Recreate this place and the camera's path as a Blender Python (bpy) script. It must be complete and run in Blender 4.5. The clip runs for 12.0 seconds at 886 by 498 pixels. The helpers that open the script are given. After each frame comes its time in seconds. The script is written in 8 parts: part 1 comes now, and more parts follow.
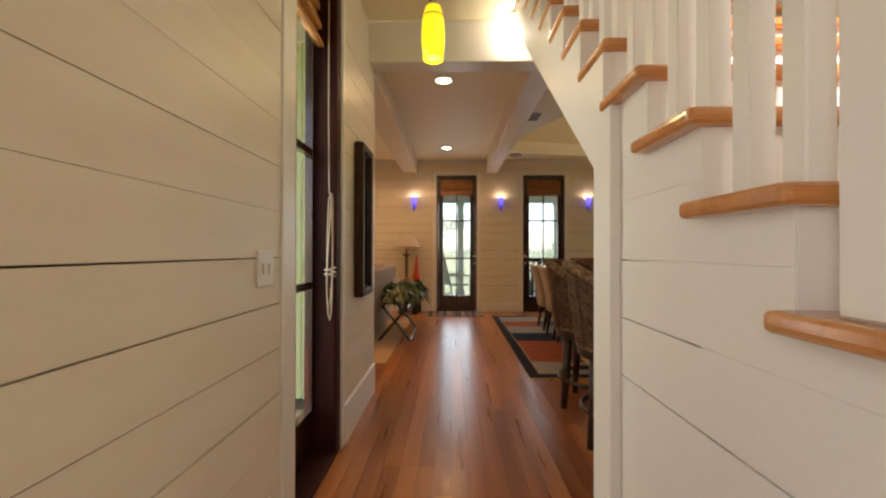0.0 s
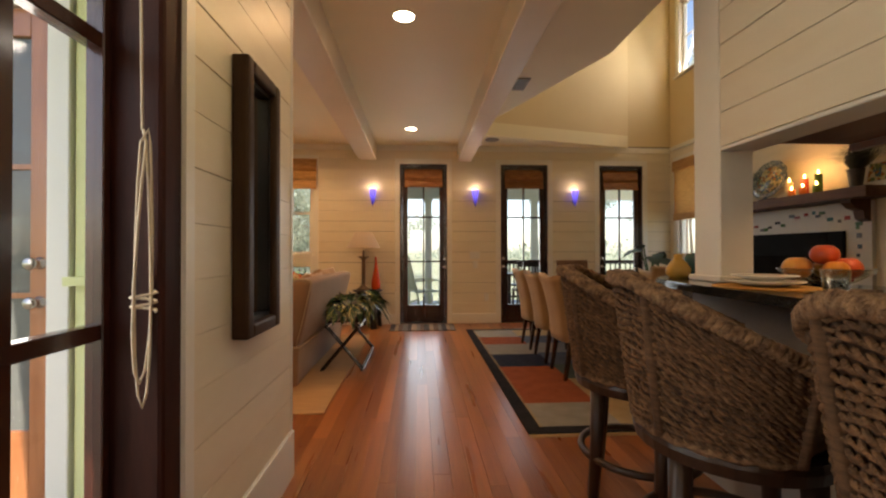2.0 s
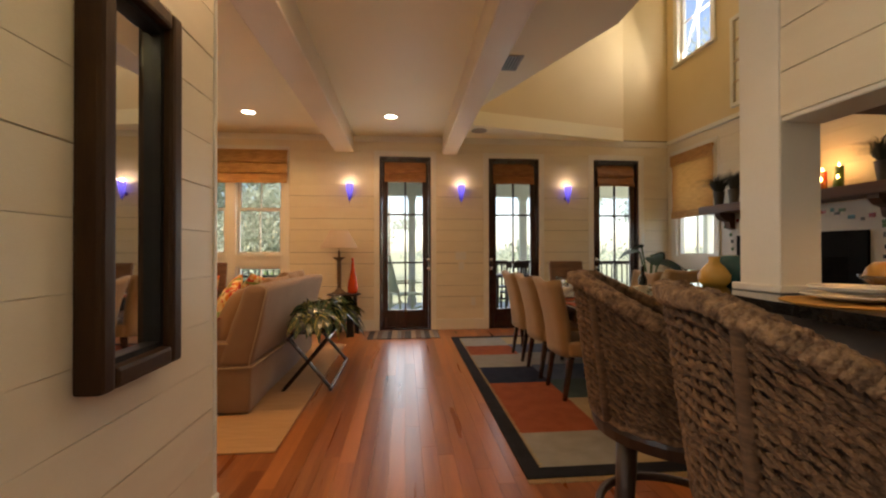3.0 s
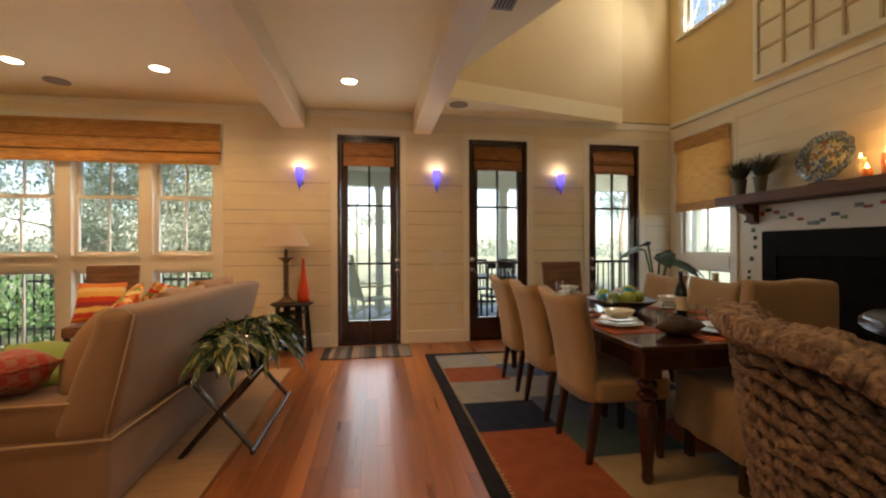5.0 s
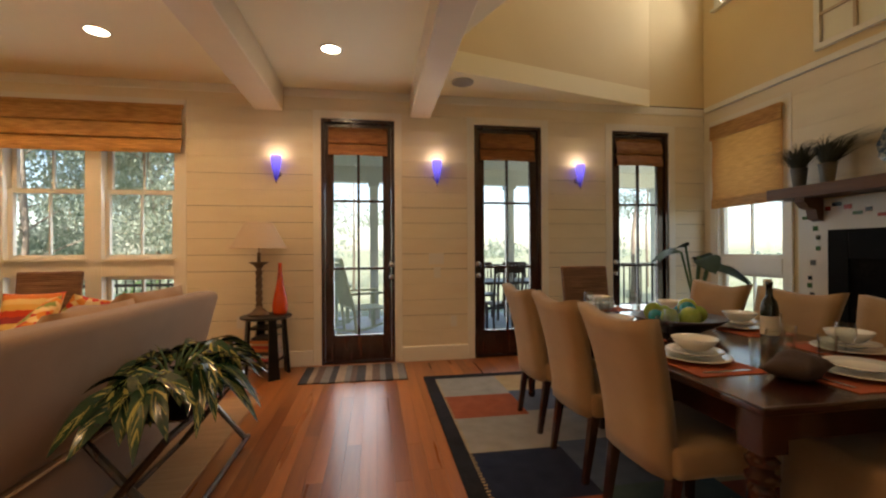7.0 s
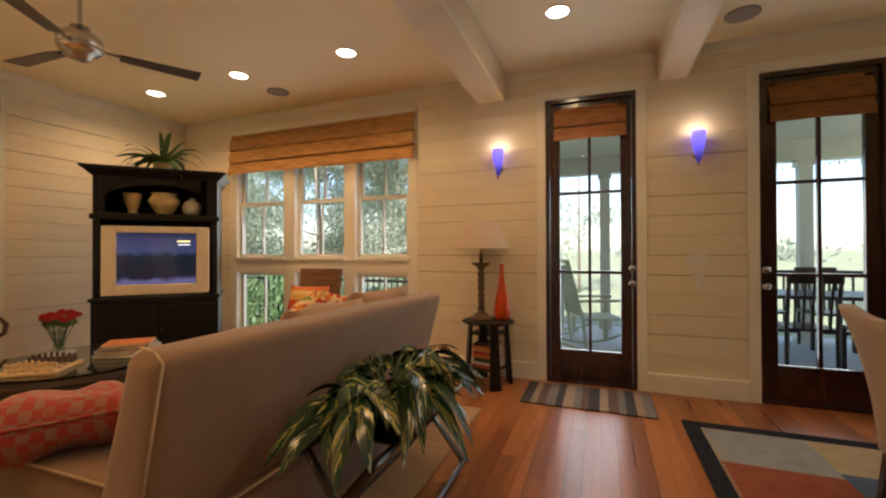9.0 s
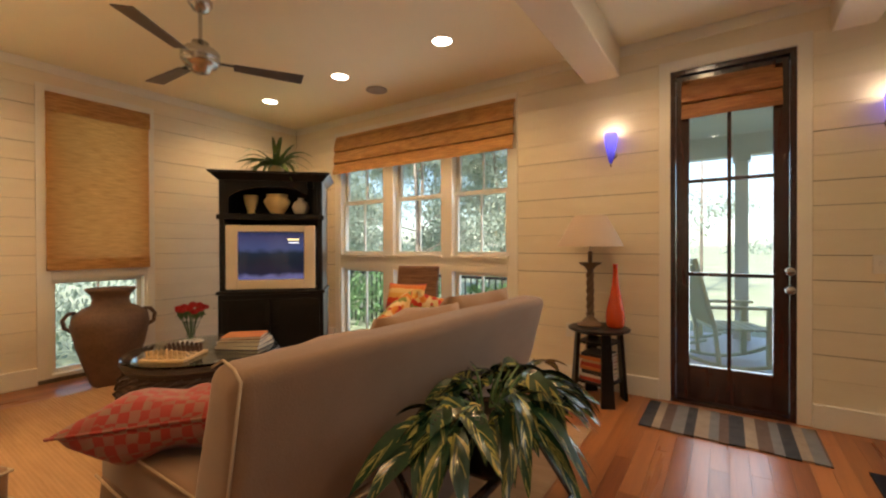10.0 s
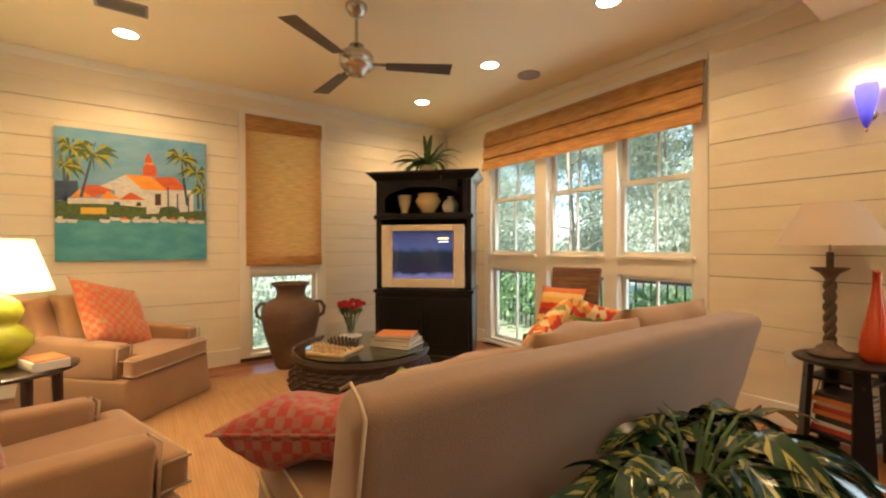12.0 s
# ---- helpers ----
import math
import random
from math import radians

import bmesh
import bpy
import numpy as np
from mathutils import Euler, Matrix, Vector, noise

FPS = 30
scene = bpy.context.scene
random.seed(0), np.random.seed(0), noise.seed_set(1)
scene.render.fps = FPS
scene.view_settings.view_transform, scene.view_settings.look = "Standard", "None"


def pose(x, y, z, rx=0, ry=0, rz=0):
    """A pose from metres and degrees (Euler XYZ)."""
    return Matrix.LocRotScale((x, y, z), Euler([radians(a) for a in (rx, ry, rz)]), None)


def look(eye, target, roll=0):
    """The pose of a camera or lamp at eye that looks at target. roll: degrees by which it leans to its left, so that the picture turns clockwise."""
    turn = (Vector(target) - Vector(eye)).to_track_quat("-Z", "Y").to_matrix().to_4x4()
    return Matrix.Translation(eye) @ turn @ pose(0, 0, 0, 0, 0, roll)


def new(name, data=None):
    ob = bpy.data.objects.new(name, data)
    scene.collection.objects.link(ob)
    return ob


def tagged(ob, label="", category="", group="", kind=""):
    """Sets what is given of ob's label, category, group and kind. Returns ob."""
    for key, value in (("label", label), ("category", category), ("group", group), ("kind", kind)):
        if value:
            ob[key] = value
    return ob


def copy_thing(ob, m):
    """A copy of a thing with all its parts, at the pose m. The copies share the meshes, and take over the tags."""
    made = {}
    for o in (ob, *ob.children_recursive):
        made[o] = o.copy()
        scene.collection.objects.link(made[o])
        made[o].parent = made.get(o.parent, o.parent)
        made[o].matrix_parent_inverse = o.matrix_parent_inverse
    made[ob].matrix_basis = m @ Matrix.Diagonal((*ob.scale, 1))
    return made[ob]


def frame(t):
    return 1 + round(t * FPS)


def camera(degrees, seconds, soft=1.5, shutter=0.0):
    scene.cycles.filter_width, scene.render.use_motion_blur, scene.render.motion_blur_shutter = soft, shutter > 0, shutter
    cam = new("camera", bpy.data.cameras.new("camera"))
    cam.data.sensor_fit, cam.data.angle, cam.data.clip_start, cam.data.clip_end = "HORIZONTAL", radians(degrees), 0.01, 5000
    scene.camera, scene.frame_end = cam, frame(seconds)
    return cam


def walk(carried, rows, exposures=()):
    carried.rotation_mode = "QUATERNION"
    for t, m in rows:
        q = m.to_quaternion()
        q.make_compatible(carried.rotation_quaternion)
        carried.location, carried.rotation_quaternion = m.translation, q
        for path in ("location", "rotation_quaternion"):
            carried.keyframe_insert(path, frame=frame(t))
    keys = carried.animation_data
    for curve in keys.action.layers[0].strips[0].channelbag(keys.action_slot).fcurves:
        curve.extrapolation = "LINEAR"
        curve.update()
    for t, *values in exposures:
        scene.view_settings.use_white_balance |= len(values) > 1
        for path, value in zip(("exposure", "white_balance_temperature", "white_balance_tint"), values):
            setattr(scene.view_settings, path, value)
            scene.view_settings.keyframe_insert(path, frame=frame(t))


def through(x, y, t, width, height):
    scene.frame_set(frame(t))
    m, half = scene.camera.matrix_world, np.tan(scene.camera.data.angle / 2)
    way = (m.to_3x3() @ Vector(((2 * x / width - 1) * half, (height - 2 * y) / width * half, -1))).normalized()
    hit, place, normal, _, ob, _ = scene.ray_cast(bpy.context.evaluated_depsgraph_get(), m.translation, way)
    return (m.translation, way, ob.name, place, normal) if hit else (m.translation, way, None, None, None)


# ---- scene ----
cam = camera(93.7, 12.0, soft=2.2)
PATH = [
    (0, (0.051, 0.143, 1.14), (0.011, 2.143, 1.15), 0.1),
    (0.5, (0.054, 0.45, 1.141), (0.026, 2.45, 1.152), 0.1),
    (1, (0.062, 0.758, 1.144), (0.066, 2.758, 1.156), -0.0),
    (1.5, (0.068, 1.052, 1.148), (0.11, 3.051, 1.16), -0.0),
    (2, (0.078, 1.321, 1.148), (0.193, 3.318, 1.164), -0.1),
    (2.5, (0.101, 1.585, 1.151), (0.27, 3.578, 1.166), -0.2),
    (2.7, (0.122, 1.681, 1.153), (0.303, 3.673, 1.169), -0.1),
    (4.3, (0.192, 2.537, 1.192), (0.375, 4.529, 1.186), -0.1),
    (4.5, (0.199, 2.629, 1.194), (0.415, 4.617, 1.188), -0.0),
    (5, (0.231, 2.84, 1.186), (0.55, 4.814, 1.183), -0.2),
    (5.5, (0.278, 3.041, 1.187), (0.702, 4.996, 1.183), -0.2),
    (6, (0.308, 3.23, 1.186), (0.776, 5.175, 1.183), -0.3),
    (6.5, (0.338, 3.397, 1.193), (0.754, 5.353, 1.191), -0.3),
    (6.7, (0.333, 3.462, 1.193), (0.722, 5.424, 1.194), -0.3),
    (8.3, (0.343, 3.941, 1.177), (0.011, 5.913, 1.199), -0.3),
    (8.5, (0.316, 3.992, 1.189), (-0.136, 5.94, 1.204), -0.3),
    (9, (0.252, 4.116, 1.188), (-0.462, 5.984, 1.202), -0.2),
    (9.5, (0.197, 4.232, 1.2), (-0.718, 6.011, 1.203), -0.1),
    (10, (0.135, 4.328, 1.221), (-0.993, 5.98, 1.209), -0.2),
    (10.5, (0.069, 4.406, 1.212), (-1.22, 5.935, 1.202), -0.2),
    (11, (-0.003, 4.461, 1.204), (-1.434, 5.859, 1.198), -0.2),
    (11.5, (-0.059, 4.512, 1.21), (-1.607, 5.779, 1.2), -0.1),
    (12, (-0.113, 4.546, 1.219), (-1.743, 5.705, 1.206), -0.2),
]
walk(cam, [(t, look(eye, target, roll)) for t, eye, target, roll in PATH], [(0, 1.1, 6700, 12), (2.5, 1.15, 7000, 16), (4.5, 1.30, 6850, 13), (6.5, 1.18, 6750, 12), (8.5, 1.12, 6600, 11), (10, 1.28, 6250, 9), (12, 1.72, 6200, 5)])

# ---------- world, sun, large lights ----------
world = bpy.data.worlds.new("world")
scene.world = world
world.use_nodes = True
wn = world.node_tree
sky = wn.nodes.new("ShaderNodeTexSky")
sky.sky_type, sky.sun_disc = "NISHITA", False
sky.sun_elevation, sky.sun_rotation = radians(42), radians(185)
wn.nodes["Background"].inputs["Strength"].default_value = 0.15
wn.links.new(sky.outputs["Color"], wn.nodes["Background"].inputs["Color"])

WARM = (1.0, 0.58, 0.25)


def lamp(name, kind, m, power, color, **more):
    data = bpy.data.lights.new(name, kind)
    data.energy, data.color = power, color
    for k, v in more.items():
        if k == "size":
            data.size = v
        if k == "size_y":
            data.shape, data.size_y = "RECTANGLE", v
        if k == "disk":
            data.shape, data.size = "DISK", v
        if k == "radius":
            data.shadow_soft_size = v
        if k == "angle":
            data.angle = v
        if k == "spread":
            data.spread = v
        if k == "spot":
            data.spot_size, data.spot_blend = v, 0.6
    ob = new(name, data)
    ob.matrix_world = m
    return ob


lamp("sun", "SUN", look((-2.6, -30, 27), (0, 0, 0)), 4.5, (1, 0.93, 0.82), angle=radians(0.5))

CANS = [(-4.17, 4.42), (-4.15, 7.13), (-2.97, 7.11), (-1.76, 7.10), (-2.97, 4.42), (-1.76, 4.42), (-0.03, 4.36), (-0.03, 7.13)]
for cx, cy in CANS:
    lamp("can_light", "SPOT", look((cx, cy, 2.87), (cx, cy, 0)), 23.5, WARM, radius=0.05, spot=radians(150))
# daylight standing in the openings
DAY = (0.86, 0.95, 1.0)
lamp("window_light", "AREA", look((-2.8, 8.16, 1.2), (-2.8, 7, 1.0)), 8, DAY, size=2.3, size_y=2.0)
lamp("window_light", "AREA", look((4.4, 7.45, 4.6), (3.2, 6.4, 4.1)), 20, (1.0, 0.93, 0.8), size=0.7, size_y=1.2)
for dx, pw in ((0.15, 4.5), (1.8, 3), (3.43, 3)):
    lamp("window_light", "AREA", look((dx, 8.16, 1.3), (dx, 7, 1.1)), pw, DAY, size=0.55, size_y=2.0)

# daylight of an unseen, assumed stair window behind the start, and the hall sidelight
lamp("window_light", "AREA", look((1.02, -1.7, 4.3), (1.0, 0, 3.0)), 26, (1.0, 0.93, 0.93), size=0.75, size_y=1.3)
lamp("window_light", "AREA", look((-1.0, 2.2, 1.35), (0.2, 1.1, 1.2)), 8, (1.0, 0.99, 0.9), size=0.45, size_y=2.1)

# lamp in an added, unseen hall window, to brighten the stair side
lamp("window_light", "AREA", look((-0.72, -0.75, 1.35), (0.6, -0.2, 1.1)), 7.5, (1.0, 0.90, 0.78), size=0.8, size_y=1.9)

# ---------- mesh helpers ----------
def box(bm, x0, y0, z0, x1, y1, z1, bevel=0.0, seg=1):
    vs = [bm.verts.new((x, y, z)) for z in (z0, z1) for x, y in ((x0, y0), (x1, y0), (x1, y1), (x0, y1))]
    fs = [bm.faces.new([vs[i] for i in f]) for f in ((3, 2, 1, 0), (4, 5, 6, 7), (0, 1, 5, 4), (1, 2, 6, 5), (2, 3, 7, 6), (3, 0, 4, 7))]
    if bevel:
        es = {e for f in fs for e in f.edges}
        bmesh.ops.bevel(bm, geom=list(es), offset=bevel, segments=seg, profile=0.6, affect="EDGES", clamp_overlap=True)
    return bm


def boxes(*rows, bevel=0.0, seg=1):
    bm = bmesh.new()
    for r in rows:
        box(bm, *r, bevel=bevel, seg=seg)
    return bm


def tube(bm, pts, radius, n=8, closed=False, cap=True):
    """A round bar along pts; radius a number or one for each point."""
    pts = [Vector(p) for p in pts]
    k = len(pts)
    rs = radius if isinstance(radius, (list, tuple)) else [radius] * k
    rings, up = [], None
    for i, p in enumerate(pts):
        a = pts[(i - 1) % k] if (closed or i) else p
        b = pts[(i + 1) % k] if (closed or i < k - 1) else p
        d = (b - a).normalized()
        if up is None:
            up = Vector((0, 0, 1)) if abs(d.z) < 0.9 else Vector((1, 0, 0))
        s = d.cross(up).normalized()
        up = s.cross(d).normalized()
        rings.append([bm.verts.new(p + rs[i] * (math.cos(2 * math.pi * j / n) * s + math.sin(2 * math.pi * j / n) * up)) for j in range(n)])
    for i in range(k if closed else k - 1):
        r, q = rings[i], rings[(i + 1) % k]
        for j in range(n):
            bm.faces.new((r[j], q[j], q[(j + 1) % n], r[(j + 1) % n]))
    if cap and not closed:
        bm.faces.new(rings[0])
        bm.faces.new(rings[-1][::-1])
    return bm


def lathe(bm, profile, n=24, at=(0, 0), close=True):
    rings = []
    for r, z in profile:
        rings.append([bm.verts.new((at[0] + r * math.cos(2 * math.pi * j / n), at[1] + r * math.sin(2 * math.pi * j / n), z)) for j in range(n)])
    for a, b in zip(rings, rings[1:]):
        for j in range(n):
            bm.faces.new((a[j], a[(j + 1) % n], b[(j + 1) % n], b[j]))
    if close:
        bm.faces.new(rings[0][::-1])
        bm.faces.new(rings[-1])
    return bm


def prism(bm, poly, z0, z1):
    a = [bm.verts.new((x, y, z0)) for x, y in poly]
    b = [bm.verts.new((x, y, z1)) for x, y in poly]
    k = len(poly)
    bm.faces.new(a[::-1])
    bm.faces.new(b)
    for i in range(k):
        bm.faces.new((a[i], a[(i + 1) % k], b[(i + 1) % k], b[i]))
    return bm


def puff(bm, w, d, h, n=12, m=None, sharp=0.35, seed=0):
    """A stuffed cushion of that width, depth and thickness about the origin, with drawn-out corners."""
    rings = {}
    rnd = random.Random(seed)
    off = (rnd.random() * 9, rnd.random() * 9, 0)
    for side in (1, -1):
        for i in range(n + 1):
            for j in range(n + 1):
                u, v = 2 * i / n - 1, 2 * j / n - 1
                e = max(0.0, (1 - u * u) * (1 - v * v)) ** sharp
                if e == 0 and side < 0:
                    rings[side, i, j] = rings[1, i, j]
                    continue
                pin = 1 - 0.07 * (1 - u * u) * abs(v) ** 3, 1 - 0.07 * (1 - v * v) * abs(u) ** 3
                wob = 0.06 * noise.noise((u * 1.7 + off[0], v * 1.7 + off[1], side)) * e
                p = Vector((u * w / 2 * pin[1], v * d / 2 * pin[0], side * h / 2 * e + wob * h * 3))
                rings[side, i, j] = bm.verts.new(m @ p if m else p)
    for side in (1, -1):
        for i in range(n):
            for j in range(n):
                f = [rings[side, i, j], rings[side, i + 1, j], rings[side, i + 1, j + 1], rings[side, i, j + 1]]
                bm.faces.new(f if side > 0 else f[::-1])
    return bm


def rbox(bm, x0, y0, z0, x1, y1, z1, r=0.04, seg=3):
    return box(bm, x0, y0, z0, x1, y1, z1, bevel=r, seg=seg)


def link(name, bm, material, smooth=False):
    bmesh.ops.recalc_face_normals(bm, faces=bm.faces)
    me = bpy.data.meshes.new(name)
    bm.to_mesh(me)
    bm.free()
    if smooth:
        for p in me.polygons:
            p.use_smooth = True
    me.materials.append(material)
    return new(name, me)


def part(name, bm, material, parent, label="", smooth=False):
    ob = link(name, bm, material, smooth)
    ob.parent = parent
    return tagged(ob, label)


def thing(name, at, turn, label, category, group=""):
    ob = new(name)
    ob.matrix_world = pose(*at, 0, 0, turn)
    ob.empty_display_size = 0.1
    return tagged(ob, label, category, group)


def solo(name, bm, material, label, category, smooth=False, group=""):
    return tagged(link(name, bm, material, smooth), label, category, group)


def setting(name, bm, material, label, category, smooth=False):
    return tagged(link(name, bm, material, smooth), label, category, "", "structure")


# ---------- materials ----------
def nodes_of(name):
    m = bpy.data.materials.new(name)
    m.use_nodes = True
    t = m.node_tree
    return m, t, t.nodes["Principled BSDF"]


def rgb(c):
    return (*c, 1.0)


def surf(name, a, b, rough=0.6, metal=0.0, scale=6.0, fine=60.0, bump=0.15, stretch=(1, 1, 1), rand=0.0, spec=0.5, rough2=None, sheen=0.0, coat=0.0, island=False):
    """A surface that wanders between two colours at two scales, with fine relief."""
    m, t, p = nodes_of(name)
    n, l = t.nodes, t.links
    co = n.new("ShaderNodeTexCoord")
    mp = n.new("ShaderNodeMapping")
    mp.inputs["Scale"].default_value = stretch
    l.new(co.outputs["Object"], mp.inputs["Vector"])
    oi = n.new("ShaderNodeObjectInfo")
    ge = n.new("ShaderNodeNewGeometry")
    rv = ge.outputs["Random Per Island"] if island else oi.outputs["Random"]
    add = n.new("ShaderNodeVectorMath")
    add.operation = "MULTIPLY_ADD"
    l.new(rv, add.inputs[0])
    add.inputs[1].default_value = (17.3, 9.1, 23.7) if rand else (0, 0, 0)
    l.new(mp.outputs["Vector"], add.inputs[2])
    n1 = n.new("ShaderNodeTexNoise")
    n1.inputs["Scale"].default_value, n1.inputs["Detail"].default_value = scale, 4
    n2 = n.new("ShaderNodeTexNoise")
    n2.inputs["Scale"].default_value, n2.inputs["Detail"].default_value = fine, 3
    for x in (n1, n2):
        l.new(add.outputs[0], x.inputs["Vector"])
    s = n.new("ShaderNodeMath")
    s.operation = "MULTIPLY_ADD"
    l.new(n1.outputs["Fac"], s.inputs[0])
    s.inputs[1].default_value = 1.6
    q = n.new("ShaderNodeMath")
    q.operation = "MULTIPLY_ADD"
    l.new(n2.outputs["Fac"], q.inputs[0])
    q.inputs[1].default_value, q.inputs[2].default_value = 0.6, -0.6
    l.new(q.outputs[0], s.inputs[2])
    last = s
    if rand:
        r = n.new("ShaderNodeMath")
        r.operation = "MULTIPLY_ADD"
        l.new(rv, r.inputs[0])
        r.inputs[1].default_value = rand
        sh = n.new("ShaderNodeMath")
        sh.operation = "SUBTRACT"
        l.new(s.outputs[0], sh.inputs[0])
        sh.inputs[1].default_value = rand / 2
        l.new(sh.outputs[0], r.inputs[2])
        last = r
    last.use_clamp = True
    mx = n.new("ShaderNodeMix")
    mx.data_type = "RGBA"
    mx.inputs[6].default_value, mx.inputs[7].default_value = rgb(a), rgb(b)
    l.new(last.outputs[0], mx.inputs[0])
    l.new(mx.outputs[2], p.inputs["Base Color"])
    p.inputs["Roughness"].default_value, p.inputs["Metallic"].default_value = rough, metal
    p.inputs["Specular IOR Level"].default_value = spec
    p.inputs["Sheen Weight"].default_value = sheen
    p.inputs["Coat Weight"].default_value = coat
    p.inputs["Coat Roughness"].default_value = 0.12
    if rough2 is not None:
        mr = n.new("ShaderNodeMapRange")
        mr.inputs["To Min"].default_value, mr.inputs["To Max"].default_value = rough, rough2
        l.new(n1.outputs["Fac"], mr.inputs["Value"])
        l.new(mr.outputs[0], p.inputs["Roughness"])
    if bump:
        bp = n.new("ShaderNodeBump")
        bp.inputs["Strength"].default_value, bp.inputs["Distance"].default_value = bump, 0.01
        l.new(n2.outputs["Fac"], bp.inputs["Height"])
        l.new(bp.outputs[0], p.inputs["Normal"])
    return m


def weave(name, a, b, pitch, rough=0.8, depth=0.5, axis="Z", warp=True, through=0.0, band="Z"):
    """Reed, bamboo, rush or rib cloth: bars of the pitch given, broken along their length."""
    m, t, p = nodes_of(name)
    n, l = t.nodes, t.links
    co = n.new("ShaderNodeTexCoord")
    wv = n.new("ShaderNodeTexWave")
    wv.bands_direction = axis
    wv.inputs["Scale"].default_value = 0.314 / pitch
    wv.inputs["Distortion"].default_value, wv.inputs["Detail"].default_value = (1.2, 2) if warp else (0, 0)
    wv.inputs["Detail Scale"].default_value = 1.5
    l.new(co.outputs["Object"], wv.inputs["Vector"])
    ns = n.new("ShaderNodeTexNoise")
    mp = n.new("ShaderNodeMapping")
    k = 1 / pitch
    mp.inputs["Scale"].default_value = tuple(k if c == axis else k * 0.12 for c in "XYZ")
    l.new(co.outputs["Object"], mp.inputs["Vector"])
    l.new(mp.outputs[0], ns.inputs["Vector"])
    ns.inputs["Scale"].default_value, ns.inputs["Detail"].default_value = 0.6, 4
    s = n.new("ShaderNodeMath")
    s.operation = "MULTIPLY_ADD"
    l.new(wv.outputs["Fac"], s.inputs[0])
    s.inputs[1].default_value = 0.45
    q = n.new("ShaderNodeMath")
    q.operation = "MULTIPLY_ADD"
    l.new(ns.outputs["Fac"], q.inputs[0])
    q.inputs[1].default_value, q.inputs[2].default_value = 1.8, -0.65
    l.new(q.outputs[0], s.inputs[2])
    s.use_clamp = True
    mx = n.new("ShaderNodeMix")
    mx.data_type = "RGBA"
    mx.inputs[6].default_value, mx.inputs[7].default_value = rgb(a), rgb(b)
    l.new(s.outputs[0], mx.inputs[0])
    l.new(mx.outputs[2], p.inputs["Base Color"])
    p.inputs["Roughness"].default_value = rough
    bp = n.new("ShaderNodeBump")
    bp.inputs["Strength"].default_value, bp.inputs["Distance"].default_value = depth, pitch * 0.5
    l.new(s.outputs[0], bp.inputs["Height"])
    l.new(bp.outputs[0], p.inputs["Normal"])
    if through:
        tr = n.new("ShaderNodeBsdfTranslucent")
        l.new(mx.outputs[2], tr.inputs["Color"])
        ms = n.new("ShaderNodeMixShader")
        ms.inputs[0].default_value = through
        l.new(p.outputs[0], ms.inputs[1])
        l.new(tr.outputs[0], ms.inputs[2])
        l.new(ms.outputs[0], n["Material Output"].inputs["Surface"])
    return m


def glow(name, color, strength, base=(0.8, 0.8, 0.8)):
    m, t, p = nodes_of(name)
    p.inputs["Base Color"].default_value = rgb(base)
    p.inputs["Emission Color"].default_value = rgb(color)
    p.inputs["Emission Strength"].default_value = strength
    p.inputs["Roughness"].default_value = 0.3
    return m


def pane(name, tint=(1, 1, 1), gloss=1.0):
    m, t, p = nodes_of(name)
    n, l = t.nodes, t.links
    tr = n.new("ShaderNodeBsdfTransparent")
    tr.inputs["Color"].default_value = rgb(tint)
    gl = n.new("ShaderNodeBsdfGlossy")
    gl.inputs["Roughness"].default_value = 0.02
    lw = n.new("ShaderNodeLayerWeight")
    lw.inputs["Blend"].default_value = 0.5
    pw = n.new("ShaderNodeMath")
    pw.operation = "POWER"
    pw.inputs[1].default_value = 5
    l.new(lw.outputs["Facing"], pw.inputs[0])
    fr = n.new("ShaderNodeMath")
    fr.operation = "MULTIPLY_ADD"
    fr.inputs[1].default_value, fr.inputs[2].default_value = 0.7 * gloss, 0.03 * gloss
    l.new(pw.outputs[0], fr.inputs[0])
    ms = n.new("ShaderNodeMixShader")
    l.new(fr.outputs[0], ms.inputs[0])
    l.new(tr.outputs[0], ms.inputs[1])
    l.new(gl.outputs[0], ms.inputs[2])
    l.new(ms.outputs[0], n["Material Output"].inputs["Surface"])
    return m


def glass(name, color, rough=0.0, ior=1.45):
    m, t, p = nodes_of(name)
    p.inputs["Base Color"].default_value = rgb(color)
    p.inputs["Transmission Weight"].default_value = 1
    p.inputs["Roughness"].default_value, p.inputs["IOR"].default_value = rough, ior
    return m


PAINT = surf("cream_painted_board", (0.72, 0.64, 0.49), (0.80, 0.73, 0.58), 0.42, scale=2.5, fine=90, bump=0.06, stretch=(1, 1, 4), rand=0.15)
TRIM = surf("white_gloss_trim", (0.76, 0.73, 0.65), (0.82, 0.80, 0.73), 0.3, scale=3, fine=80, bump=0.03)
STAIR_WHITE = surf("stair_white_paint", (0.77, 0.755, 0.73), (0.83, 0.82, 0.80), 0.4, scale=2, fine=70, bump=0.04)
PLASTER = surf("cream_plaster", (0.73, 0.58, 0.33), (0.79, 0.65, 0.40), 0.75, scale=1.5, fine=120, bump=0.08)
CEIL = surf("warm_ceiling_paint", (0.88, 0.78, 0.52), (0.92, 0.83, 0.59), 0.6, scale=1.2, fine=140, bump=0.05)
BEAM = surf("beam_paint", (0.72, 0.60, 0.43), (0.78, 0.67, 0.50), 0.4, scale=2.5, fine=80, bump=0.05)
GAP = surf("dark_joint", (0.10, 0.08, 0.06), (0.16, 0.13, 0.09), 0.9, bump=0)
FLOOR = surf("heart_pine", (0.18, 0.052, 0.016), (0.41, 0.145, 0.042), 0.24, scale=2.2, fine=26, bump=0.02, stretch=(6, 0.3, 1), rand=0.8, rough2=0.34, coat=0.10)
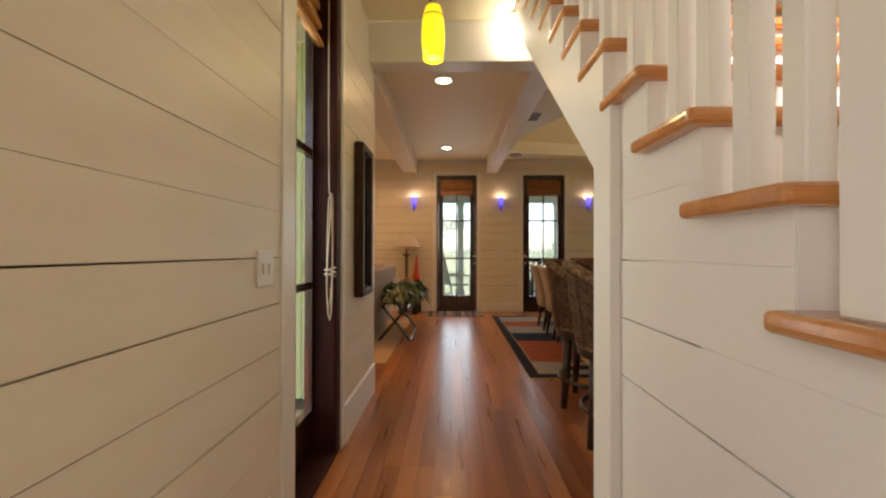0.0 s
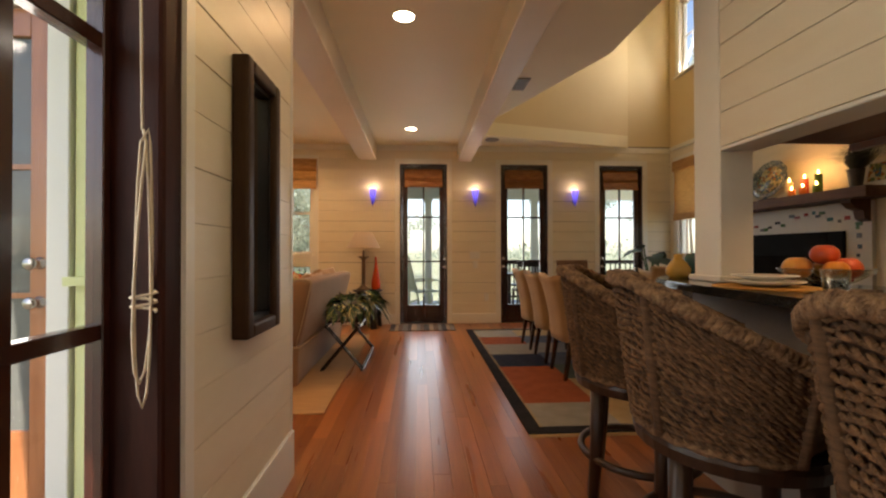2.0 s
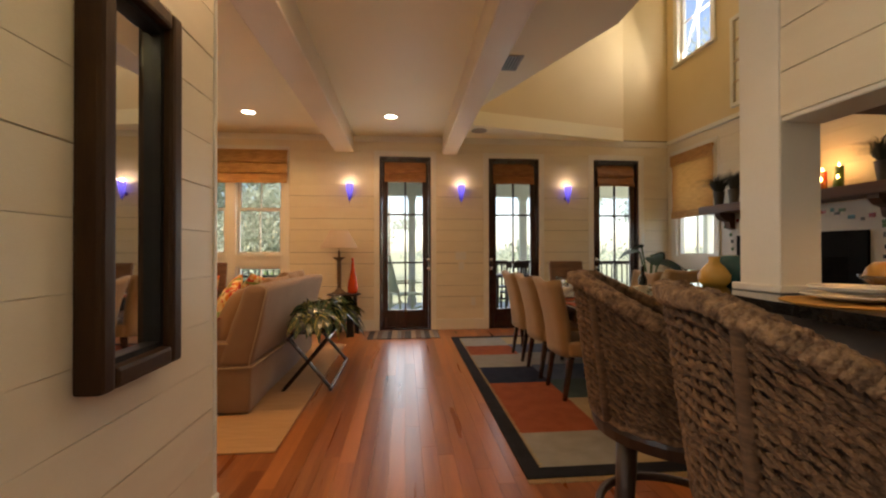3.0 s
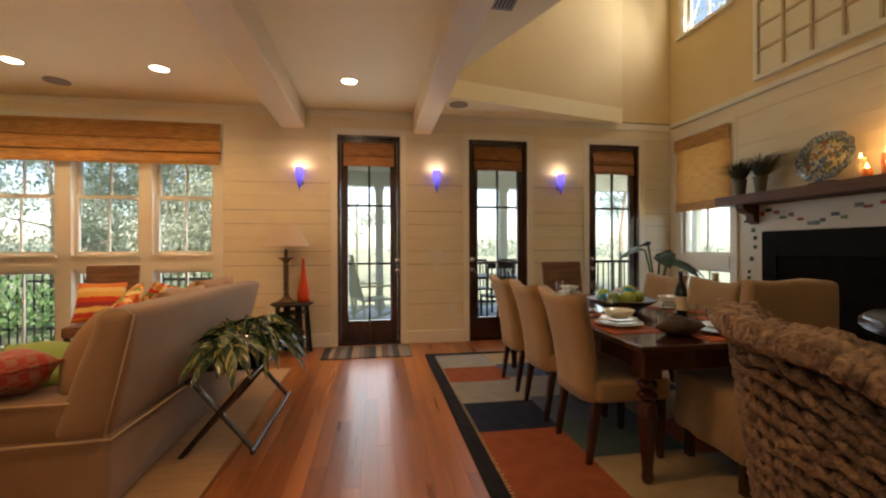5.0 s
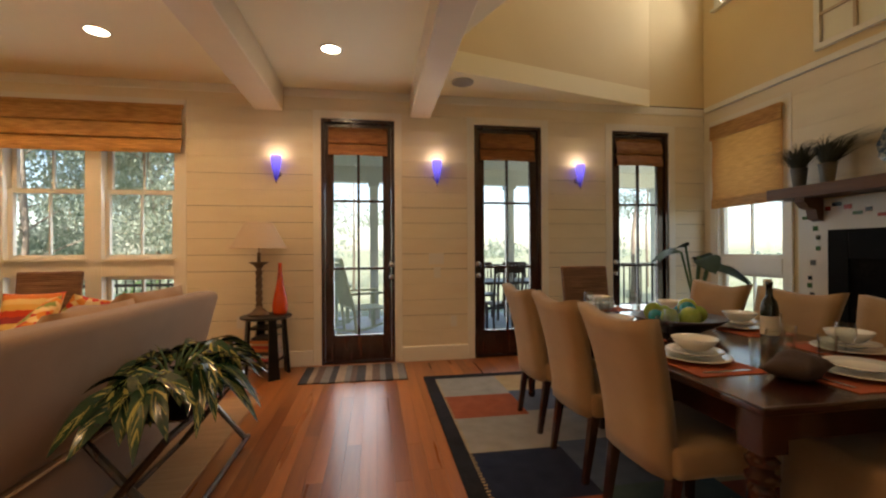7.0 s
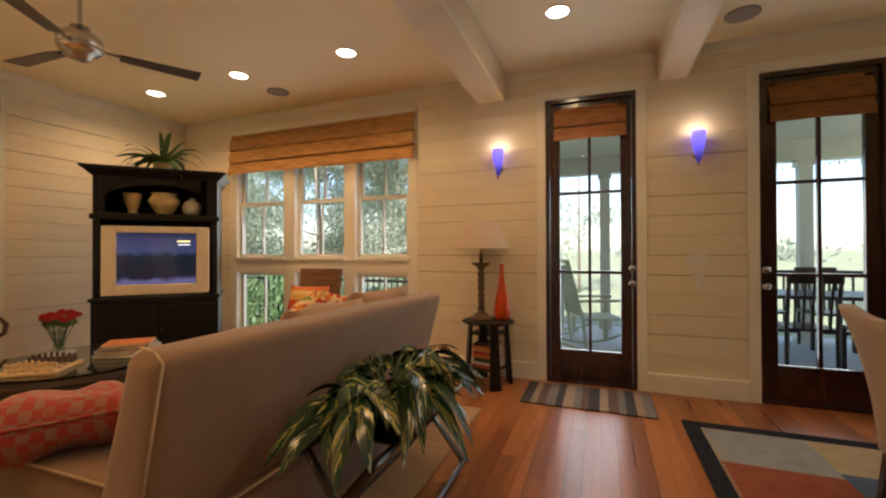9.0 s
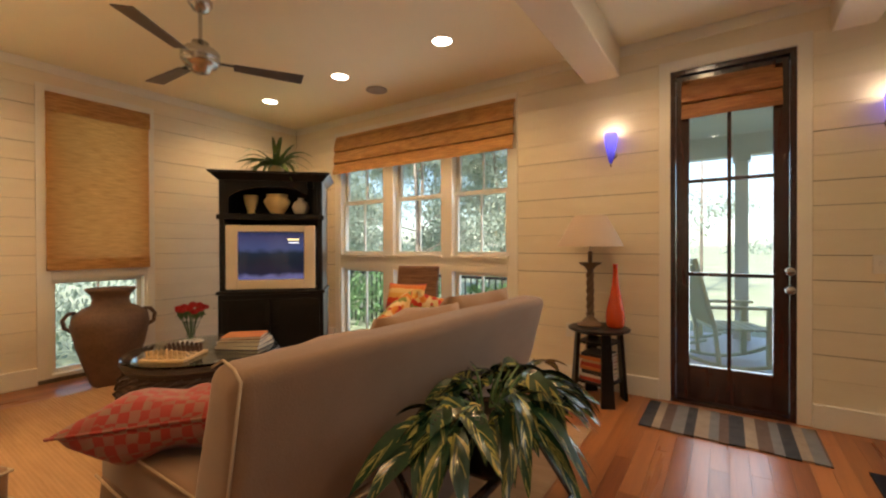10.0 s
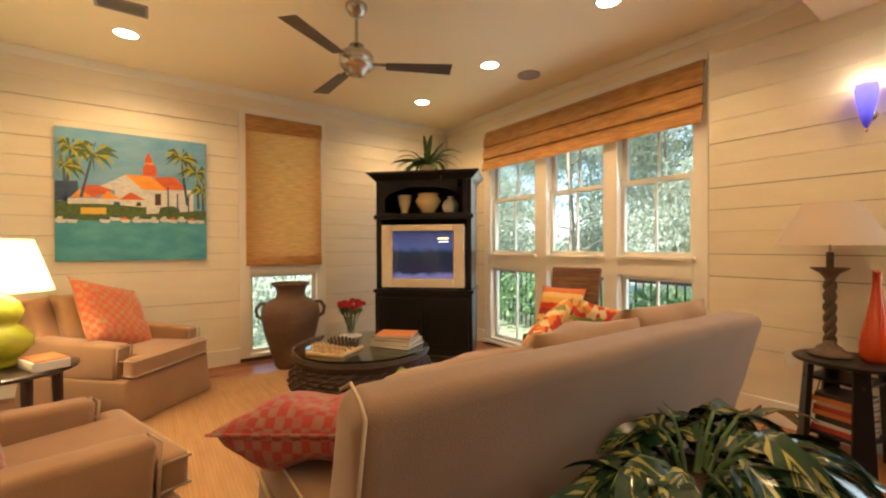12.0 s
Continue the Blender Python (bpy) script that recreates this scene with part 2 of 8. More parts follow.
FLOOR_FAR = surf("heart_pine_strips", (0.18, 0.052, 0.016), (0.41, 0.145, 0.042), 0.24, scale=2.2, fine=26, bump=0.02, stretch=(6, 0.3, 1), rand=0.8, rough2=0.34, coat=0.10, island=True)
TREAD = surf("honey_oak", (0.42, 0.16, 0.045), (0.62, 0.28, 0.09), 0.22, scale=5, fine=40, bump=0.04, stretch=(0.4, 6, 6), coat=0.4, rand=0.3)
MAHOG = surf("dark_mahogany", (0.018, 0.005, 0.004), (0.055, 0.016, 0.009), 0.25, scale=5, fine=45, bump=0.05, stretch=(5, 5, 0.5), coat=0.5)
BLACKWOOD = surf("black_lacquer", (0.006, 0.006, 0.006), (0.014, 0.013, 0.012), 0.34, scale=4, fine=60, bump=0.05, spec=0.25)
DARKWOOD = surf("dark_brown_wood", (0.018, 0.008, 0.005), (0.05, 0.024, 0.013), 0.35, scale=6, fine=50, bump=0.1, stretch=(4, 4, 0.6))
GLASS = pane("window_pane")
MIRROR = surf("mirror_silver", (0.85, 0.85, 0.85), (0.9, 0.9, 0.9), 0.02, metal=1.0, bump=0)
CHROME = surf("brushed_nickel", (0.45, 0.43, 0.4), (0.6, 0.58, 0.55), 0.25, metal=1.0, scale=20, fine=120, bump=0.03)
CANGLOW = glow("lamp_lens", (1.0, 0.85, 0.62), 9.0)
REED = weave("bamboo_blind", (0.36, 0.165, 0.042), (0.74, 0.42, 0.14), 0.009, 0.55, 0.5, "Z", through=0.25)
REED_DARK = weave("dark_bamboo_blind", (0.20, 0.075, 0.022), (0.42, 0.19, 0.06), 0.009, 0.55, 0.5, "Z", through=0.12)

# ---------- the plan ----------
WEST, NORTH, EAST, SOUTH, TOP = -4.9, 8.03, 4.27, -1.6, 2.88
HALL_W, HALL_E, LIV_S = -0.58, 0.545, 3.5
BOARD = 0.166


def cut(lo, hi, holes):
    """What is left of lo..hi after the holes are taken out."""
    out, at = [], lo
    for a, b in sorted(holes):
        if a > at:
            out.append((at, min(a, hi)))
        at = max(at, b)
    if at < hi:
        out.append((at, hi))
    return [(a, b) for a, b in out if b - a > 0.015]


def slab(along, plane, back, u0, u1, z0, z1, bm=None):
    """A box on a wall that runs along x or y, from its face at plane to its back."""
    bm = bm or bmesh.new()
    lo, hi = min(plane, back), max(plane, back)
    if along == "x":
        return box(bm, u0, lo, z0, u1, hi, z1)
    return box(bm, lo, u0, z0, hi, u1, z1)


def wall(name, along, plane, back, u0, u1, z0, z1, holes, material, label):
    """A wall with real openings; holes are (u0, u1, z0, z1)."""
    bm = bmesh.new()
    us = sorted({u0, u1, *[h[0] for h in holes], *[h[1] for h in holes]})
    for a, b in zip(us, us[1:]):
        mid = (a + b) / 2
        for c, d in cut(z0, z1, [(h[2], h[3]) for h in holes if h[0] < mid < h[1]]):
            slab(along, plane, back, a, b, c, d, bm)
    return setting(name, bm, material, label, "wall")


def clad(parent, along, face, out, u0, u1, z0, z1, holes, seed, limit=300):
    """Boards of a shiplap wall, each a piece of its own, with uneven open joints. face: the wall's face; out: +1 or -1, the side of the room."""
    rnd = random.Random(seed)
    z, k = z0, 0
    edges = sorted({h[i] for h in holes for i in (2, 3) if z0 < h[i] < z1})
    while z < z1 - 0.004:
        row = z0 + BOARD * (math.floor((z - z0) / BOARD + 1e-6) + 1)
        top = min([row, z1] + [e for e in edges if e > z + 1e-4])
        gap = rnd.choice((0.0015, 0.002, 0.003, 0.0045, 0.006)) if abs(top - row) < 1e-4 else 0.0
        hs = [(h[0], h[1]) for h in holes if h[2] < top - 0.001 and h[3] > z + 0.001]
        for a, b in cut(u0, u1, hs):
            proud = 0.016 + rnd.uniform(-0.0012, 0.0012)
            piece = link("board", slab(along, face, face + out * proud, a + 0.001, b - 0.001, z, top - gap), PAINT)
            piece.parent = parent
            k += 1
        z = top
    return k


# openings in the outer walls
DOORS = [(-0.23, 0.533), (1.408, 2.192), (3.058, 3.798)]
N_HOLES = [(a, b, 0.0, 2.58) for a, b in DOORS] + [(-4.02, -1.60, 0.05, 2.62)]
W_HOLES = [(5.40, 6.18, 0.04, 2.62)]
E_HOLES = [(7.02, 7.86, 0.10, 2.62), (7.06, 7.80, 4.0, 5.2)]
S_DOOR = (-2.55, -1.61, 0.0, 2.30)

north = wall("wall_north", "x", NORTH + 0.016, NORTH + 0.16, WEST - 0.16, EAST + 0.16, 0, TOP + 0.02, N_HOLES, GAP, "cream shiplap wall with three glazed doors and a triple window")
west = wall("wall_west", "y", WEST - 0.016, WEST - 0.16, LIV_S - 0.15, NORTH + 0.016, 0, TOP + 0.02, W_HOLES, GAP, "cream shiplap wall behind the painting")
east = wall("wall_east", "y", EAST + 0.016, EAST + 0.16, SOUTH, NORTH + 0.016, 0, 5.6, E_HOLES, PLASTER, "cream wall of the dining room with the fireplace")
south_living = wall("wall_living_south", "x", LIV_S, LIV_S - 0.15, WEST, HALL_W - 0.15, 0, TOP, [S_DOOR], PAINT, "plain cream wall beside the entry porch")
hall_west = wall("wall_hall_west", "y", HALL_W - 0.016, HALL_W - 0.15, SOUTH, LIV_S, 0, TOP, [(1.80, 2.525, 0.0, 2.62), (-1.2, -0.3, 0.3, 2.35)], GAP, "cream shiplap wall of the entrance hall")
wall("wall_hall_south", "x", SOUTH, SOUTH - 0.15, HALL_W - 0.15, EAST + 0.16, 0, 5.6, [(0.62, 1.42, 3.6, 5.0)], PAINT, "plain painted wall behind the stairs")

clad(north, "x", NORTH + 0.016, -1, WEST, EAST, 0.16, TOP - 0.09, [(a - 0.079, b + 0.079, 0, 2.659) for a, b in DOORS] + [(-4.099, -1.521, 0.0, 2.699)], 3)
clad(west, "y", WEST - 0.016, 1, LIV_S, NORTH, 0.16, TOP - 0.09, [(5.329, 6.251, 0.0, 2.691)], 4)
clad(east, "y", EAST + 0.016, -1, 4.0, NORTH, 0.16, TOP - 0.06, [(6.95, 7.93, 0.06, 2.68), (4.9, 6.95, 0.0, 1.75)], 5)
clad(hall_west, "y", HALL_W - 0.016, 1, SOUTH, 1.668, 0.122, TOP, [(-1.2, -0.3, 0.3, 2.35)], 6)
clad(hall_west, "y", HALL_W - 0.016, 1, 2.57, LIV_S, 0.24, TOP, [], 7)

# floor base and ceilings
setting("floor", boxes((WEST - 0.16, SOUTH - 0.15, -0.12, EAST + 0.16, NORTH + 0.16, -0.012)), GAP, "heart pine strip floor, glossy and reddish brown", "floor")
OPEN_A = [(0.95, 6.95), (0.95, 7.37), (3.55, 8.03), (EAST, 8.03), (EAST, 3.46), (1.75, 3.46), (1.75, 4.83)]
bm = bmesh.new()
box(bm, WEST - 0.16, LIV_S - 0.15, TOP, 0.95, NORTH + 0.16, TOP + 0.2)
prism(bm, [(0.95, 7.37), (3.55, 8.03), (3.55, 8.19), (0.95, 8.19)], TOP, TOP + 0.2)
prism(bm, [(0.95, 3.35), (1.75, 3.35), (1.75, 4.83), (0.95, 6.95)], TOP, TOP + 0.2)
box(bm, 1.75, 1.5, TOP, EAST, 3.46, TOP + 0.2)
setting("ceiling", bm, CEIL, "smooth warm cream ceiling with recessed lamps", "ceiling")
setting("ceiling_hall", boxes((HALL_W - 0.15, SOUTH, TOP + 0.02, 0.5, 3.3, TOP + 0.2)), CEIL, "cream ceiling over the entrance hall", "ceiling")
setting("ceiling_upper", boxes((0.3, SOUTH - 0.15, 5.6, EAST + 0.3, NORTH + 0.3, 5.75)), CEIL, "high ceiling over dining room and stairs", "ceiling")
# upper walls round the void
bm = bmesh.new()
prism(bm, [(0.95, 7.37), (3.55, 8.03), (3.55, 8.13), (0.95, 7.47)], TOP + 0.2, 5.6)
prism(bm, [(0.87, 6.95), (0.95, 6.95), (0.95, 7.45), (0.87, 7.45)], TOP + 0.2, 5.6)
prism(bm, [(0.95, 6.95), (1.75, 4.83), (1.65, 4.80), (0.85, 6.92)], TOP + 0.2, 5.6)
box(bm, 1.65, 3.36, TOP + 0.2, 1.75, 4.83, 5.6)
box(bm, 3.5, 8.05, TOP, EAST + 0.16, 8.19, 5.6)
box(bm, 1.75, 3.36, TOP + 0.2, EAST, 3.46, 5.6)
setting("wall_upper", bm, PLASTER, "smooth yellow-cream upper walls of the dining room void", "wall")

# beams
setting("beam_1", boxes((-0.875, LIV_S, 2.63, -0.60, NORTH, TOP + 0.02), bevel=0.006), BEAM, "cream boxed ceiling beam", "beam")
setting("beam_2", boxes((0.70, LIV_S, 2.62, 0.92, NORTH, TOP + 0.02), bevel=0.006), BEAM, "cream boxed ceiling beam", "beam")
setting("header_hall", boxes((HALL_W, 3.3, 2.59, 1.6, 3.5, TOP + 0.02), bevel=0.004), TRIM, "cream header over the hall opening", "beam")

# ---------- trim of the rooms ----------
def strip(name, rows, label, category, material=None, bevel=0.004):
    return setting(name, boxes(*rows, bevel=bevel), material or TRIM, label, category)


base_n = [(a, NORTH - 0.022, 0, b, NORTH + 0.016, 0.16) for a, b in cut(WEST, EAST, [(d[0] - 0.079, d[1] + 0.079) for d in DOORS] + [(-4.10, -1.52)])]
strip("baseboard_north", base_n, "tall cream baseboard", "baseboard")
strip("baseboard_west", [(WEST - 0.016, a, 0, WEST + 0.022, b, 0.16) for a, b in cut(LIV_S, NORTH - 0.03, [(5.33, 6.25)])], "tall cream baseboard", "baseboard")
strip("baseboard_hall", [(HALL_W - 0.016, 2.575, 0, HALL_W + 0.014, 3.515, 0.235)], "tall cream baseboard in the hall", "baseboard")
strip("baseboard_hall_near", [(HALL_W - 0.016, SOUTH, 0, HALL_W + 0.014, 1.667, 0.12)], "cream baseboard in the hall", "baseboard")
strip("trim_crown_north", [(WEST, NORTH - 0.006, TOP - 0.0895, EAST, NORTH + 0.016, TOP - 0.001)], "cream crown board under the ceiling", "trim")
strip("trim_crown_west", [(WEST - 0.016, LIV_S, TOP - 0.0895, WEST + 0.006, NORTH - 0.007, TOP - 0.001)], "cream crown board under the ceiling", "trim")
strip("trim_east_ledge", [(EAST - 0.03, 3.5, TOP - 0.06, EAST + 0.016, NORTH - 0.031, TOP + 0.0)], "thin moulding along the dining room wall", "trim")
strip("trim_hall_corner", [(HALL_W - 0.15, LIV_S - 0.012, 0.0, HALL_W + 0.006, LIV_S + 0.012, 2.588)], "cream corner board at the end of the hall", "trim")
strip("trim_hall_casing", [(HALL_W - 0.016, 1.669, 0.0, HALL_W + 0.009, 1.7545, 2.62)], "flat cream casing board beside the sidelight", "trim")
strip("trim_hall_header", [(HALL_W, 3.285, 2.575, 1.5, 3.299, 2.60)], "thin moulding on the hall header", "trim")


def casing(name, along, face, out, u0, u1, z0, z1, w=0.085, sill=False):
    """Flat boards round an opening, proud of the wall."""
    bm = bmesh.new()
    for a, b, c, d in ((u0 - w, u0, z0, z1 + w), (u1, u1 + w, z0, z1 + w), (u0, u1, z1, z1 + w)):
        slab(along, face, face + out * 0.018, a, b, c, d, bm)
    if sill:
        slab(along, face, face + out * 0.05, u0 - w - 0.02, u1 + w + 0.02, z0 - 0.03, z0, bm)
    return setting(name, bm, TRIM, "flat cream casing boards round the opening", "trim")


for k, (a, b) in enumerate(DOORS):
    casing("trim_door_%d" % (k + 1), "x", NORTH + 0.012, -1, a, b, 0, 2.58, 0.078)
casing("trim_window_north", "x", NORTH + 0.012, -1, -4.02, -1.60, 0.05, 2.62, 0.078, True)
casing("trim_window_west", "y", WEST - 0.012, 1, 5.40, 6.18, 0.04, 2.62, 0.07)
casing("trim_window_east", "y", EAST + 0.012, -1, 7.02, 7.86, 0.10, 2.62, 0.07)
casing("trim_window_upper", "y", EAST + 0.012, -1, 7.06, 7.80, 4.0, 5.2, 0.06, True)
casing("trim_sidelight", "y", HALL_W - 0.012, 1, 1.80, 2.525, 0.0, 2.62, 0.045)


# ---------- glazed doors ----------
def knob(parent, at, out):
    bm = bmesh.new()
    lathe(bm, [(0.028, 0), (0.03, 0.006), (0.014, 0.012), (0.012, 0.03), (0.026, 0.042), (0.03, 0.058), (0.022, 0.07)], 16)
    bmesh.ops.transform(bm, matrix=pose(*at, 90 if out < 0 else -90, 0, 0), verts=bm.verts)
    return part("knob", bm, CHROME, parent, "round polished metal knob", True)


def glazed_door(name, x0, x1, y, knob_x, label):
    """A tall dark door with two columns of three panes, in its frame."""
    root = new(name)
    root.matrix_world = pose((x0 + x1) / 2, y, 0)
    tagged(root, label, "door", "", "structure")
    w, h = x1 - x0, 2.578
    part("door_frame", boxes((-w / 2 + 0.001, 0.012, 0, -w / 2 + 0.034, 0.14, h - 0.0335), (w / 2 - 0.034, 0.012, 0, w / 2 - 0.001, 0.14, h - 0.0335), (-w / 2 + 0.001, 0.012, h - 0.033, w / 2 - 0.001, 0.14, h), (-w / 2 + 0.001, 0.0, 0, w / 2 - 0.001, 0.15, 0.018)), MAHOG, root)
    gw = w / 2 - 0.125
    a = w / 2 - 0.037
    part("stile", boxes((-a, 0.045, 0.02, -gw, 0.09, h - 0.036), bevel=0.003), MAHOG, root)
    part("stile", boxes((gw, 0.045, 0.02, a, 0.09, h - 0.036), bevel=0.003), MAHOG, root)
    part("top_rail", boxes((-gw, 0.046, 2.42, gw, 0.089, h - 0.036), bevel=0.003), MAHOG, root)
    part("bottom_rail", boxes((-gw, 0.046, 0.02, gw, 0.089, 0.295), bevel=0.003), MAHOG, root)
    part("muntin", boxes((-0.013, 0.05, 0.295, 0.013, 0.085, 2.42), bevel=0.003), MAHOG, root)
    for z in (1.0, 1.72):
        part("muntin", boxes((-gw, 0.052, z - 0.014, gw, 0.083, z + 0.014), bevel=0.003), MAHOG, root)
    zs = (0.295, 1.0, 1.72, 2.42)
    for c, d in zip(zs, zs[1:]):
        for e, f in ((-gw, -0.013), (0.013, gw)):
            p = part("pane", boxes((e, 0.066, c, f, 0.070, d)), GLASS, root)
            p.visible_shadow = False
    for z in (0.91, 1.04):
        knob(root, (knob_x, 0.045, z), -1)
    return root


glazed_door("door_1", *DOORS[0], NORTH, 0.345, "tall dark mahogany glazed door to the porch")
glazed_door("door_2", *DOORS[1], NORTH, -0.355, "tall dark mahogany glazed door to the porch")
glazed_door("door_3", *DOORS[2], NORTH, -0.335, "tall dark mahogany glazed door beside the dining corner")


def roman_shade(at, turn, w, top, bottom, folds, material, label, thick=0.012):
    """A reed shade: a flat valance, and the slack gathered in folds at its foot."""
    root = thing("roman_shade", at, turn, label, "window blind", "bamboo shades")
    bm = bmesh.new()
    prof = [(0.0, top), (-0.012, top - 0.02)]
    h = top - bottom
    for k in range(folds):
        z1, z0 = top - 0.03 - h * k / folds, top - 0.03 - h * (k + 1) / folds + 0.012
        bulge = 0.014 + 0.012 * k
        prof += [(-0.014 - bulge * 0.2, z1), (-0.02 - bulge, (z1 + z0) / 2 - 0.02), (-0.016 - bulge, z0 + 0.006), (-0.006, z0)]
    prof = prof[:-1] + [(-0.012, bottom)]
    n = 7
    rows = []
    for i in range(n + 1):
        x = -w / 2 + w * i / n
        rows.append([bm.verts.new((x, y + 0.003 * math.sin(i * 2.1 + j), z + 0.003 * math.sin(i * 1.3 + j * 2))) for j, (y, z) in enumerate(prof)])
    for r, q in zip(rows, rows[1:]):
        for j in range(len(prof) - 1):
            bm.faces.new((r[j], q[j], q[j + 1], r[j + 1]))
    sh = part("slats", bm, material, root, "", False)
    sol = sh.modifiers.new("thickness", "SOLIDIFY")
    sol.thickness = 0.004
    part("headrail", boxes((-w / 2, 0.0, top - 0.005, w / 2, 0.03, top + 0.025)), material, root)
    return root


for k, (a, b) in enumerate(DOORS):
    roman_shade(((a + b) / 2, NORTH + 0.045, 0), 0, b - a - 0.15, 2.475, 2.21 - 0.01 * k, 2, REED_DARK, "small reddish bamboo shade drawn up on the glazed door")
roman_shade((-2.80, NORTH - 0.02, 0), 0, 2.52, 2.615, 2.16, 3, REED, "wide golden bamboo shade gathered above the triple window")


def flat_blind(at, turn, w, top, bottom, label):
    root = thing("bamboo_blind", at, turn, label, "window blind", "bamboo shades")
    bm = bmesh.new()
    nz, nx = 16, 4
    g = {}
    for i in range(nx + 1):
        for j in range(nz + 1):
            z = top + (bottom - top) * j / nz
            g[i, j] = bm.verts.new((-w / 2 + w * i / nx, -0.012 - 0.004 * math.sin(j * 0.9) - 0.003 * math.sin(i * 2 + j), z))
    for i in range(nx):
        for j in range(nz):
            bm.faces.new((g[i, j], g[i + 1, j], g[i + 1, j + 1], g[i, j + 1]))
    part("slats", bm, REED_THIN, root)
    part("valance", boxes((-w / 2 - 0.005, -0.04, top - 0.16, w / 2 + 0.005, -0.032, top + 0.004)), REED, root)
    part("headrail", boxes((-w / 2, -0.03, top - 0.03, w / 2, 0.0, top)), REED, root)
    part("hem", boxes((-w / 2, -0.028, bottom - 0.004, w / 2, -0.008, bottom + 0.10)), REED, root)
    return root


REED_THIN = weave("thin_bamboo_blind", (0.44, 0.20, 0.052), (0.68, 0.35, 0.105), 0.008, 0.6, 0.4, "Z", through=0.45)
flat_blind((WEST + 0.02, 5.79, 0), 90, 0.80, 2.61, 1.02, "flat bamboo blind lowered over the tall window, sun shining through")
flat_blind((EAST - 0.02, 7.44, 0), -90, 0.86, 2.61, 1.66, "flat bamboo blind lowered over the dining room window")


# ---------- white windows ----------
def sash(root, x0, x1, z0, z1, y, bars=1, cross=(), fr=0.04):
    f = part("sash", boxes((x0, y, z0, x0 + fr, y + 0.04, z1), (x1 - fr, y, z0, x1, y + 0.04, z1), (x0 + fr, y + 0.001, z0, x1 - fr, y + 0.039, z0 + fr), (x0 + fr, y + 0.001, z1 - fr, x1 - fr, y + 0.039, z1)), TRIM, root)
    xs = [x0 + fr + (x1 - x0 - 2 * fr) * i / (bars + 1) for i in range(bars + 2)]
    for x in xs[1:-1]:
        part("muntin", boxes((x - 0.008, y + 0.006, z0 + fr, x + 0.008, y + 0.034, z1 - fr)), TRIM, f)
    for z in cross:
        part("muntin", boxes((x0 + fr, y + 0.007, z - 0.008, x1 - fr, y + 0.033, z + 0.008)), TRIM, f)
    for a, b in zip(xs, xs[1:]):
        p = part("pane", boxes((a, y + 0.018, z0 + fr, b, y + 0.021, z1 - fr)), GLASS, f)
        p.visible_shadow = False


win = new("window_1")
win.matrix_world = pose(-2.81, NORTH, 0)
tagged(win, "white triple window with low fixed lights below double-hung sashes", "window", "", "structure")
part("window_frame", boxes((-1.21, 0.0, 0.05, -1.18, 0.14, 2.62), (1.18, 0.0, 0.05, 1.21, 0.14, 2.62), (-1.18, 0.0, 2.59, 1.18, 0.14, 2.62), (-1.18, 0.0, 0.05, 1.18, 0.14, 0.08)), TRIM, win)
part("mullion", boxes((-0.44, -0.012, 0.08, -0.28, 0.14, 2.59)), TRIM, win)
part("mullion", boxes((0.40, -0.012, 0.08, 0.54, 0.14, 2.59)), TRIM, win)
for a, b in ((-1.18, -0.44), (-0.28, 0.40), (0.54, 1.18)):
    part("transom", boxes((a, -0.01, 0.955, b, 0.14, 1.10)), TRIM, win)
    part("window_sill", boxes((a - 0.02, -0.035, 1.10, b + 0.02, 0.06, 1.125)), TRIM, win)
    sash(win, a, b, 0.08, 0.955, 0.07)
    sash(win, a, b, 1.125, 1.80, 0.045)
    sash(win, a, b, 1.76, 2.59, 0.09)


def side_window(name, at, turn, w, z0, z1, rail, label):
    root = new(name)
    root.matrix_world = pose(*at, 0, 0, turn)
    tagged(root, label, "window", "", "structure")
    h = w / 2
    part("window_frame", boxes((-h, 0, z0, -h + 0.03, 0.14, z1), (h - 0.03, 0, z0, h, 0.14, z1), (-h + 0.03, 0, z1 - 0.03, h - 0.03, 0.14, z1), (-h + 0.03, 0, z0, h - 0.03, 0.14, z0 + 0.03)), TRIM, root)
    if rail:
        part("transom", boxes((-h + 0.03, -0.01, rail - 0.04, h - 0.03, 0.14, rail + 0.12)), TRIM, root)
        sash(root, -h + 0.03, h - 0.03, z0 + 0.03, rail - 0.04, 0.07)
        if name == "window_2":
            sash(root, -h + 0.03, h - 0.03, rail + 0.12, z1 - 0.03, 0.09, 0)
        else:
            sash(root, -h + 0.03, h - 0.03, rail + 0.12, 1.80, 0.045)
            sash(root, -h + 0.03, h - 0.03, 1.76, z1 - 0.03, 0.09)
    else:
        sash(root, -h + 0.03, h - 0.03, z0 + 0.03, z1 - 0.03, 0.06, 1, ((z0 + z1) / 2,))
    return root


side_window("window_2", (WEST, 5.79, 0), 90, 0.78, 0.04, 2.62, 0.97, "tall white window behind a bamboo blind")
side_window("window_3", (EAST, 7.44, 0), -90, 0.84, 0.10, 2.62, 0.97, "tall white window beside the fireplace")
side_window("window_4", (EAST, 7.43, 0), -90, 0.74, 4.0, 5.2, 0, "small white window high in the dining room wall")

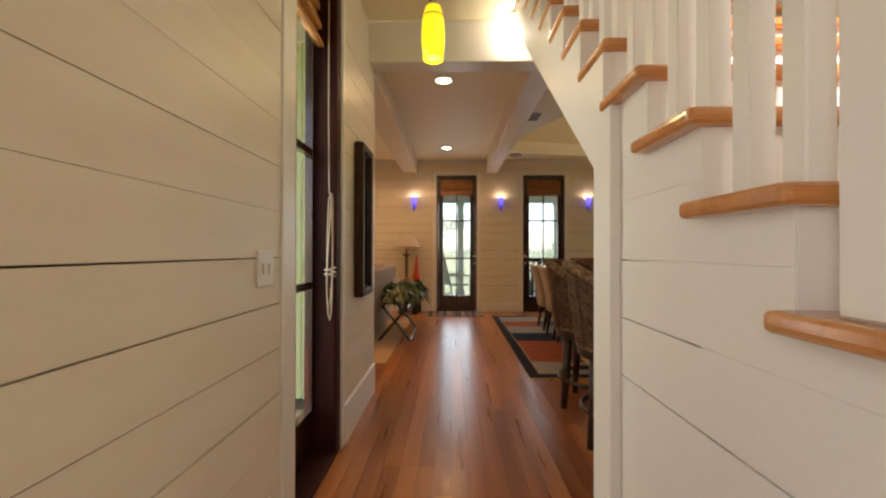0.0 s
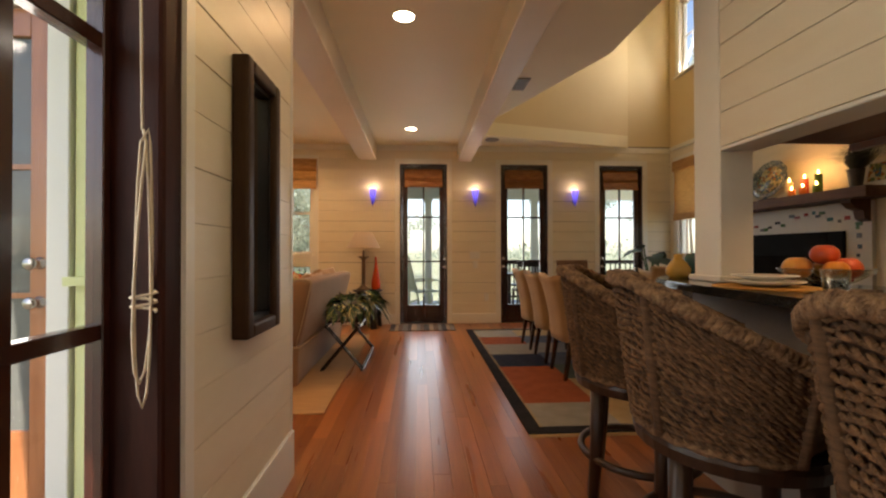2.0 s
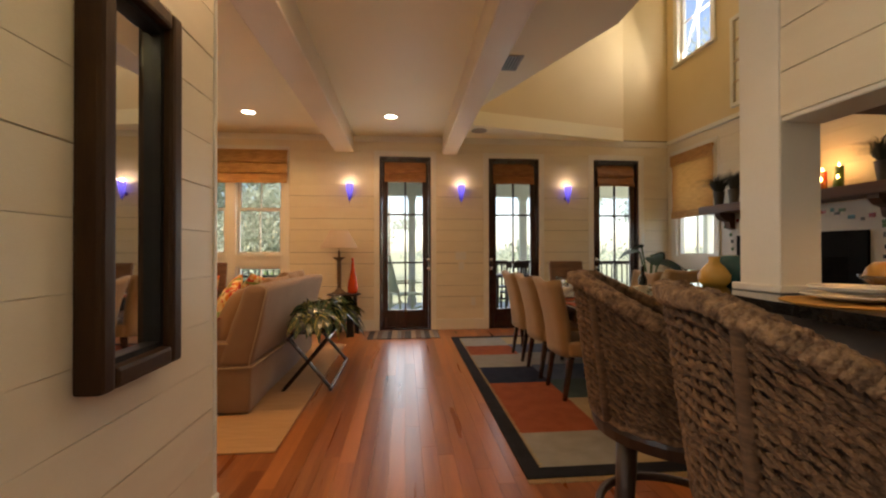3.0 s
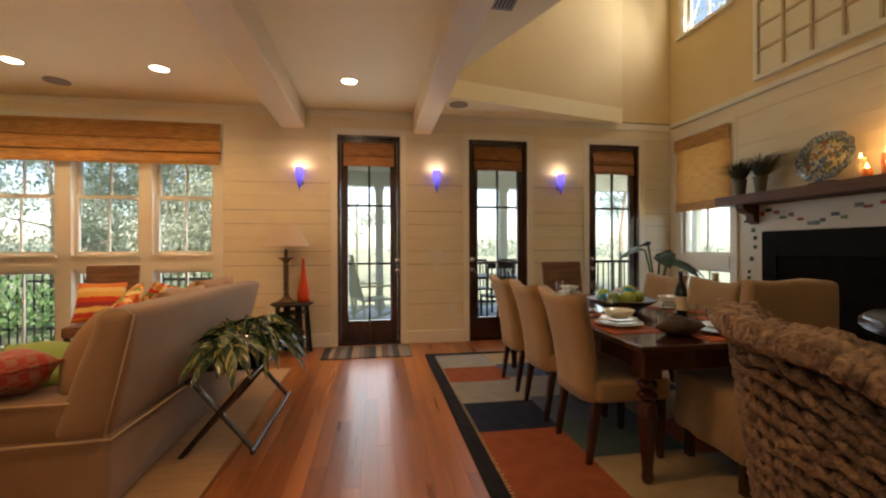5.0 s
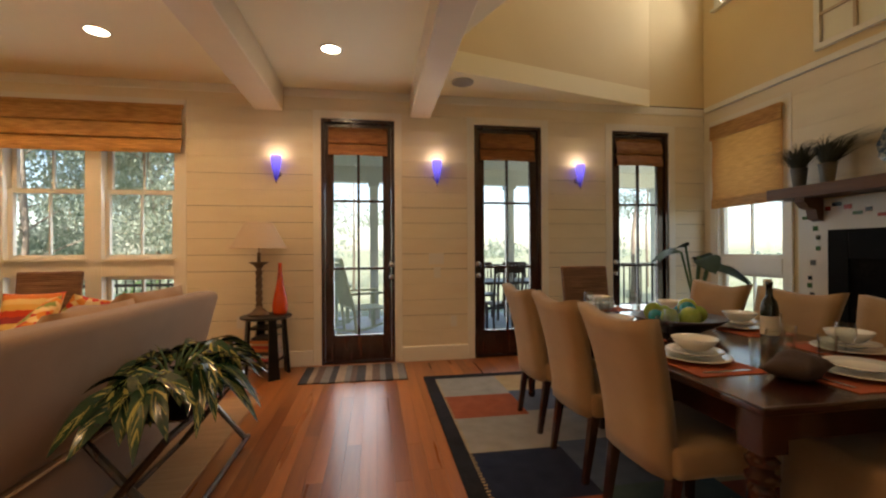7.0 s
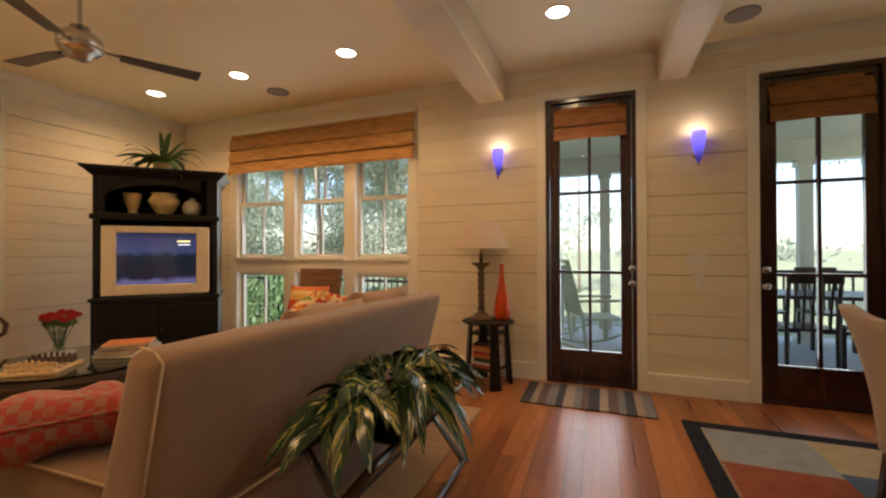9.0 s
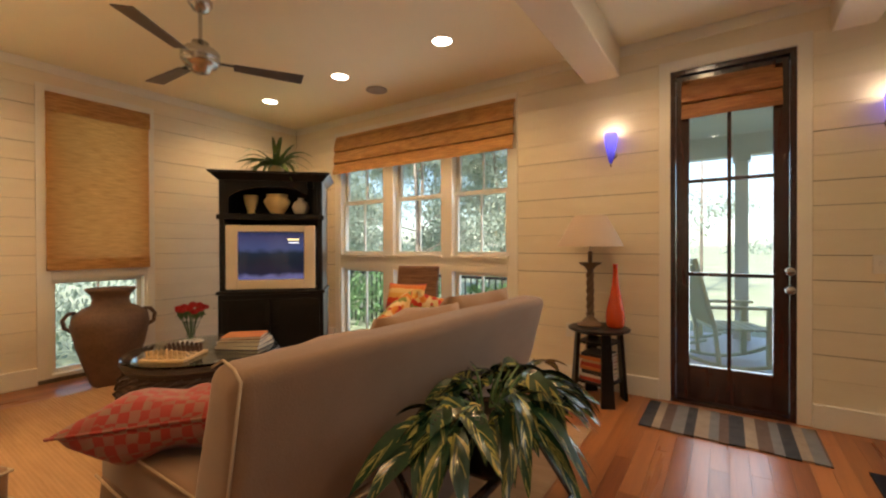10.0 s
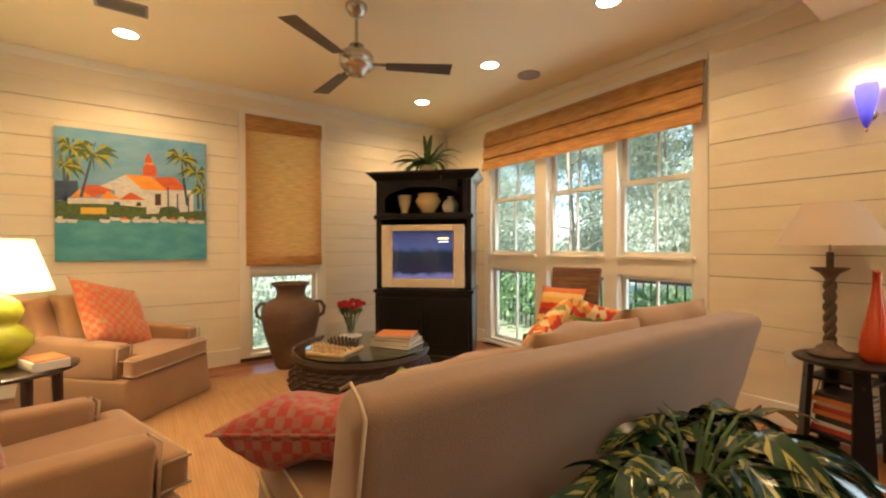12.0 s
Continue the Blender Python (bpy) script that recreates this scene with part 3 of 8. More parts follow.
# interior glazed panel high on the dining room wall
panel = new("window_5")
panel.matrix_world = pose(EAST, 5.30, 0, 0, 0, -90)
tagged(panel, "white interior window of many small square panes", "window", "", "structure")
pw, pz0, pz1 = 1.42, 2.97, 4.1
part("window_frame", boxes((-pw, -0.03, pz0, -pw + 0.05, 0.012, pz1), (pw - 0.05, -0.03, pz0, pw, 0.012, pz1), (-pw + 0.05, -0.03, pz0, pw - 0.05, 0.012, pz0 + 0.05), (-pw + 0.05, -0.03, pz1 - 0.05, pw - 0.05, 0.012, pz1)), TRIM, panel)
# brightness of the panes put into an opaque pale colour; bars tan for contrast
PANELWOOD = surf("taupe_panel_bars", (0.50, 0.40, 0.27), (0.58, 0.47, 0.33), 0.45, scale=4, bump=0.05)
PANEL_GLASS = surf("bright_tone_panel_glass", (0.80, 0.78, 0.62), (0.86, 0.84, 0.70), 0.12, scale=2, bump=0.02)
nx, nz = 10, 4
for i in range(1, nx):
    x = -pw + 0.05 + (2 * pw - 0.1) * i / nx
    part("muntin", boxes((x - 0.012, -0.026, pz0 + 0.05, x + 0.012, 0.012, pz1 - 0.05)), PANELWOOD, panel)
for j in range(1, nz):
    z = pz0 + 0.05 + (pz1 - pz0 - 0.1) * j / nz
    part("muntin", boxes((-pw + 0.05, -0.024, z - 0.012, pw - 0.05, 0.0119, z + 0.012)), PANELWOOD, panel)
for i in range(nx):
    for j in range(nz):
        x, z = -pw + 0.05 + (2 * pw - 0.1) * i / nx, pz0 + 0.05 + (pz1 - pz0 - 0.1) * j / nz
        part("pane", boxes((x + 0.012, -0.006, z + 0.012, x + (2 * pw - 0.1) / nx - 0.012, 0.011, z + (pz1 - pz0 - 0.1) / nz - 0.012)), PANEL_GLASS, panel)

# ---------- sidelight of the hall ----------
MAHOG_SATIN = surf("satin_mahogany", (0.014, 0.004, 0.003), (0.05, 0.013, 0.008), 0.5, scale=5, fine=45, bump=0.05, stretch=(5, 5, 0.5), spec=0.15)
side = new("window_6")
side.matrix_world = pose(HALL_W - 0.15, 2.15, 0, 0, 0, 90)
tagged(side, "tall dark mahogany glazed sidelight in the hall", "window", "", "structure")
part("window_frame", boxes((-0.35, -0.146, 0, -0.315, 0.03, 2.62), (0.285, -0.146, 0, 0.375, 0.03, 2.62), (-0.315, -0.146, 2.585, 0.285, 0.03, 2.62), (-0.315, -0.146, 0, 0.285, 0.03, 0.03), bevel=0.012, seg=2), MAHOG_SATIN, side)
part("stile", boxes((-0.315, -0.02, 0.03, -0.22, 0.025, 2.585), bevel=0.003), MAHOG, side)
part("stile", boxes((0.255, -0.02, 0.03, 0.285, 0.025, 2.585), bevel=0.003), MAHOG, side)
part("top_rail", boxes((-0.22, -0.019, 2.46, 0.255, 0.024, 2.585)), MAHOG, side)
part("bottom_rail", boxes((-0.22, -0.019, 0.03, 0.255, 0.024, 0.27)), MAHOG, side)
part("muntin", boxes((-0.006, -0.016, 0.27, 0.030, 0.02, 2.46), bevel=0.003), MAHOG, side)
for z in (0.95, 1.68):
    part("muntin", boxes((-0.22, -0.018, z - 0.02, 0.255, 0.022, z + 0.02), bevel=0.003), MAHOG, side)
zs = (0.27, 0.95, 1.68, 2.46)
for c, d in zip(zs, zs[1:]):
    for e, f in ((-0.22, -0.006), (0.030, 0.255)):
        p = part("pane", boxes((e, 0.0, c, f, 0.004, d)), GLASS, side)
        p.visible_shadow = False
# added window out of view; its opening holds the lamp for the stair side
hw = new("window_7")
hw.matrix_world = pose(HALL_W - 0.1, -0.75, 0, 0, 0, 90)
tagged(hw, "dark framed hall window, unseen, added to light the stair side", "window", "", "structure")
part("window_frame", boxes((-0.45, -0.03, 0.3, -0.40, 0.03, 2.35), (0.40, -0.03, 0.3, 0.45, 0.03, 2.35), (-0.40, -0.03, 2.30, 0.40, 0.03, 2.35), (-0.40, -0.03, 0.3, 0.40, 0.03, 0.35)), MAHOG, hw)
part("pane", boxes((-0.40, 0.0, 0.35, 0.40, 0.004, 2.30)), GLASS, hw).visible_shadow = False
roman_shade((HALL_W - 0.135, 2.15, 0), 90, 0.60, 2.60, 2.28, 3, REED, "bamboo shade drawn up over the hall sidelight")

# ---------- stairs ----------
stairs = thing("staircase", (0, 0, 0), 0, "white staircase with honey oak treads and square balusters", "staircase")
RISE, GOING, Y1, Z1, SX0, SX1 = 0.1822, 0.2245, 0.495, 1.056, 0.545, 1.50


def step_y(k):
    return Y1 + GOING * k


def step_z(k):
    return Z1 + RISE * k


K0, K1 = -5, 12
for k in range(K0, K1 + 1):
    y, z = step_y(k), step_z(k)
    bm = bmesh.new()
    box(bm, SX0 - 0.04, y - 0.0, z - 0.034, SX1, y + GOING + 0.045, z, bevel=0.014, seg=3)
    part("tread", bm, TREAD, stairs)
    part("riser", boxes((SX0 + 0.004, y + 0.028, z - RISE, SX1, y + 0.046, z - 0.034)), STAIR_WHITE, stairs)
    for j in range(2):
        by = y + 0.025 + j * 0.1122
        part("baluster", boxes((SX0 + 0.012, by, z, SX0 + 0.058, by + 0.046, z + 0.86 + RISE * j * 0.5), bevel=0.003), STAIR_WHITE, stairs)
part("newel", boxes((SX0 - 0.005, 0.590, 1.056, SX0 + 0.085, 0.680, 2.27), bevel=0.004), STAIR_WHITE, stairs)
bm = bmesh.new()
a = Vector((SX0 + 0.035, step_y(K0), step_z(K0) + 0.90))
b = Vector((SX0 + 0.035, step_y(K1 + 1), step_z(K1 + 1) + 0.90))
tube(bm, [a, b], 0.032, 10)
part("handrail", bm, TREAD, stairs, "honey oak handrail", True)


def soffit(y):
    return 1.412 + (RISE / GOING) * (y - 1.506)


# the stringer: steps above, raking soffit below
bm = bmesh.new()


def wedge(bm, x0, x1, y0, y1, lo0, lo1, hi):
    vs = [bm.verts.new(p) for p in ((x0, y0, lo0), (x0, y1, lo1), (x0, y1, hi), (x0, y0, hi), (x1, y0, lo0), (x1, y1, lo1), (x1, y1, hi), (x1, y0, hi))]
    for f in ((0, 1, 2, 3), (7, 6, 5, 4), (0, 4, 5, 1), (1, 5, 6, 2), (2, 6, 7, 3), (3, 7, 4, 0)):
        bm.faces.new([vs[i] for i in f])


for k in range(K0, K1 + 1):
    y0, y1, hi = step_y(k) + 0.03, step_y(k) + GOING + 0.03, step_z(k) - 0.034
    if y0 < 1.506:
        wedge(bm, SX0 + 0.016, SX0 + 0.06, y0, min(y1, 1.506), 0, 0, hi)
    if y1 > 1.506:
        a = max(y0, 1.506)
        wedge(bm, SX0 + 0.016, SX0 + 0.06, a, y1, soffit(a), soffit(y1), hi)
part("stringer", bm, STAIR_WHITE, stairs)


# boards of the stair's side, cut to the steps; above the soffit one skirt a step
z = 0.122
while z < 1.9:
    t = z + BOARD
    # the joints open towards the stair's end
    wide = {0.79: 0.55, 0.95: 0.85, 1.12: 1.1}.get(round(t, 2), 9)
    for k in range(K0, K1 + 1):
        gap = 0.004 if step_y(k) > wide else 0.0006
        y0, y1 = step_y(k) + 0.03, min(step_y(k) + GOING + 0.03, 1.366)
        hi = min(t - gap, step_z(k) - 0.034)
        if y1 - y0 > 0.005 and hi - z > 0.005:
            part("side_board", boxes((SX0, y0, z, SX0 + 0.0155, y1, hi)), STAIR_WHITE, stairs)
    z = t
for k in range(K0, K1 + 1):
    y0, y1, hi = max(step_y(k) + 0.03, 1.366), step_y(k) + GOING + 0.03, step_z(k) - 0.034
    if y1 > 1.366:
        bm = bmesh.new()
        if y0 < 1.506:
            wedge(bm, SX0 - 0.03, SX0 + 0.0155, y0, min(y1, 1.506), 0, 0, hi)
        if y1 > 1.506:
            a = max(y0, 1.506)
            wedge(bm, SX0 - 0.03, SX0 + 0.0155, a, y1, soffit(a), soffit(y1), hi)
        part("skirt_board", bm, STAIR_WHITE, stairs)
part("side_base", boxes((SX0 - 0.006, SOUTH, 0, SX0 + 0.016, 1.366, 0.122)), STAIR_WHITE, stairs)
# soffit and the closing wall at the stair's foot
bm = bmesh.new()
vs = [bm.verts.new(p) for p in ((SX0 + 0.061, 1.506, soffit(1.506)), (SX1 + 0.05, 1.506, soffit(1.506)), (SX1 + 0.05, 3.3, soffit(3.3)), (SX0 + 0.061, 3.3, soffit(3.3)), (SX0 + 0.061, 1.506, soffit(1.506) + 0.05), (SX1 + 0.05, 1.506, soffit(1.506) + 0.05), (SX1 + 0.05, 3.3, soffit(3.3) + 0.05), (SX0 + 0.061, 3.3, soffit(3.3) + 0.05))]
for f in ((0, 1, 2, 3), (7, 6, 5, 4), (0, 4, 5, 1), (1, 5, 6, 2), (2, 6, 7, 3), (3, 7, 4, 0)):
    bm.faces.new([vs[i] for i in f])
part("soffit", bm, STAIR_WHITE, stairs)
setting("wall_stair_end", boxes((SX0 + 0.061, 1.44, 0, 1.546, 1.506, soffit(1.506) + 0.04)), PAINT, "cream wall closing the space under the stairs", "wall")
bm = boxes((1.501, SOUTH, 0, 1.545, 1.439, 5.6))
wedge(bm, 1.501, 1.545, 1.44, 3.36, soffit(1.44) + 0.05, soffit(3.36) + 0.05, 5.6)
setting("wall_stair_east", bm, PAINT, "plain cream wall beside the stairs", "wall")

# ---------- outside ----------
GRASS = surf("lawn", (0.22, 0.26, 0.14), (0.40, 0.42, 0.29), 0.9, scale=0.5, fine=9, bump=0.3)
DECK = surf("grey_deck_paint", (0.58, 0.60, 0.62), (0.70, 0.71, 0.72), 0.5, scale=3, fine=40, bump=0.08, stretch=(6, 0.5, 1))
LIME = surf("lime_siding", (0.66, 0.72, 0.34), (0.74, 0.80, 0.42), 0.5, scale=3, fine=50, bump=0.05, stretch=(0.5, 0.5, 5))
PORCHWHITE = surf("porch_cream_paint", (0.76, 0.78, 0.70), (0.84, 0.85, 0.78), 0.5, scale=3, fine=60, bump=0.05)


def leaf_stuff(name, a, b):
    m = surf(name, a, b, 0.5, scale=0.8, fine=6, bump=0, island=True, rand=0.8)
    t = m.node_tree
    p = t.nodes["Principled BSDF"]
    tr = t.nodes.new("ShaderNodeBsdfTranslucent")
    t.links.new(p.inputs["Base Color"].links[0].from_socket, tr.inputs["Color"])
    ms = t.nodes.new("ShaderNodeMixShader")
    ms.inputs[0].default_value = 0.5
    t.links.new(p.outputs[0], ms.inputs[1])
    t.links.new(tr.outputs[0], ms.inputs[2])
    t.links.new(ms.outputs[0], t.nodes["Material Output"].inputs["Surface"])
    return m


LEAF = leaf_stuff("tree_leaves", (0.24, 0.30, 0.22), (0.54, 0.60, 0.50))
LEAF2 = leaf_stuff("shrub_leaves", (0.10, 0.22, 0.09), (0.30, 0.44, 0.20))
BARK = surf("bark", (0.24, 0.19, 0.15), (0.38, 0.32, 0.26), 0.9, scale=6, fine=40, bump=0.8, stretch=(3, 3, 0.6))
ground = setting("ground", boxes((-1500, -1500, -0.5, 1500, 1500, -0.45)), GRASS, "sunlit lawn round the house", "ground")
setting("porch_floor", boxes((-1.2, NORTH + 0.17, -0.45, 7.5, 11.4, -0.03), (-5.0, -1.75, -0.45, -0.74, 3.34, -0.03)), DECK, "grey painted porch boards", "porch")
setting("porch_ceiling", boxes((-1.3, NORTH + 0.17, 2.70, 7.6, 11.5, 2.80)), PORCHWHITE, "pale porch ceiling", "ceiling")
# unseen roof over the entry, its extent chosen to keep sun off the siding
setting("ceiling_entry_porch", boxes((-2.0, 0.05, 2.76, -0.75, 3.32, 2.84)), PORCHWHITE, "unseen pale porch roof, sized to shade the lime siding", "ceiling")
setting("porch_beam", boxes((-1.3, 11.1, 2.42, 7.6, 11.3, 2.699)), PORCHWHITE, "pale beam over the porch posts", "beam")
for x in (-1.6, 0.3, 2.85, 5.95, 7.4):
    solo("porch_post", boxes((x - 0.075, 11.12, -0.03, x + 0.075, 11.27, 2.42), (x - 0.1, 11.095, -0.03, x + 0.1, 11.295, 0.14), (x - 0.1, 11.095, 2.34, x + 0.1, 11.295, 2.419), bevel=0.004), PORCHWHITE, "square pale porch post", "post", group="porch posts")
rail = thing("porch_railing", (0, 0, 0), 0, "dark porch railing with thin balusters", "railing")
part("top_rail", boxes((1.0, 11.17, 0.86, 7.2, 11.23, 0.92)), BLACKWOOD, rail)
part("bottom_rail", boxes((1.0, 11.175, 0.06, 7.2, 11.225, 0.11)), BLACKWOOD, rail)
for i in range(48):
    x = 1.1 + i * 0.125
    part("baluster", boxes((x, 11.19, 0.11, x + 0.022, 11.212, 0.86)), BLACKWOOD, rail)
# exterior face of the living room's south wall, seen through the sidelight
bm = bmesh.new()
x = -4.9
while x < -0.74:
    for a, b in ([(2.43, 2.75)] if -2.69 < x < -1.60 else [(0.0, 2.75)]):
        x1 = min(x + 0.2, -0.735)
        if x < -2.69 < x1:
            x1 = -2.69
        box(bm, x, 3.325, a, x1 - 0.006, 3.349, b)
    x += 0.2
box(bm, -1.505, 3.26, 1.0, -0.74, 3.324, 1.04)
setting("siding_entry", bm, LIME, "lime green upright board siding of the entry porch", "siding")
strip("trim_entry_door", [(-1.609, 3.30, 0, -1.51, 3.349, 2.42), (-2.69, 3.30, 0, -2.551, 3.349, 2.42), (-2.55, 3.30, 2.301, -1.61, 3.349, 2.42)], "cream casing of the entry door", "trim", PORCHWHITE)
CEDAR = surf("red_cedar_door", (0.30, 0.11, 0.04), (0.48, 0.20, 0.08), 0.3, scale=5, fine=45, bump=0.04, stretch=(5, 5, 0.5), coat=0.3)
# door panes made opaque, to stop the sun reaching the living room
OPAQUE_PANE = surf("opaque_door_pane", (0.10, 0.11, 0.10), (0.16, 0.17, 0.16), 0.04, scale=1.5, bump=0)
ed = new("door_4")
ed.matrix_world = pose(-2.08, 3.36, 0)
tagged(ed, "reddish wooden glazed entry door with round knobs", "door", "", "structure")
part("door_frame", boxes((-0.465, 0, 0.01, -0.35, 0.045, 2.29), (0.35, 0, 0.01, 0.465, 0.045, 2.29), (-0.35, 0, 2.16, 0.35, 0.045, 2.29), (-0.35, 0, 0.01, 0.35, 0.045, 0.32), (-0.012, 0, 0.32, 0.012, 0.045, 2.16), bevel=0.003), CEDAR, ed)
for z in (0.95, 1.55):
    part("muntin", boxes((-0.35, 0.004, z - 0.012, -0.012, 0.041, z + 0.012), (0.012, 0.004, z - 0.012, 0.35, 0.041, z + 0.012)), CEDAR, ed)
for a, b in ((-0.35, -0.012), (0.012, 0.35)):
    part("pane", boxes((a, 0.02, 0.32, b, 0.024, 2.16)), OPAQUE_PANE, ed)
for z in (0.92, 1.10):
    knob(ed, (0.40, 0.0, z), -1)


def leaf_cloud(bm, rnd, at, r, count, size):
    for _ in range(count):
        while True:
            p = Vector((rnd.uniform(-1, 1), rnd.uniform(-1, 1), rnd.uniform(-1, 1)))
            if 0.25 < p.length < 1:
                break
        c = Vector(at) + Vector((p.x * r[0], p.y * r[1], p.z * r[2]))
        s = size * rnd.uniform(0.6, 1.4)
        e = Euler((rnd.uniform(0, 6.3), rnd.uniform(0, 6.3), rnd.uniform(0, 6.3))).to_matrix()
        bm.faces.new([bm.verts.new(c + e @ Vector(v)) for v in ((-s, 0, 0), (0, -s * 0.42, s * 0.1), (s, 0, 0), (0, s * 0.42, s * 0.1))])


def tree(x, y, h, seed, spread=2.2, leaves=1500, low=0.25, leaf=0.10):
    rnd = random.Random(seed)
    root = thing("tree", (x, y, -0.46), 0, "leafy green tree beyond the windows", "tree", "trees in the garden")
    bm = bmesh.new()
    bend = rnd.uniform(-0.5, 0.5)
    tube(bm, [(0, 0, 0), (bend * 0.2, 0.1, h * 0.3), (bend * 0.6, -0.1, h * 0.6), (bend, 0.1, h * 0.95)], [0.06, 0.048, 0.034, 0.012], 8)
    tips = []
    for k in range(11):
        z = h * rnd.uniform(low, 0.85)
        a = rnd.uniform(0, 6.28)
        L = spread * rnd.uniform(0.55, 1.0) * (1.15 - z / h * 0.6)
        p0 = Vector((bend * z / h, 0, z))
        p2 = p0 + Vector((math.cos(a) * L, math.sin(a) * L, rnd.uniform(-0.1, 0.9)))
        p1 = (p0 + p2) / 2 + Vector((0, 0, rnd.uniform(0, 0.4)))
        tube(bm, [p0, p1, p2], [0.018, 0.011, 0.004], 6)
        tips += [p1, p2, (p1 + p2) / 2]
    part("trunk", bm, BARK, root, "", True)
    bm = bmesh.new()
    tips.append(Vector((bend, 0.1, h * 0.95)))
    for p in tips:
        q = rnd.uniform(0.45, 0.95)
        leaf_cloud(bm, rnd, p, (q, q, q * 0.7), leaves // len(tips), leaf)
    part("crown", bm, LEAF, root)
    return root


rows = [(-9.5, 12.5, 7.5), (-7.2, 13.8, 8), (-5.6, 11.6, 6.5), (-4.2, 13.2, 7.5), (-2.7, 13.0, 6.8), (-8.4, 16.5, 9), (-5.0, 17.0, 9), (-6.6, 10.4, 6.0),
        (-0.6, 21.5, 8.5), (7.2, 17.5, 8), (8.6, 14.0, 7.5), (8.6, 10.0, 7), (9.6, 6.5, 7.5), (12, 20, 9), (6.9, 13.4, 7.0), (9.9, 15.6, 8.0), (-10.5, 8.0, 7.5), (-11.5, 4.2, 8.5), (-9.8, 1.5, 7), (-9.0, 5.9, 7.0)]
for k, (x, y, h) in enumerate(rows):
    tree(x, y, h, 40 + k, 2.3, (15000 if x < 0 and y > 9 else 9000 if y > 13 else 4500) if y < 15 else 2600, 0.16 if x < 0 else 0.35, 0.045 if y < 15 else 0.07)
bm = bmesh.new()
rnd = random.Random(52)
for k in range(150):
    x = rnd.uniform(-13.5, -1.6)
    q = rnd.uniform(0.5, 1.0)
    leaf_cloud(bm, rnd, (x, 14.2 + rnd.uniform(-0.8, 1.6) - 0.18 * (x + 7), rnd.uniform(0.2, 5.6)), (q, q, q * 0.8), 420, 0.05)
tagged(link("leafy_thicket", bm, LEAF), "dense pale green thicket behind the garden fence", "thicket", "", "stuff")
bm = bmesh.new()
for k in range(40):
    leaf_cloud(bm, rnd, (rnd.uniform(-9.5, -6.4), rnd.uniform(3.5, 8.5), rnd.uniform(-0.4, 0.5)), (0.5, 0.6, 0.45), 160, 0.06)
tagged(link("low_bushes", bm, LEAF), "low bushes outside the tall window", "shrubs", "", "stuff")
bm = bmesh.new()
rnd = random.Random(8)
for k in range(34):
    x = rnd.uniform(-9, -0.8)
    y = rnd.uniform(9.6, 12.4) if x < -1.5 else rnd.uniform(12.2, 13.5)
    leaf_cloud(bm, rnd, (x, y, rnd.uniform(-0.2, 0.35)), (0.6, 0.6, 0.5), 170, 0.07)
tagged(link("shrub_bed", bm, LEAF2), "green shrubs below the windows", "shrubs", "", "stuff")
bm = bmesh.new()
for k in range(160):
    a = rnd.uniform(0, 6.28)
    R = rnd.uniform(85, 120)
    leaf_cloud(bm, rnd, (R * math.cos(a), R * math.sin(a), rnd.uniform(-1, 2)), (6, 6, 2.5), 90, 0.6)
tagged(link("far_woods", bm, LEAF), "distant woods round the lawn", "woods", "", "stuff")
fence = thing("garden_fence", (0, 0, 0), 0, "dark garden fence with thin pickets", "fence")
part("rail", boxes((-9.5, 11.0, 0.62, -1.3, 11.04, 0.67)), BLACKWOOD, fence)
part("rail", boxes((-9.5, 11.0, -0.2, -1.3, 11.04, -0.15)), BLACKWOOD, fence)
for i in range(64):
    x = -9.4 + i * 0.127
    part("picket", boxes((x, 11.01, -0.46, x + 0.02, 11.03, 0.78)), BLACKWOOD, fence)

PALE = surf("pale_green_paint", (0.55, 0.62, 0.45), (0.66, 0.72, 0.55), 0.5, scale=5, fine=60, bump=0.08)


def rocking_chair(at, turn):
    root = thing("rocking_chair", at, turn, "pale green wooden rocking chair on the porch", "rocking chair", "porch rockers")
    for s in (-1, 1):
        x = s * 0.27
        bm = bmesh.new()
        tube(bm, [(x, -0.48 + 0.96 * i / 8, 0.03 + 0.11 * (2 * i / 8 - 1) ** 2) for i in range(9)], 0.02, 6)
        part("rocker", bm, PALE, root)
        part("front_leg", boxes((x - 0.02, -0.27, 0.05, x + 0.02, -0.22, 0.62)), PALE, root)
        bm = bmesh.new()
        tube(bm, [(x, 0.2, 0.05), (x, 0.24, 0.42), (x, 0.42, 1.12)], 0.022, 6)
        part("back_post", bm, PALE, root)
        part("armrest", boxes((x - 0.045, -0.32, 0.62, x + 0.045, 0.3, 0.645)), PALE, root)
    part("seat", boxes(*[(-0.27, -0.27 + 0.085 * i, 0.40, 0.27, -0.2 + 0.085 * i, 0.42) for i in range(6)]), PALE, root)
    for i in range(7):
        bm = bmesh.new()
        x = -0.2 + i * 0.066
        tube(bm, [(x, 0.24, 0.44), (x, 0.40, 1.05)], 0.012, 5)
        part("back_slat", bm, PALE, root)
    bm = bmesh.new()
    tube(bm, [(-0.27, 0.415, 1.08), (0, 0.43, 1.11), (0.27, 0.415, 1.08)], 0.028, 6)
    part("crest_rail", bm, PALE, root)
    return root


rocking_chair((0.16, 9.62, -0.03), 112)
rocking_chair((-0.45, 10.5, -0.03), 75)


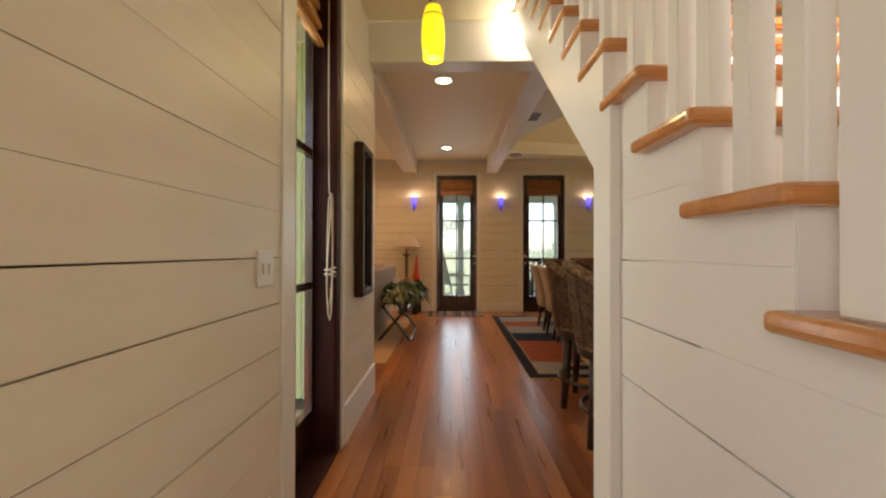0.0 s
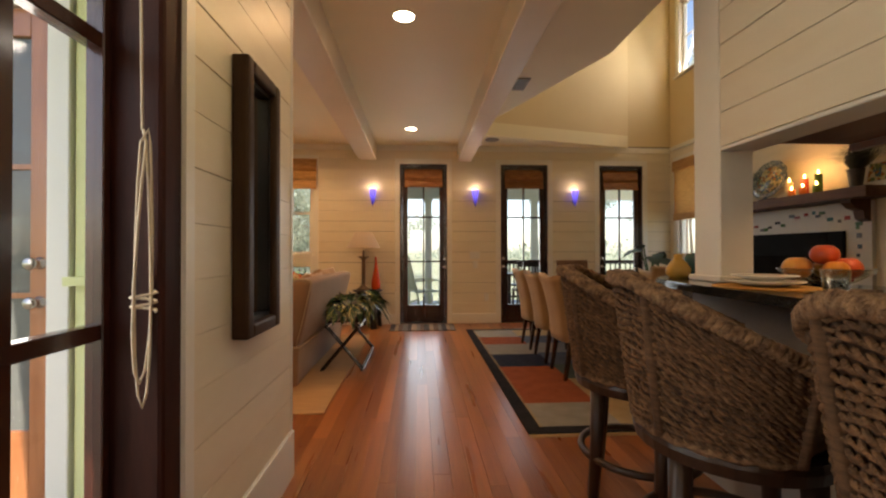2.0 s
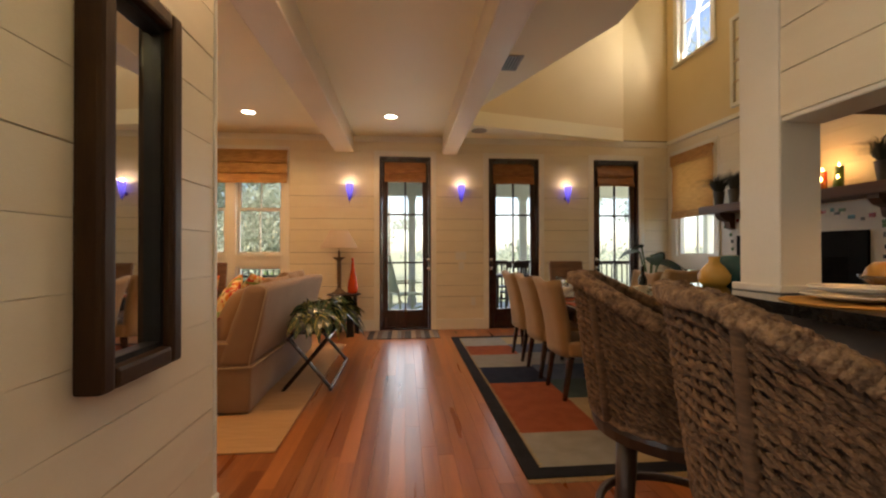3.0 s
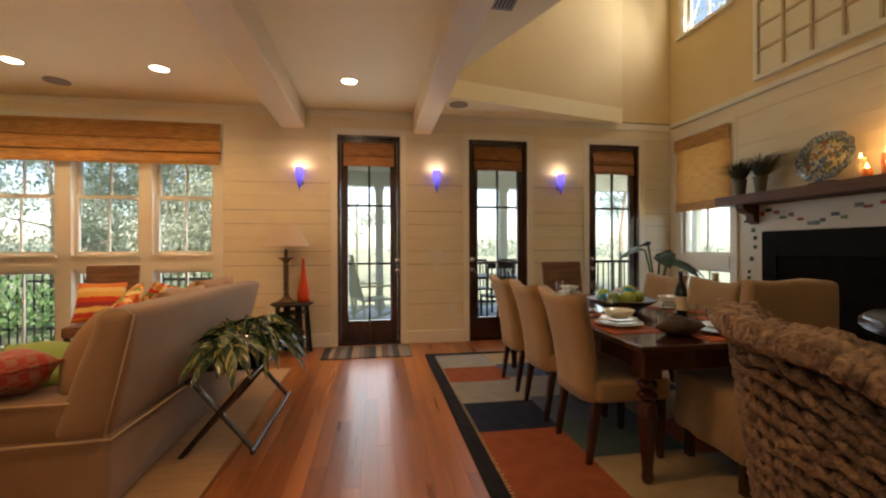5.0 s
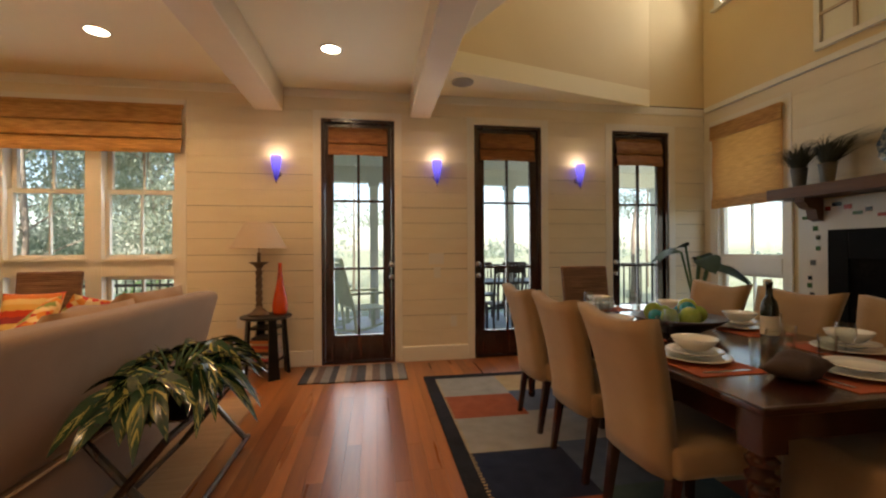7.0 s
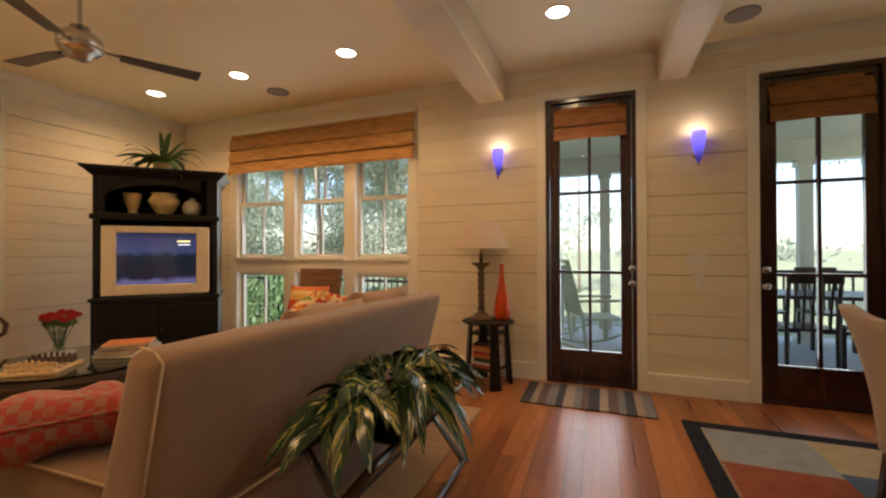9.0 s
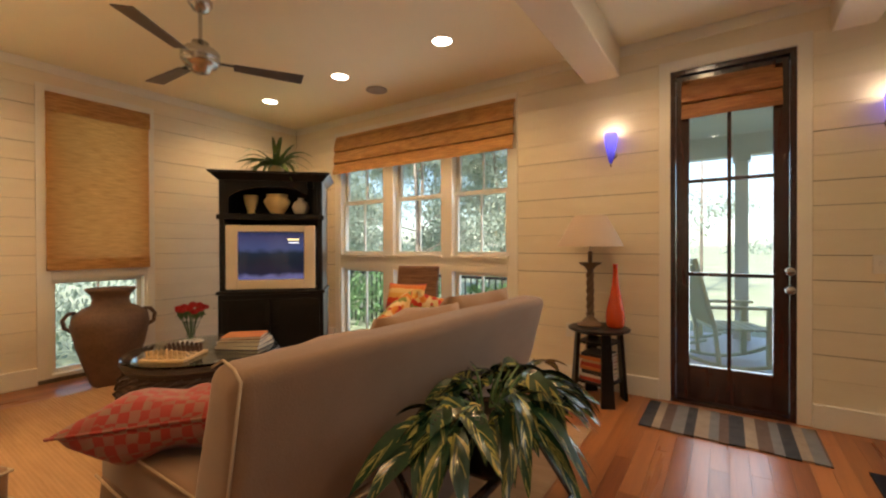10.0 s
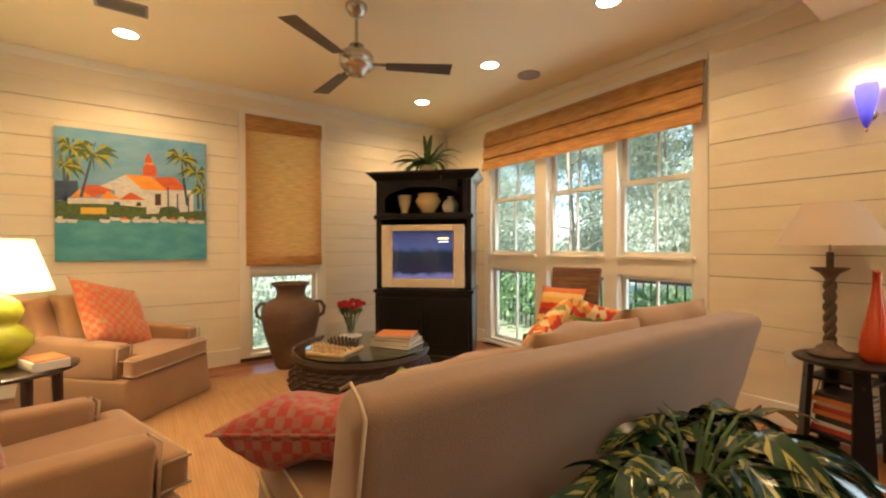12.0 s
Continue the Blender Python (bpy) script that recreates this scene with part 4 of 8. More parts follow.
def slat_chair(at, turn, material, label, group):
    root = thing("slat_chair", at, turn, label, "chair", group)
    part("seat", boxes((-0.22, -0.22, 0.43, 0.22, 0.2, 0.46), bevel=0.006), material, root)
    for x in (-0.2, 0.2):
        part("leg", boxes((x - 0.018, -0.2, 0, x + 0.018, -0.165, 0.43)), material, root)
        bm = bmesh.new()
        tube(bm, [(x, 0.2, 0), (x, 0.19, 0.45), (x, 0.27, 0.98)], 0.019, 6)
        part("back_leg", bm, material, root)
    part("top_rail", boxes((-0.22, 0.25, 0.9, 0.22, 0.28, 1.0), bevel=0.005), material, root)
    for i in range(5):
        x = -0.14 + i * 0.07
        bm = bmesh.new()
        tube(bm, [(x, 0.195, 0.46), (x, 0.262, 0.91)], 0.012, 5)
        part("slat", bm, material, root)
    return root


pt = thing("porch_table", (2.6, 10.0, -0.03), 0, "dark wooden dining table on the porch", "table")
part("tabletop", boxes((-0.8, -0.42, 0.70, 0.8, 0.42, 0.74), bevel=0.006), DARKWOOD, pt)
for sx in (-0.7, 0.7):
    for sy in (-0.34, 0.34):
        part("leg", boxes((sx - 0.03, sy - 0.03, 0, sx + 0.03, sy + 0.03, 0.70)), DARKWOOD, pt)
for x, y, t in ((2.15, 9.35, 180), (2.75, 9.35, 180), (2.2, 10.65, 0), (2.85, 10.65, 0), (3.65, 10.0, 270)):
    slat_chair((x, y, -0.03), t, DARKWOOD, "dark slatted chair at the porch table", "porch dining chairs")

# ---------- kitchen bar under the stairs ----------
kitchen_hdr = setting("header_bar", boxes((1.562, 1.507, 1.66, 1.72, 3.265, TOP - 0.002)), GAP, "cream shiplap header above the bar", "wall")
clad(kitchen_hdr, "y", 1.562, -1, 1.507, 3.262, 1.662, TOP - 0.002, [], 11)
strip("trim_bar_header", [(1.546, 1.507, 1.640, 1.72, 3.262, 1.659)], "cream board under the bar header", "trim")
SOFFITWOOD = surf("red_brown_panelling", (0.10, 0.035, 0.015), (0.2, 0.08, 0.035), 0.35, scale=4, fine=45, bump=0.05, stretch=(5, 0.6, 1))
setting("soffit_kitchen", boxes((1.721, 1.507, 1.68, 2.25, 3.26, 1.72), (2.21, 1.507, 1.645, 2.25, 3.26, 1.679)), SOFFITWOOD, "red-brown wood panel above the bar", "ceiling")
setting("wall_kitchen_upper", boxes((1.721, 1.507, 1.721, 2.25, 3.26, TOP - 0.002)), PAINT, "cream bulkhead over the bar", "wall")
solo("bar_column", boxes((1.546, 3.266, 1.0, 1.717, 3.457, TOP - 0.001), bevel=0.004), TRIM, "square cream column standing on the bar", "column")
solo("column_base", boxes((1.525, 3.245, 1.001, 1.738, 3.478, 1.03), bevel=0.004), TRIM, "thin cream plinth of the column", "column base")
GRANITE = surf("black_granite", (0.006, 0.006, 0.007), (0.03, 0.028, 0.026), 0.08, scale=40, fine=160, bump=0)
BARFRONT = surf("grey_beadboard", (0.34, 0.32, 0.29), (0.42, 0.40, 0.36), 0.45, scale=4, fine=70, bump=0.06)
bar = thing("breakfast_bar", (0, 0, 0), 0, "breakfast bar with a black stone top and grey front", "bar")
edge = [(1.27, 1.508), (1.29, 2.6), (1.31, 3.05), (1.36, 3.42), (1.45, 3.66), (1.56, 3.80), (1.70, 3.87), (1.84, 3.86), (1.97, 3.78), (2.03, 3.64), (2.05, 3.4), (2.05, 1.508)]
bm = bmesh.new()
prism(bm, edge, 0.962, 1.0)
bmesh.ops.bevel(bm, geom=[e for e in bm.edges if abs(e.verts[0].co.z - e.verts[1].co.z) < 1e-4], offset=0.008, segments=2, affect="EDGES")
part("countertop", bm, GRANITE, bar, "polished black stone top")
part("front_panel", boxes((1.53, 1.508, 0.1, 1.55, 3.45, 0.962)), BARFRONT, bar)
part("body", boxes((1.55, 1.508, 0.0, 1.9, 3.45, 0.962)), BARFRONT, bar)
part("end_panel", boxes((1.58, 3.451, 0.0, 1.9, 3.62, 0.962), bevel=0.006), MAHOG, bar, "dark wood end panel")
# recessed lamps
def can(x, y, z=TOP, r=0.075):
    root = thing("recessed_lamp", (x, y, z), 0, "round recessed ceiling lamp, lit", "ceiling lamp", "recessed ceiling lamps")
    bm = bmesh.new()
    lathe(bm, [(r + 0.018, 0.0), (r + 0.018, -0.006), (r + 0.002, -0.008), (r, -0.002), (r, 0.0)], 28, close=False)
    part("trim_ring", bm, TRIM, root, "", True)
    bm = bmesh.new()
    lathe(bm, [(0.001, -0.0035), (r, -0.004), (r, -0.001), (0.001, -0.001)], 24, close=False)
    d = part("lens", bm, CANGLOW, root, "glowing warm lens")
    return root


for cx, cy in CANS:
    can(cx, cy)
can(1.98, 2.62, 1.68, 0.06)
lamp("can_light", "SPOT", look((1.98, 2.62, 1.66), (1.98, 2.62, 0)), 5, WARM, radius=0.04, spot=radians(140))

# ceiling speakers and vents
GRILLE = surf("speaker_grille", (0.30, 0.27, 0.22), (0.36, 0.32, 0.27), 0.7, scale=60, fine=300, bump=0.3)
for x, y in ((-2.92, 7.57), (1.20, 7.64)):
    bm = bmesh.new()
    lathe(bm, [(0.11, TOP), (0.11, TOP - 0.008), (0.095, TOP - 0.012), (0.02, TOP - 0.010)], 28, (x, y))
    solo("ceiling_speaker", bm, GRILLE, "round ceiling loudspeaker with a grey grille", "loudspeaker", True, "ceiling loudspeakers")
for x, y in ((-3.72, 4.41), (1.1, 5.53)):
    v = thing("ceiling_vent", (x, y, TOP), 0, "small slatted metal vent in the ceiling", "vent", "ceiling vents")
    part("frame", boxes((-0.09, -0.15, -0.008, -0.07, 0.15, 0), (0.07, -0.15, -0.008, 0.09, 0.15, 0), (-0.07, -0.15, -0.008, 0.07, -0.13, 0), (-0.07, 0.13, -0.008, 0.07, 0.15, 0)), GRILLE, v)
    # black plate standing in for the shade of the duct behind the slats
    part("backing", boxes((-0.07, -0.13, -0.003, 0.07, 0.13, 0)), BLACKWOOD, v)
    for i in range(5):
        part("slat", boxes((-0.06 + i * 0.027, -0.13, -0.009, -0.05 + i * 0.027, 0.13, -0.003)), GRILLE, v)

# ---------- fireplace ----------
STONE = surf("black_slate", (0.004, 0.004, 0.004), (0.010, 0.009, 0.009), 0.7, spec=0.12, scale=5, fine=70, bump=0.08)
RECESS_DARK = surf("firebox_recess_dark", (0.004, 0.0035, 0.003), (0.012, 0.010, 0.008), 0.95, spec=0.1, scale=5, fine=40, bump=0.4)
MANTEL = surf("rough_mantel_timber", (0.075, 0.03, 0.014), (0.16, 0.07, 0.03), 0.5, scale=5, fine=40, bump=0.25, stretch=(6, 0.5, 6))
TILEWALL = surf("white_tile_bed", (0.66, 0.64, 0.58), (0.74, 0.72, 0.66), 0.5, scale=4, fine=60, bump=0.15)
fp = thing("fireplace", (0, 0, 0), 0, "fireplace with a black slate surround in a mosaic-set wall", "fireplace")
part("breast", boxes((EAST - 0.04, 4.9, 0, EAST + 0.012, 6.86, 1.62)), TILEWALL, fp)
for r in ((5.13, 0, 5.29, 1.35), (6.42, 0, 6.58, 1.35), (5.29, 1.10, 6.42, 1.35)):
    part("surround_slab", boxes((EAST - 0.075, r[0], r[1], EAST - 0.041, r[2], r[3]), bevel=0.003), STONE, fp)
# flat near-black panel; its colour stands in for the shade of the recess
part("firebox", boxes((EAST - 0.058, 5.29, 0.05, EAST - 0.041, 6.42, 1.10)), RECESS_DARK, fp)
part("hearth", boxes((EAST - 0.5, 4.9, 0, EAST - 0.076, 6.8, 0.05), bevel=0.005), STONE, fp)
rnd = random.Random(21)
cols = [surf("mosaic_%s" % n, a, b, 0.25, scale=8, bump=0.05) for n, a, b in (("teal", (0.02, 0.10, 0.11), (0.05, 0.2, 0.2)), ("red", (0.25, 0.02, 0.015), (0.4, 0.05, 0.03)), ("black", (0.01, 0.01, 0.012), (0.03, 0.03, 0.03)), ("green", (0.05, 0.12, 0.04), (0.1, 0.2, 0.08)), ("grey", (0.12, 0.12, 0.12), (0.2, 0.2, 0.2)))]
y, side_k = 4.98, 0
while y < 6.8:
    z = 1.47 + 0.055 * math.sin(y * 6.0) + rnd.uniform(-0.03, 0.03)
    part("mosaic_tile", boxes((EAST - 0.046, y, z, EAST - 0.039, y + rnd.uniform(0.035, 0.075), z + rnd.uniform(0.025, 0.04)), bevel=0.002), rnd.choice(cols), fp)
    y += rnd.uniform(0.05, 0.12)
for yy in (6.70, 5.02):
    z = 0.5
    while z < 1.4:
        s = rnd.uniform(0.03, 0.05)
        o = 0.04 * math.sin(z * 9)
        part("mosaic_tile", boxes((EAST - 0.046, yy + o, z, EAST - 0.039, yy + o + s, z + s), bevel=0.002), rnd.choice(cols), fp)
        z += rnd.uniform(0.07, 0.15)
mt = thing("mantel_shelf", (0, 0, 0), 0, "thick rough brown timber mantel shelf on brackets", "mantel shelf")
part("beam", boxes((EAST - 0.30, 4.72, 1.635, EAST + 0.01, 6.94, 1.735), bevel=0.008, seg=2), MANTEL, mt)
for yy in (6.68, 4.95):
    bm = bmesh.new()
    pr = [(0, 1.635), (-0.2, 1.635), (-0.2, 1.60), (-0.15, 1.55), (-0.08, 1.53), (-0.06, 1.45), (0, 1.43)]
    a = [bm.verts.new((EAST - 0.041 + x, yy - 0.045, z)) for x, z in pr]
    b = [bm.verts.new((EAST - 0.041 + x, yy + 0.045, z)) for x, z in pr]
    bm.faces.new(a), bm.faces.new(b[::-1])
    for i in range(len(pr)):
        j = (i + 1) % len(pr)
        bm.faces.new((a[i], b[i], b[j], a[j]))
    part("bracket", bm, MANTEL, mt)

# ---------- living room ----------
LINEN = surf("tan_slipcover_linen", (0.20, 0.115, 0.062), (0.285, 0.170, 0.098), 0.85, scale=3.5, fine=220, bump=0.22, sheen=0.25)
LINEN2 = surf("ochre_armchair_linen", (0.26, 0.138, 0.062), (0.36, 0.205, 0.10), 0.85, scale=3.5, fine=220, bump=0.22, sheen=0.25)
PIPING = surf("pale_piping", (0.44, 0.32, 0.20), (0.54, 0.41, 0.27), 0.8, fine=200, bump=0.1)
JUTE = weave("pale_woven_mat", (0.38, 0.21, 0.088), (0.49, 0.29, 0.132), 0.02, 0.9, 0.4, "Y")


def check_cloth(name, ground_c, spot, scale=34.0):
    """Cloth with rows of small light checks on a coloured ground."""
    m, t, p = nodes_of(name)
    n, l = t.nodes, t.links
    co = n.new("ShaderNodeTexCoord")
    ck = n.new("ShaderNodeTexChecker")
    ck.inputs["Scale"].default_value = scale
    ck.inputs["Color1"].default_value, ck.inputs["Color2"].default_value = rgb(ground_c), rgb(spot)
    ns = n.new("ShaderNodeTexNoise")
    ns.inputs["Scale"].default_value = 14
    ad = n.new("ShaderNodeMixRGB")
    ad.inputs[0].default_value = 0.03
    l.new(co.outputs["Object"], ad.inputs[1])
    l.new(ns.outputs["Color"], ad.inputs[2])
    l.new(ad.outputs[0], ck.inputs["Vector"])
    l.new(co.outputs["Object"], ns.inputs["Vector"])
    mx = n.new("ShaderNodeMix")
    mx.data_type = "RGBA"
    mx.inputs[7].default_value = rgb(ground_c)
    l.new(ck.outputs["Color"], mx.inputs[6])
    l.new(ns.outputs["Fac"], mx.inputs[0])
    l.new(mx.outputs[2], p.inputs["Base Color"])
    p.inputs["Roughness"].default_value = 0.9
    p.inputs["Sheen Weight"].default_value = 0.2
    return m


def blot_cloth(name, cols, scale):
    """Cloth with a bold scattered print."""
    m, t, p = nodes_of(name)
    n, l = t.nodes, t.links
    co = n.new("ShaderNodeTexCoord")
    vo = n.new("ShaderNodeTexVoronoi")
    vo.inputs["Scale"].default_value = scale
    l.new(co.outputs["Object"], vo.inputs["Vector"])
    sp = n.new("ShaderNodeSeparateColor")
    l.new(vo.outputs["Color"], sp.inputs[0])
    cr = n.new("ShaderNodeValToRGB")
    cr.color_ramp.interpolation = "CONSTANT"
    el = cr.color_ramp.elements
    while len(el) < len(cols):
        el.new(0.5)
    for i, c in enumerate(cols):
        el[i].position, el[i].color = i / len(cols), rgb(c)
    l.new(sp.outputs[0], cr.inputs[0])
    l.new(cr.outputs[0], p.inputs["Base Color"])
    p.inputs["Roughness"].default_value = 0.9
    return m


def stripe_cloth(name, cols, axis, period):
    m, t, p = nodes_of(name)
    n, l = t.nodes, t.links
    co = n.new("ShaderNodeTexCoord")
    sx = n.new("ShaderNodeSeparateXYZ")
    l.new(co.outputs["Object"], sx.inputs[0])
    ns = n.new("ShaderNodeTexNoise")
    ns.inputs["Scale"].default_value = 30
    l.new(co.outputs["Object"], ns.inputs["Vector"])
    a = n.new("ShaderNodeMath")
    a.operation = "MULTIPLY_ADD"
    l.new(ns.outputs["Fac"], a.inputs[0])
    a.inputs[1].default_value = 0.03
    l.new(sx.outputs["XYZ".index(axis)], a.inputs[2])
    b = n.new("ShaderNodeMath")
    b.operation = "DIVIDE"
    b.inputs[1].default_value = period
    l.new(a.outputs[0], b.inputs[0])
    c = n.new("ShaderNodeMath")
    c.operation = "FRACT"
    l.new(b.outputs[0], c.inputs[0])
    cr = n.new("ShaderNodeValToRGB")
    cr.color_ramp.interpolation = "CONSTANT"
    el = cr.color_ramp.elements
    while len(el) < len(cols):
        el.new(0.5)
    for i, col in enumerate(cols):
        el[i].position, el[i].color = i / len(cols), rgb(col)
    l.new(c.outputs[0], cr.inputs[0])
    l.new(cr.outputs[0], p.inputs["Base Color"])
    p.inputs["Roughness"].default_value = 0.9
    bp = n.new("ShaderNodeBump")
    bp.inputs["Strength"].default_value = 0.3
    ns2 = n.new("ShaderNodeTexNoise")
    ns2.inputs["Scale"].default_value = 250
    l.new(co.outputs["Object"], ns2.inputs["Vector"])
    l.new(ns2.outputs["Fac"], bp.inputs["Height"])
    l.new(bp.outputs[0], p.inputs["Normal"])
    return m


RED_CHECK = check_cloth("red_checked_cloth", (0.34, 0.035, 0.028), (0.24, 0.22, 0.15), 31)
CORAL_CHECK = check_cloth("coral_checked_cloth", (0.52, 0.10, 0.045), (0.36, 0.30, 0.13), 27)
FLORAL = blot_cloth("floral_cloth", [(0.75, 0.55, 0.25), (0.55, 0.05, 0.03), (0.8, 0.62, 0.33), (0.7, 0.25, 0.04), (0.25, 0.3, 0.08)], 26)
SERAPE = stripe_cloth("striped_cloth", [(0.62, 0.06, 0.02), (0.75, 0.42, 0.10), (0.78, 0.55, 0.22), (0.7, 0.2, 0.04), (0.55, 0.05, 0.03), (0.75, 0.5, 0.15), (0.35, 0.04, 0.05)], "Y", 0.36)
GREENCLOTH = surf("green_cloth", (0.20, 0.30, 0.08), (0.30, 0.40, 0.13), 0.9, fine=200, bump=0.15)


def hull(bm, lo, hi, r=0.0, seg=3):
    """A block between a lower and an upper quad, with rounded edges."""
    a = [bm.verts.new(p) for p in lo]
    b = [bm.verts.new(p) for p in hi]
    fs = [bm.faces.new(a[::-1]), bm.faces.new(b)]
    for i in range(4):
        j = (i + 1) % 4
        fs.append(bm.faces.new((a[i], a[j], b[j], b[i])))
    if r:
        bmesh.ops.bevel(bm, geom=list({e for f in fs for e in f.edges}), offset=r, segments=seg, profile=0.5, affect="EDGES", clamp_overlap=True)
    return bm


def rumple(bm, amount, scale, cuts=0, seed=0):
    """Slack cloth: pushes the surface in and out a little."""
    if cuts:
        bmesh.ops.subdivide_edges(bm, edges=[e for e in bm.edges if e.calc_length() > 0.12], cuts=cuts, use_grid_fill=True)
    for v in bm.verts:
        d = noise.noise_vector(v.co * scale + Vector((seed * 7.1, 0, 0)))
        v.co += d * amount
    return bm


def pillow(at, rot, w, h, t, material, label, seed=1, piping=None):
    root = thing("pillow", (0, 0, 0), 0, label, "pillow", "scatter pillows")
    root.matrix_world = pose(*at, *rot)
    bm = bmesh.new()
    puff(bm, w, h, t, 14, None, 0.42, seed)
    part("cover", bm, material, root, "", True)
    if piping:
        bm = bmesh.new()
        pts = []
        for s in range(4):
            for i in range(8):
                u = -1 + 2 * i / 8
                x, y = ((u, -1), (1, u), (-u, 1), (-1, -u))[s]
                f = 1 - 0.07 * (1 - min(abs(x), abs(y)) ** 2)
                pts.append((x * w / 2 * (f if abs(x) == 1 else 1), y * h / 2 * (f if abs(y) == 1 else 1), 0))
        tube(bm, pts, 0.006, 6, closed=True)
        part("piping", bm, piping, root, "", True)
    return root


# sofa: faces west, its back to the passage
sofa = thing("sofa", (-0.955, 5.885, 0), -90, "long tan slipcovered sofa with pale piping", "sofa")
bm = hull(bmesh.new(), [(-1.0, -0.92, 0.03), (1.0, -0.92, 0.03), (1.0, 0.0, 0.02), (-1.0, 0.0, 0.02)], [(-0.99, -0.9, 0.36), (0.99, -0.9, 0.36), (0.99, 0.02, 0.36), (-0.99, 0.02, 0.36)], 0.02)
rumple(bm, 0.008, 5, 3, 1)
part("skirt", bm, LINEN, sofa, "", True)
bm = hull(bmesh.new(), [(-0.985, -0.24, 0.34), (0.995, -0.24, 0.34), (1.0, 0.015, 0.34), (-0.99, 0.015, 0.34)], [(-1.0, -0.03, 0.905), (1.01, -0.03, 0.925), (1.025, 0.145, 0.92), (-1.015, 0.145, 0.90)], 0.05, 5)
rumple(bm, 0.014, 4.2, 4, 2)
part("backrest", bm, LINEN, sofa, "", True)
for s in (-1, 1):
    a, b = sorted((s * 0.985, s * 0.80))
    bm = hull(bmesh.new(), [(a, -0.91, 0.33), (b, -0.91, 0.33), (b, -0.05, 0.33), (a, -0.05, 0.33)], [(a, -0.91, 0.505), (b, -0.91, 0.505), (b, 0.02, 0.515), (a, 0.02, 0.515)], 0.025, 3)
    part("armrest", bm, LINEN, sofa, "", True)
for k in range(2):
    x = -0.395 + 0.79 * k
    bm = bmesh.new()
    rbox(bm, x - 0.39, -0.93, 0.36, x + 0.39, -0.24, 0.49, 0.045, 4)
    rumple(bm, 0.008, 4, 2, k)
    part("seat_cushion", bm, LINEN, sofa, "", True)
for k, (x, tip, hh) in enumerate(((-0.56, 10, 0.53), (0.0, 14, 0.51), (0.57, 12, 0.46))):
    bm = bmesh.new()
    puff(bm, 0.62, hh, 0.24, 12, pose(x, -0.185, 0.715 - 0.02 * k, 72 - tip * 0.4, 0, 3 * k - 3), 0.3, 4 + k)
    part("back_cushion", bm, LINEN2, sofa, "", True)
bm = bmesh.new()
tube(bm, [(1.0, 0.0, 0.36), (1.006, 0.06, 0.6), (1.01, 0.128, 0.895), (1.005, 0.09, 0.92), (0.985, 0.0, 0.925), (0.99, -0.045, 0.90)], 0.004, 6)
tube(bm, [(0.99, 0.0, 0.35), (0.989, 0.018, 0.51)], 0.0045, 6)
tube(bm, [(0.989, -0.915, 0.503), (0.989, 0.01, 0.513)], 0.0045, 6)
part("piping", bm, PIPING, sofa, "pale piping", True)
bm = bmesh.new()
tube(bm, [(-0.995, 0.024, 0.345), (0.0, 0.028, 0.34), (0.995, 0.024, 0.345)], 0.006, 6)
part("piping", bm, PIPING, sofa, "pale piping", True)
bm = bmesh.new()
tube(bm, [(0.996, 0.02, 0.345), (1.0, -0.45, 0.335), (0.996, -0.915, 0.345)], 0.006, 6)
part("piping", bm, PIPING, sofa, "pale piping", True)
pillow((-1.56, 5.04, 0.575), (-18, -5, 42), 0.54, 0.46, 0.23, RED_CHECK, "red checked pillow lying at the sofa's end", 3, RED_CHECK)
pillow((-1.56, 5.40, 0.565), (24, 4, 20), 0.40, 0.40, 0.12, GREENCLOTH, "soft green pillow on the sofa seat", 5)
pillow((-1.70, 6.36, 0.665), (58, 24, -80), 0.46, 0.46, 0.17, FLORAL, "floral print pillow on the sofa", 6)
pillow((-1.52, 6.60, 0.70), (56, -14, -112), 0.46, 0.46, 0.16, FLORAL, "floral print pillow against the sofa arm", 7)


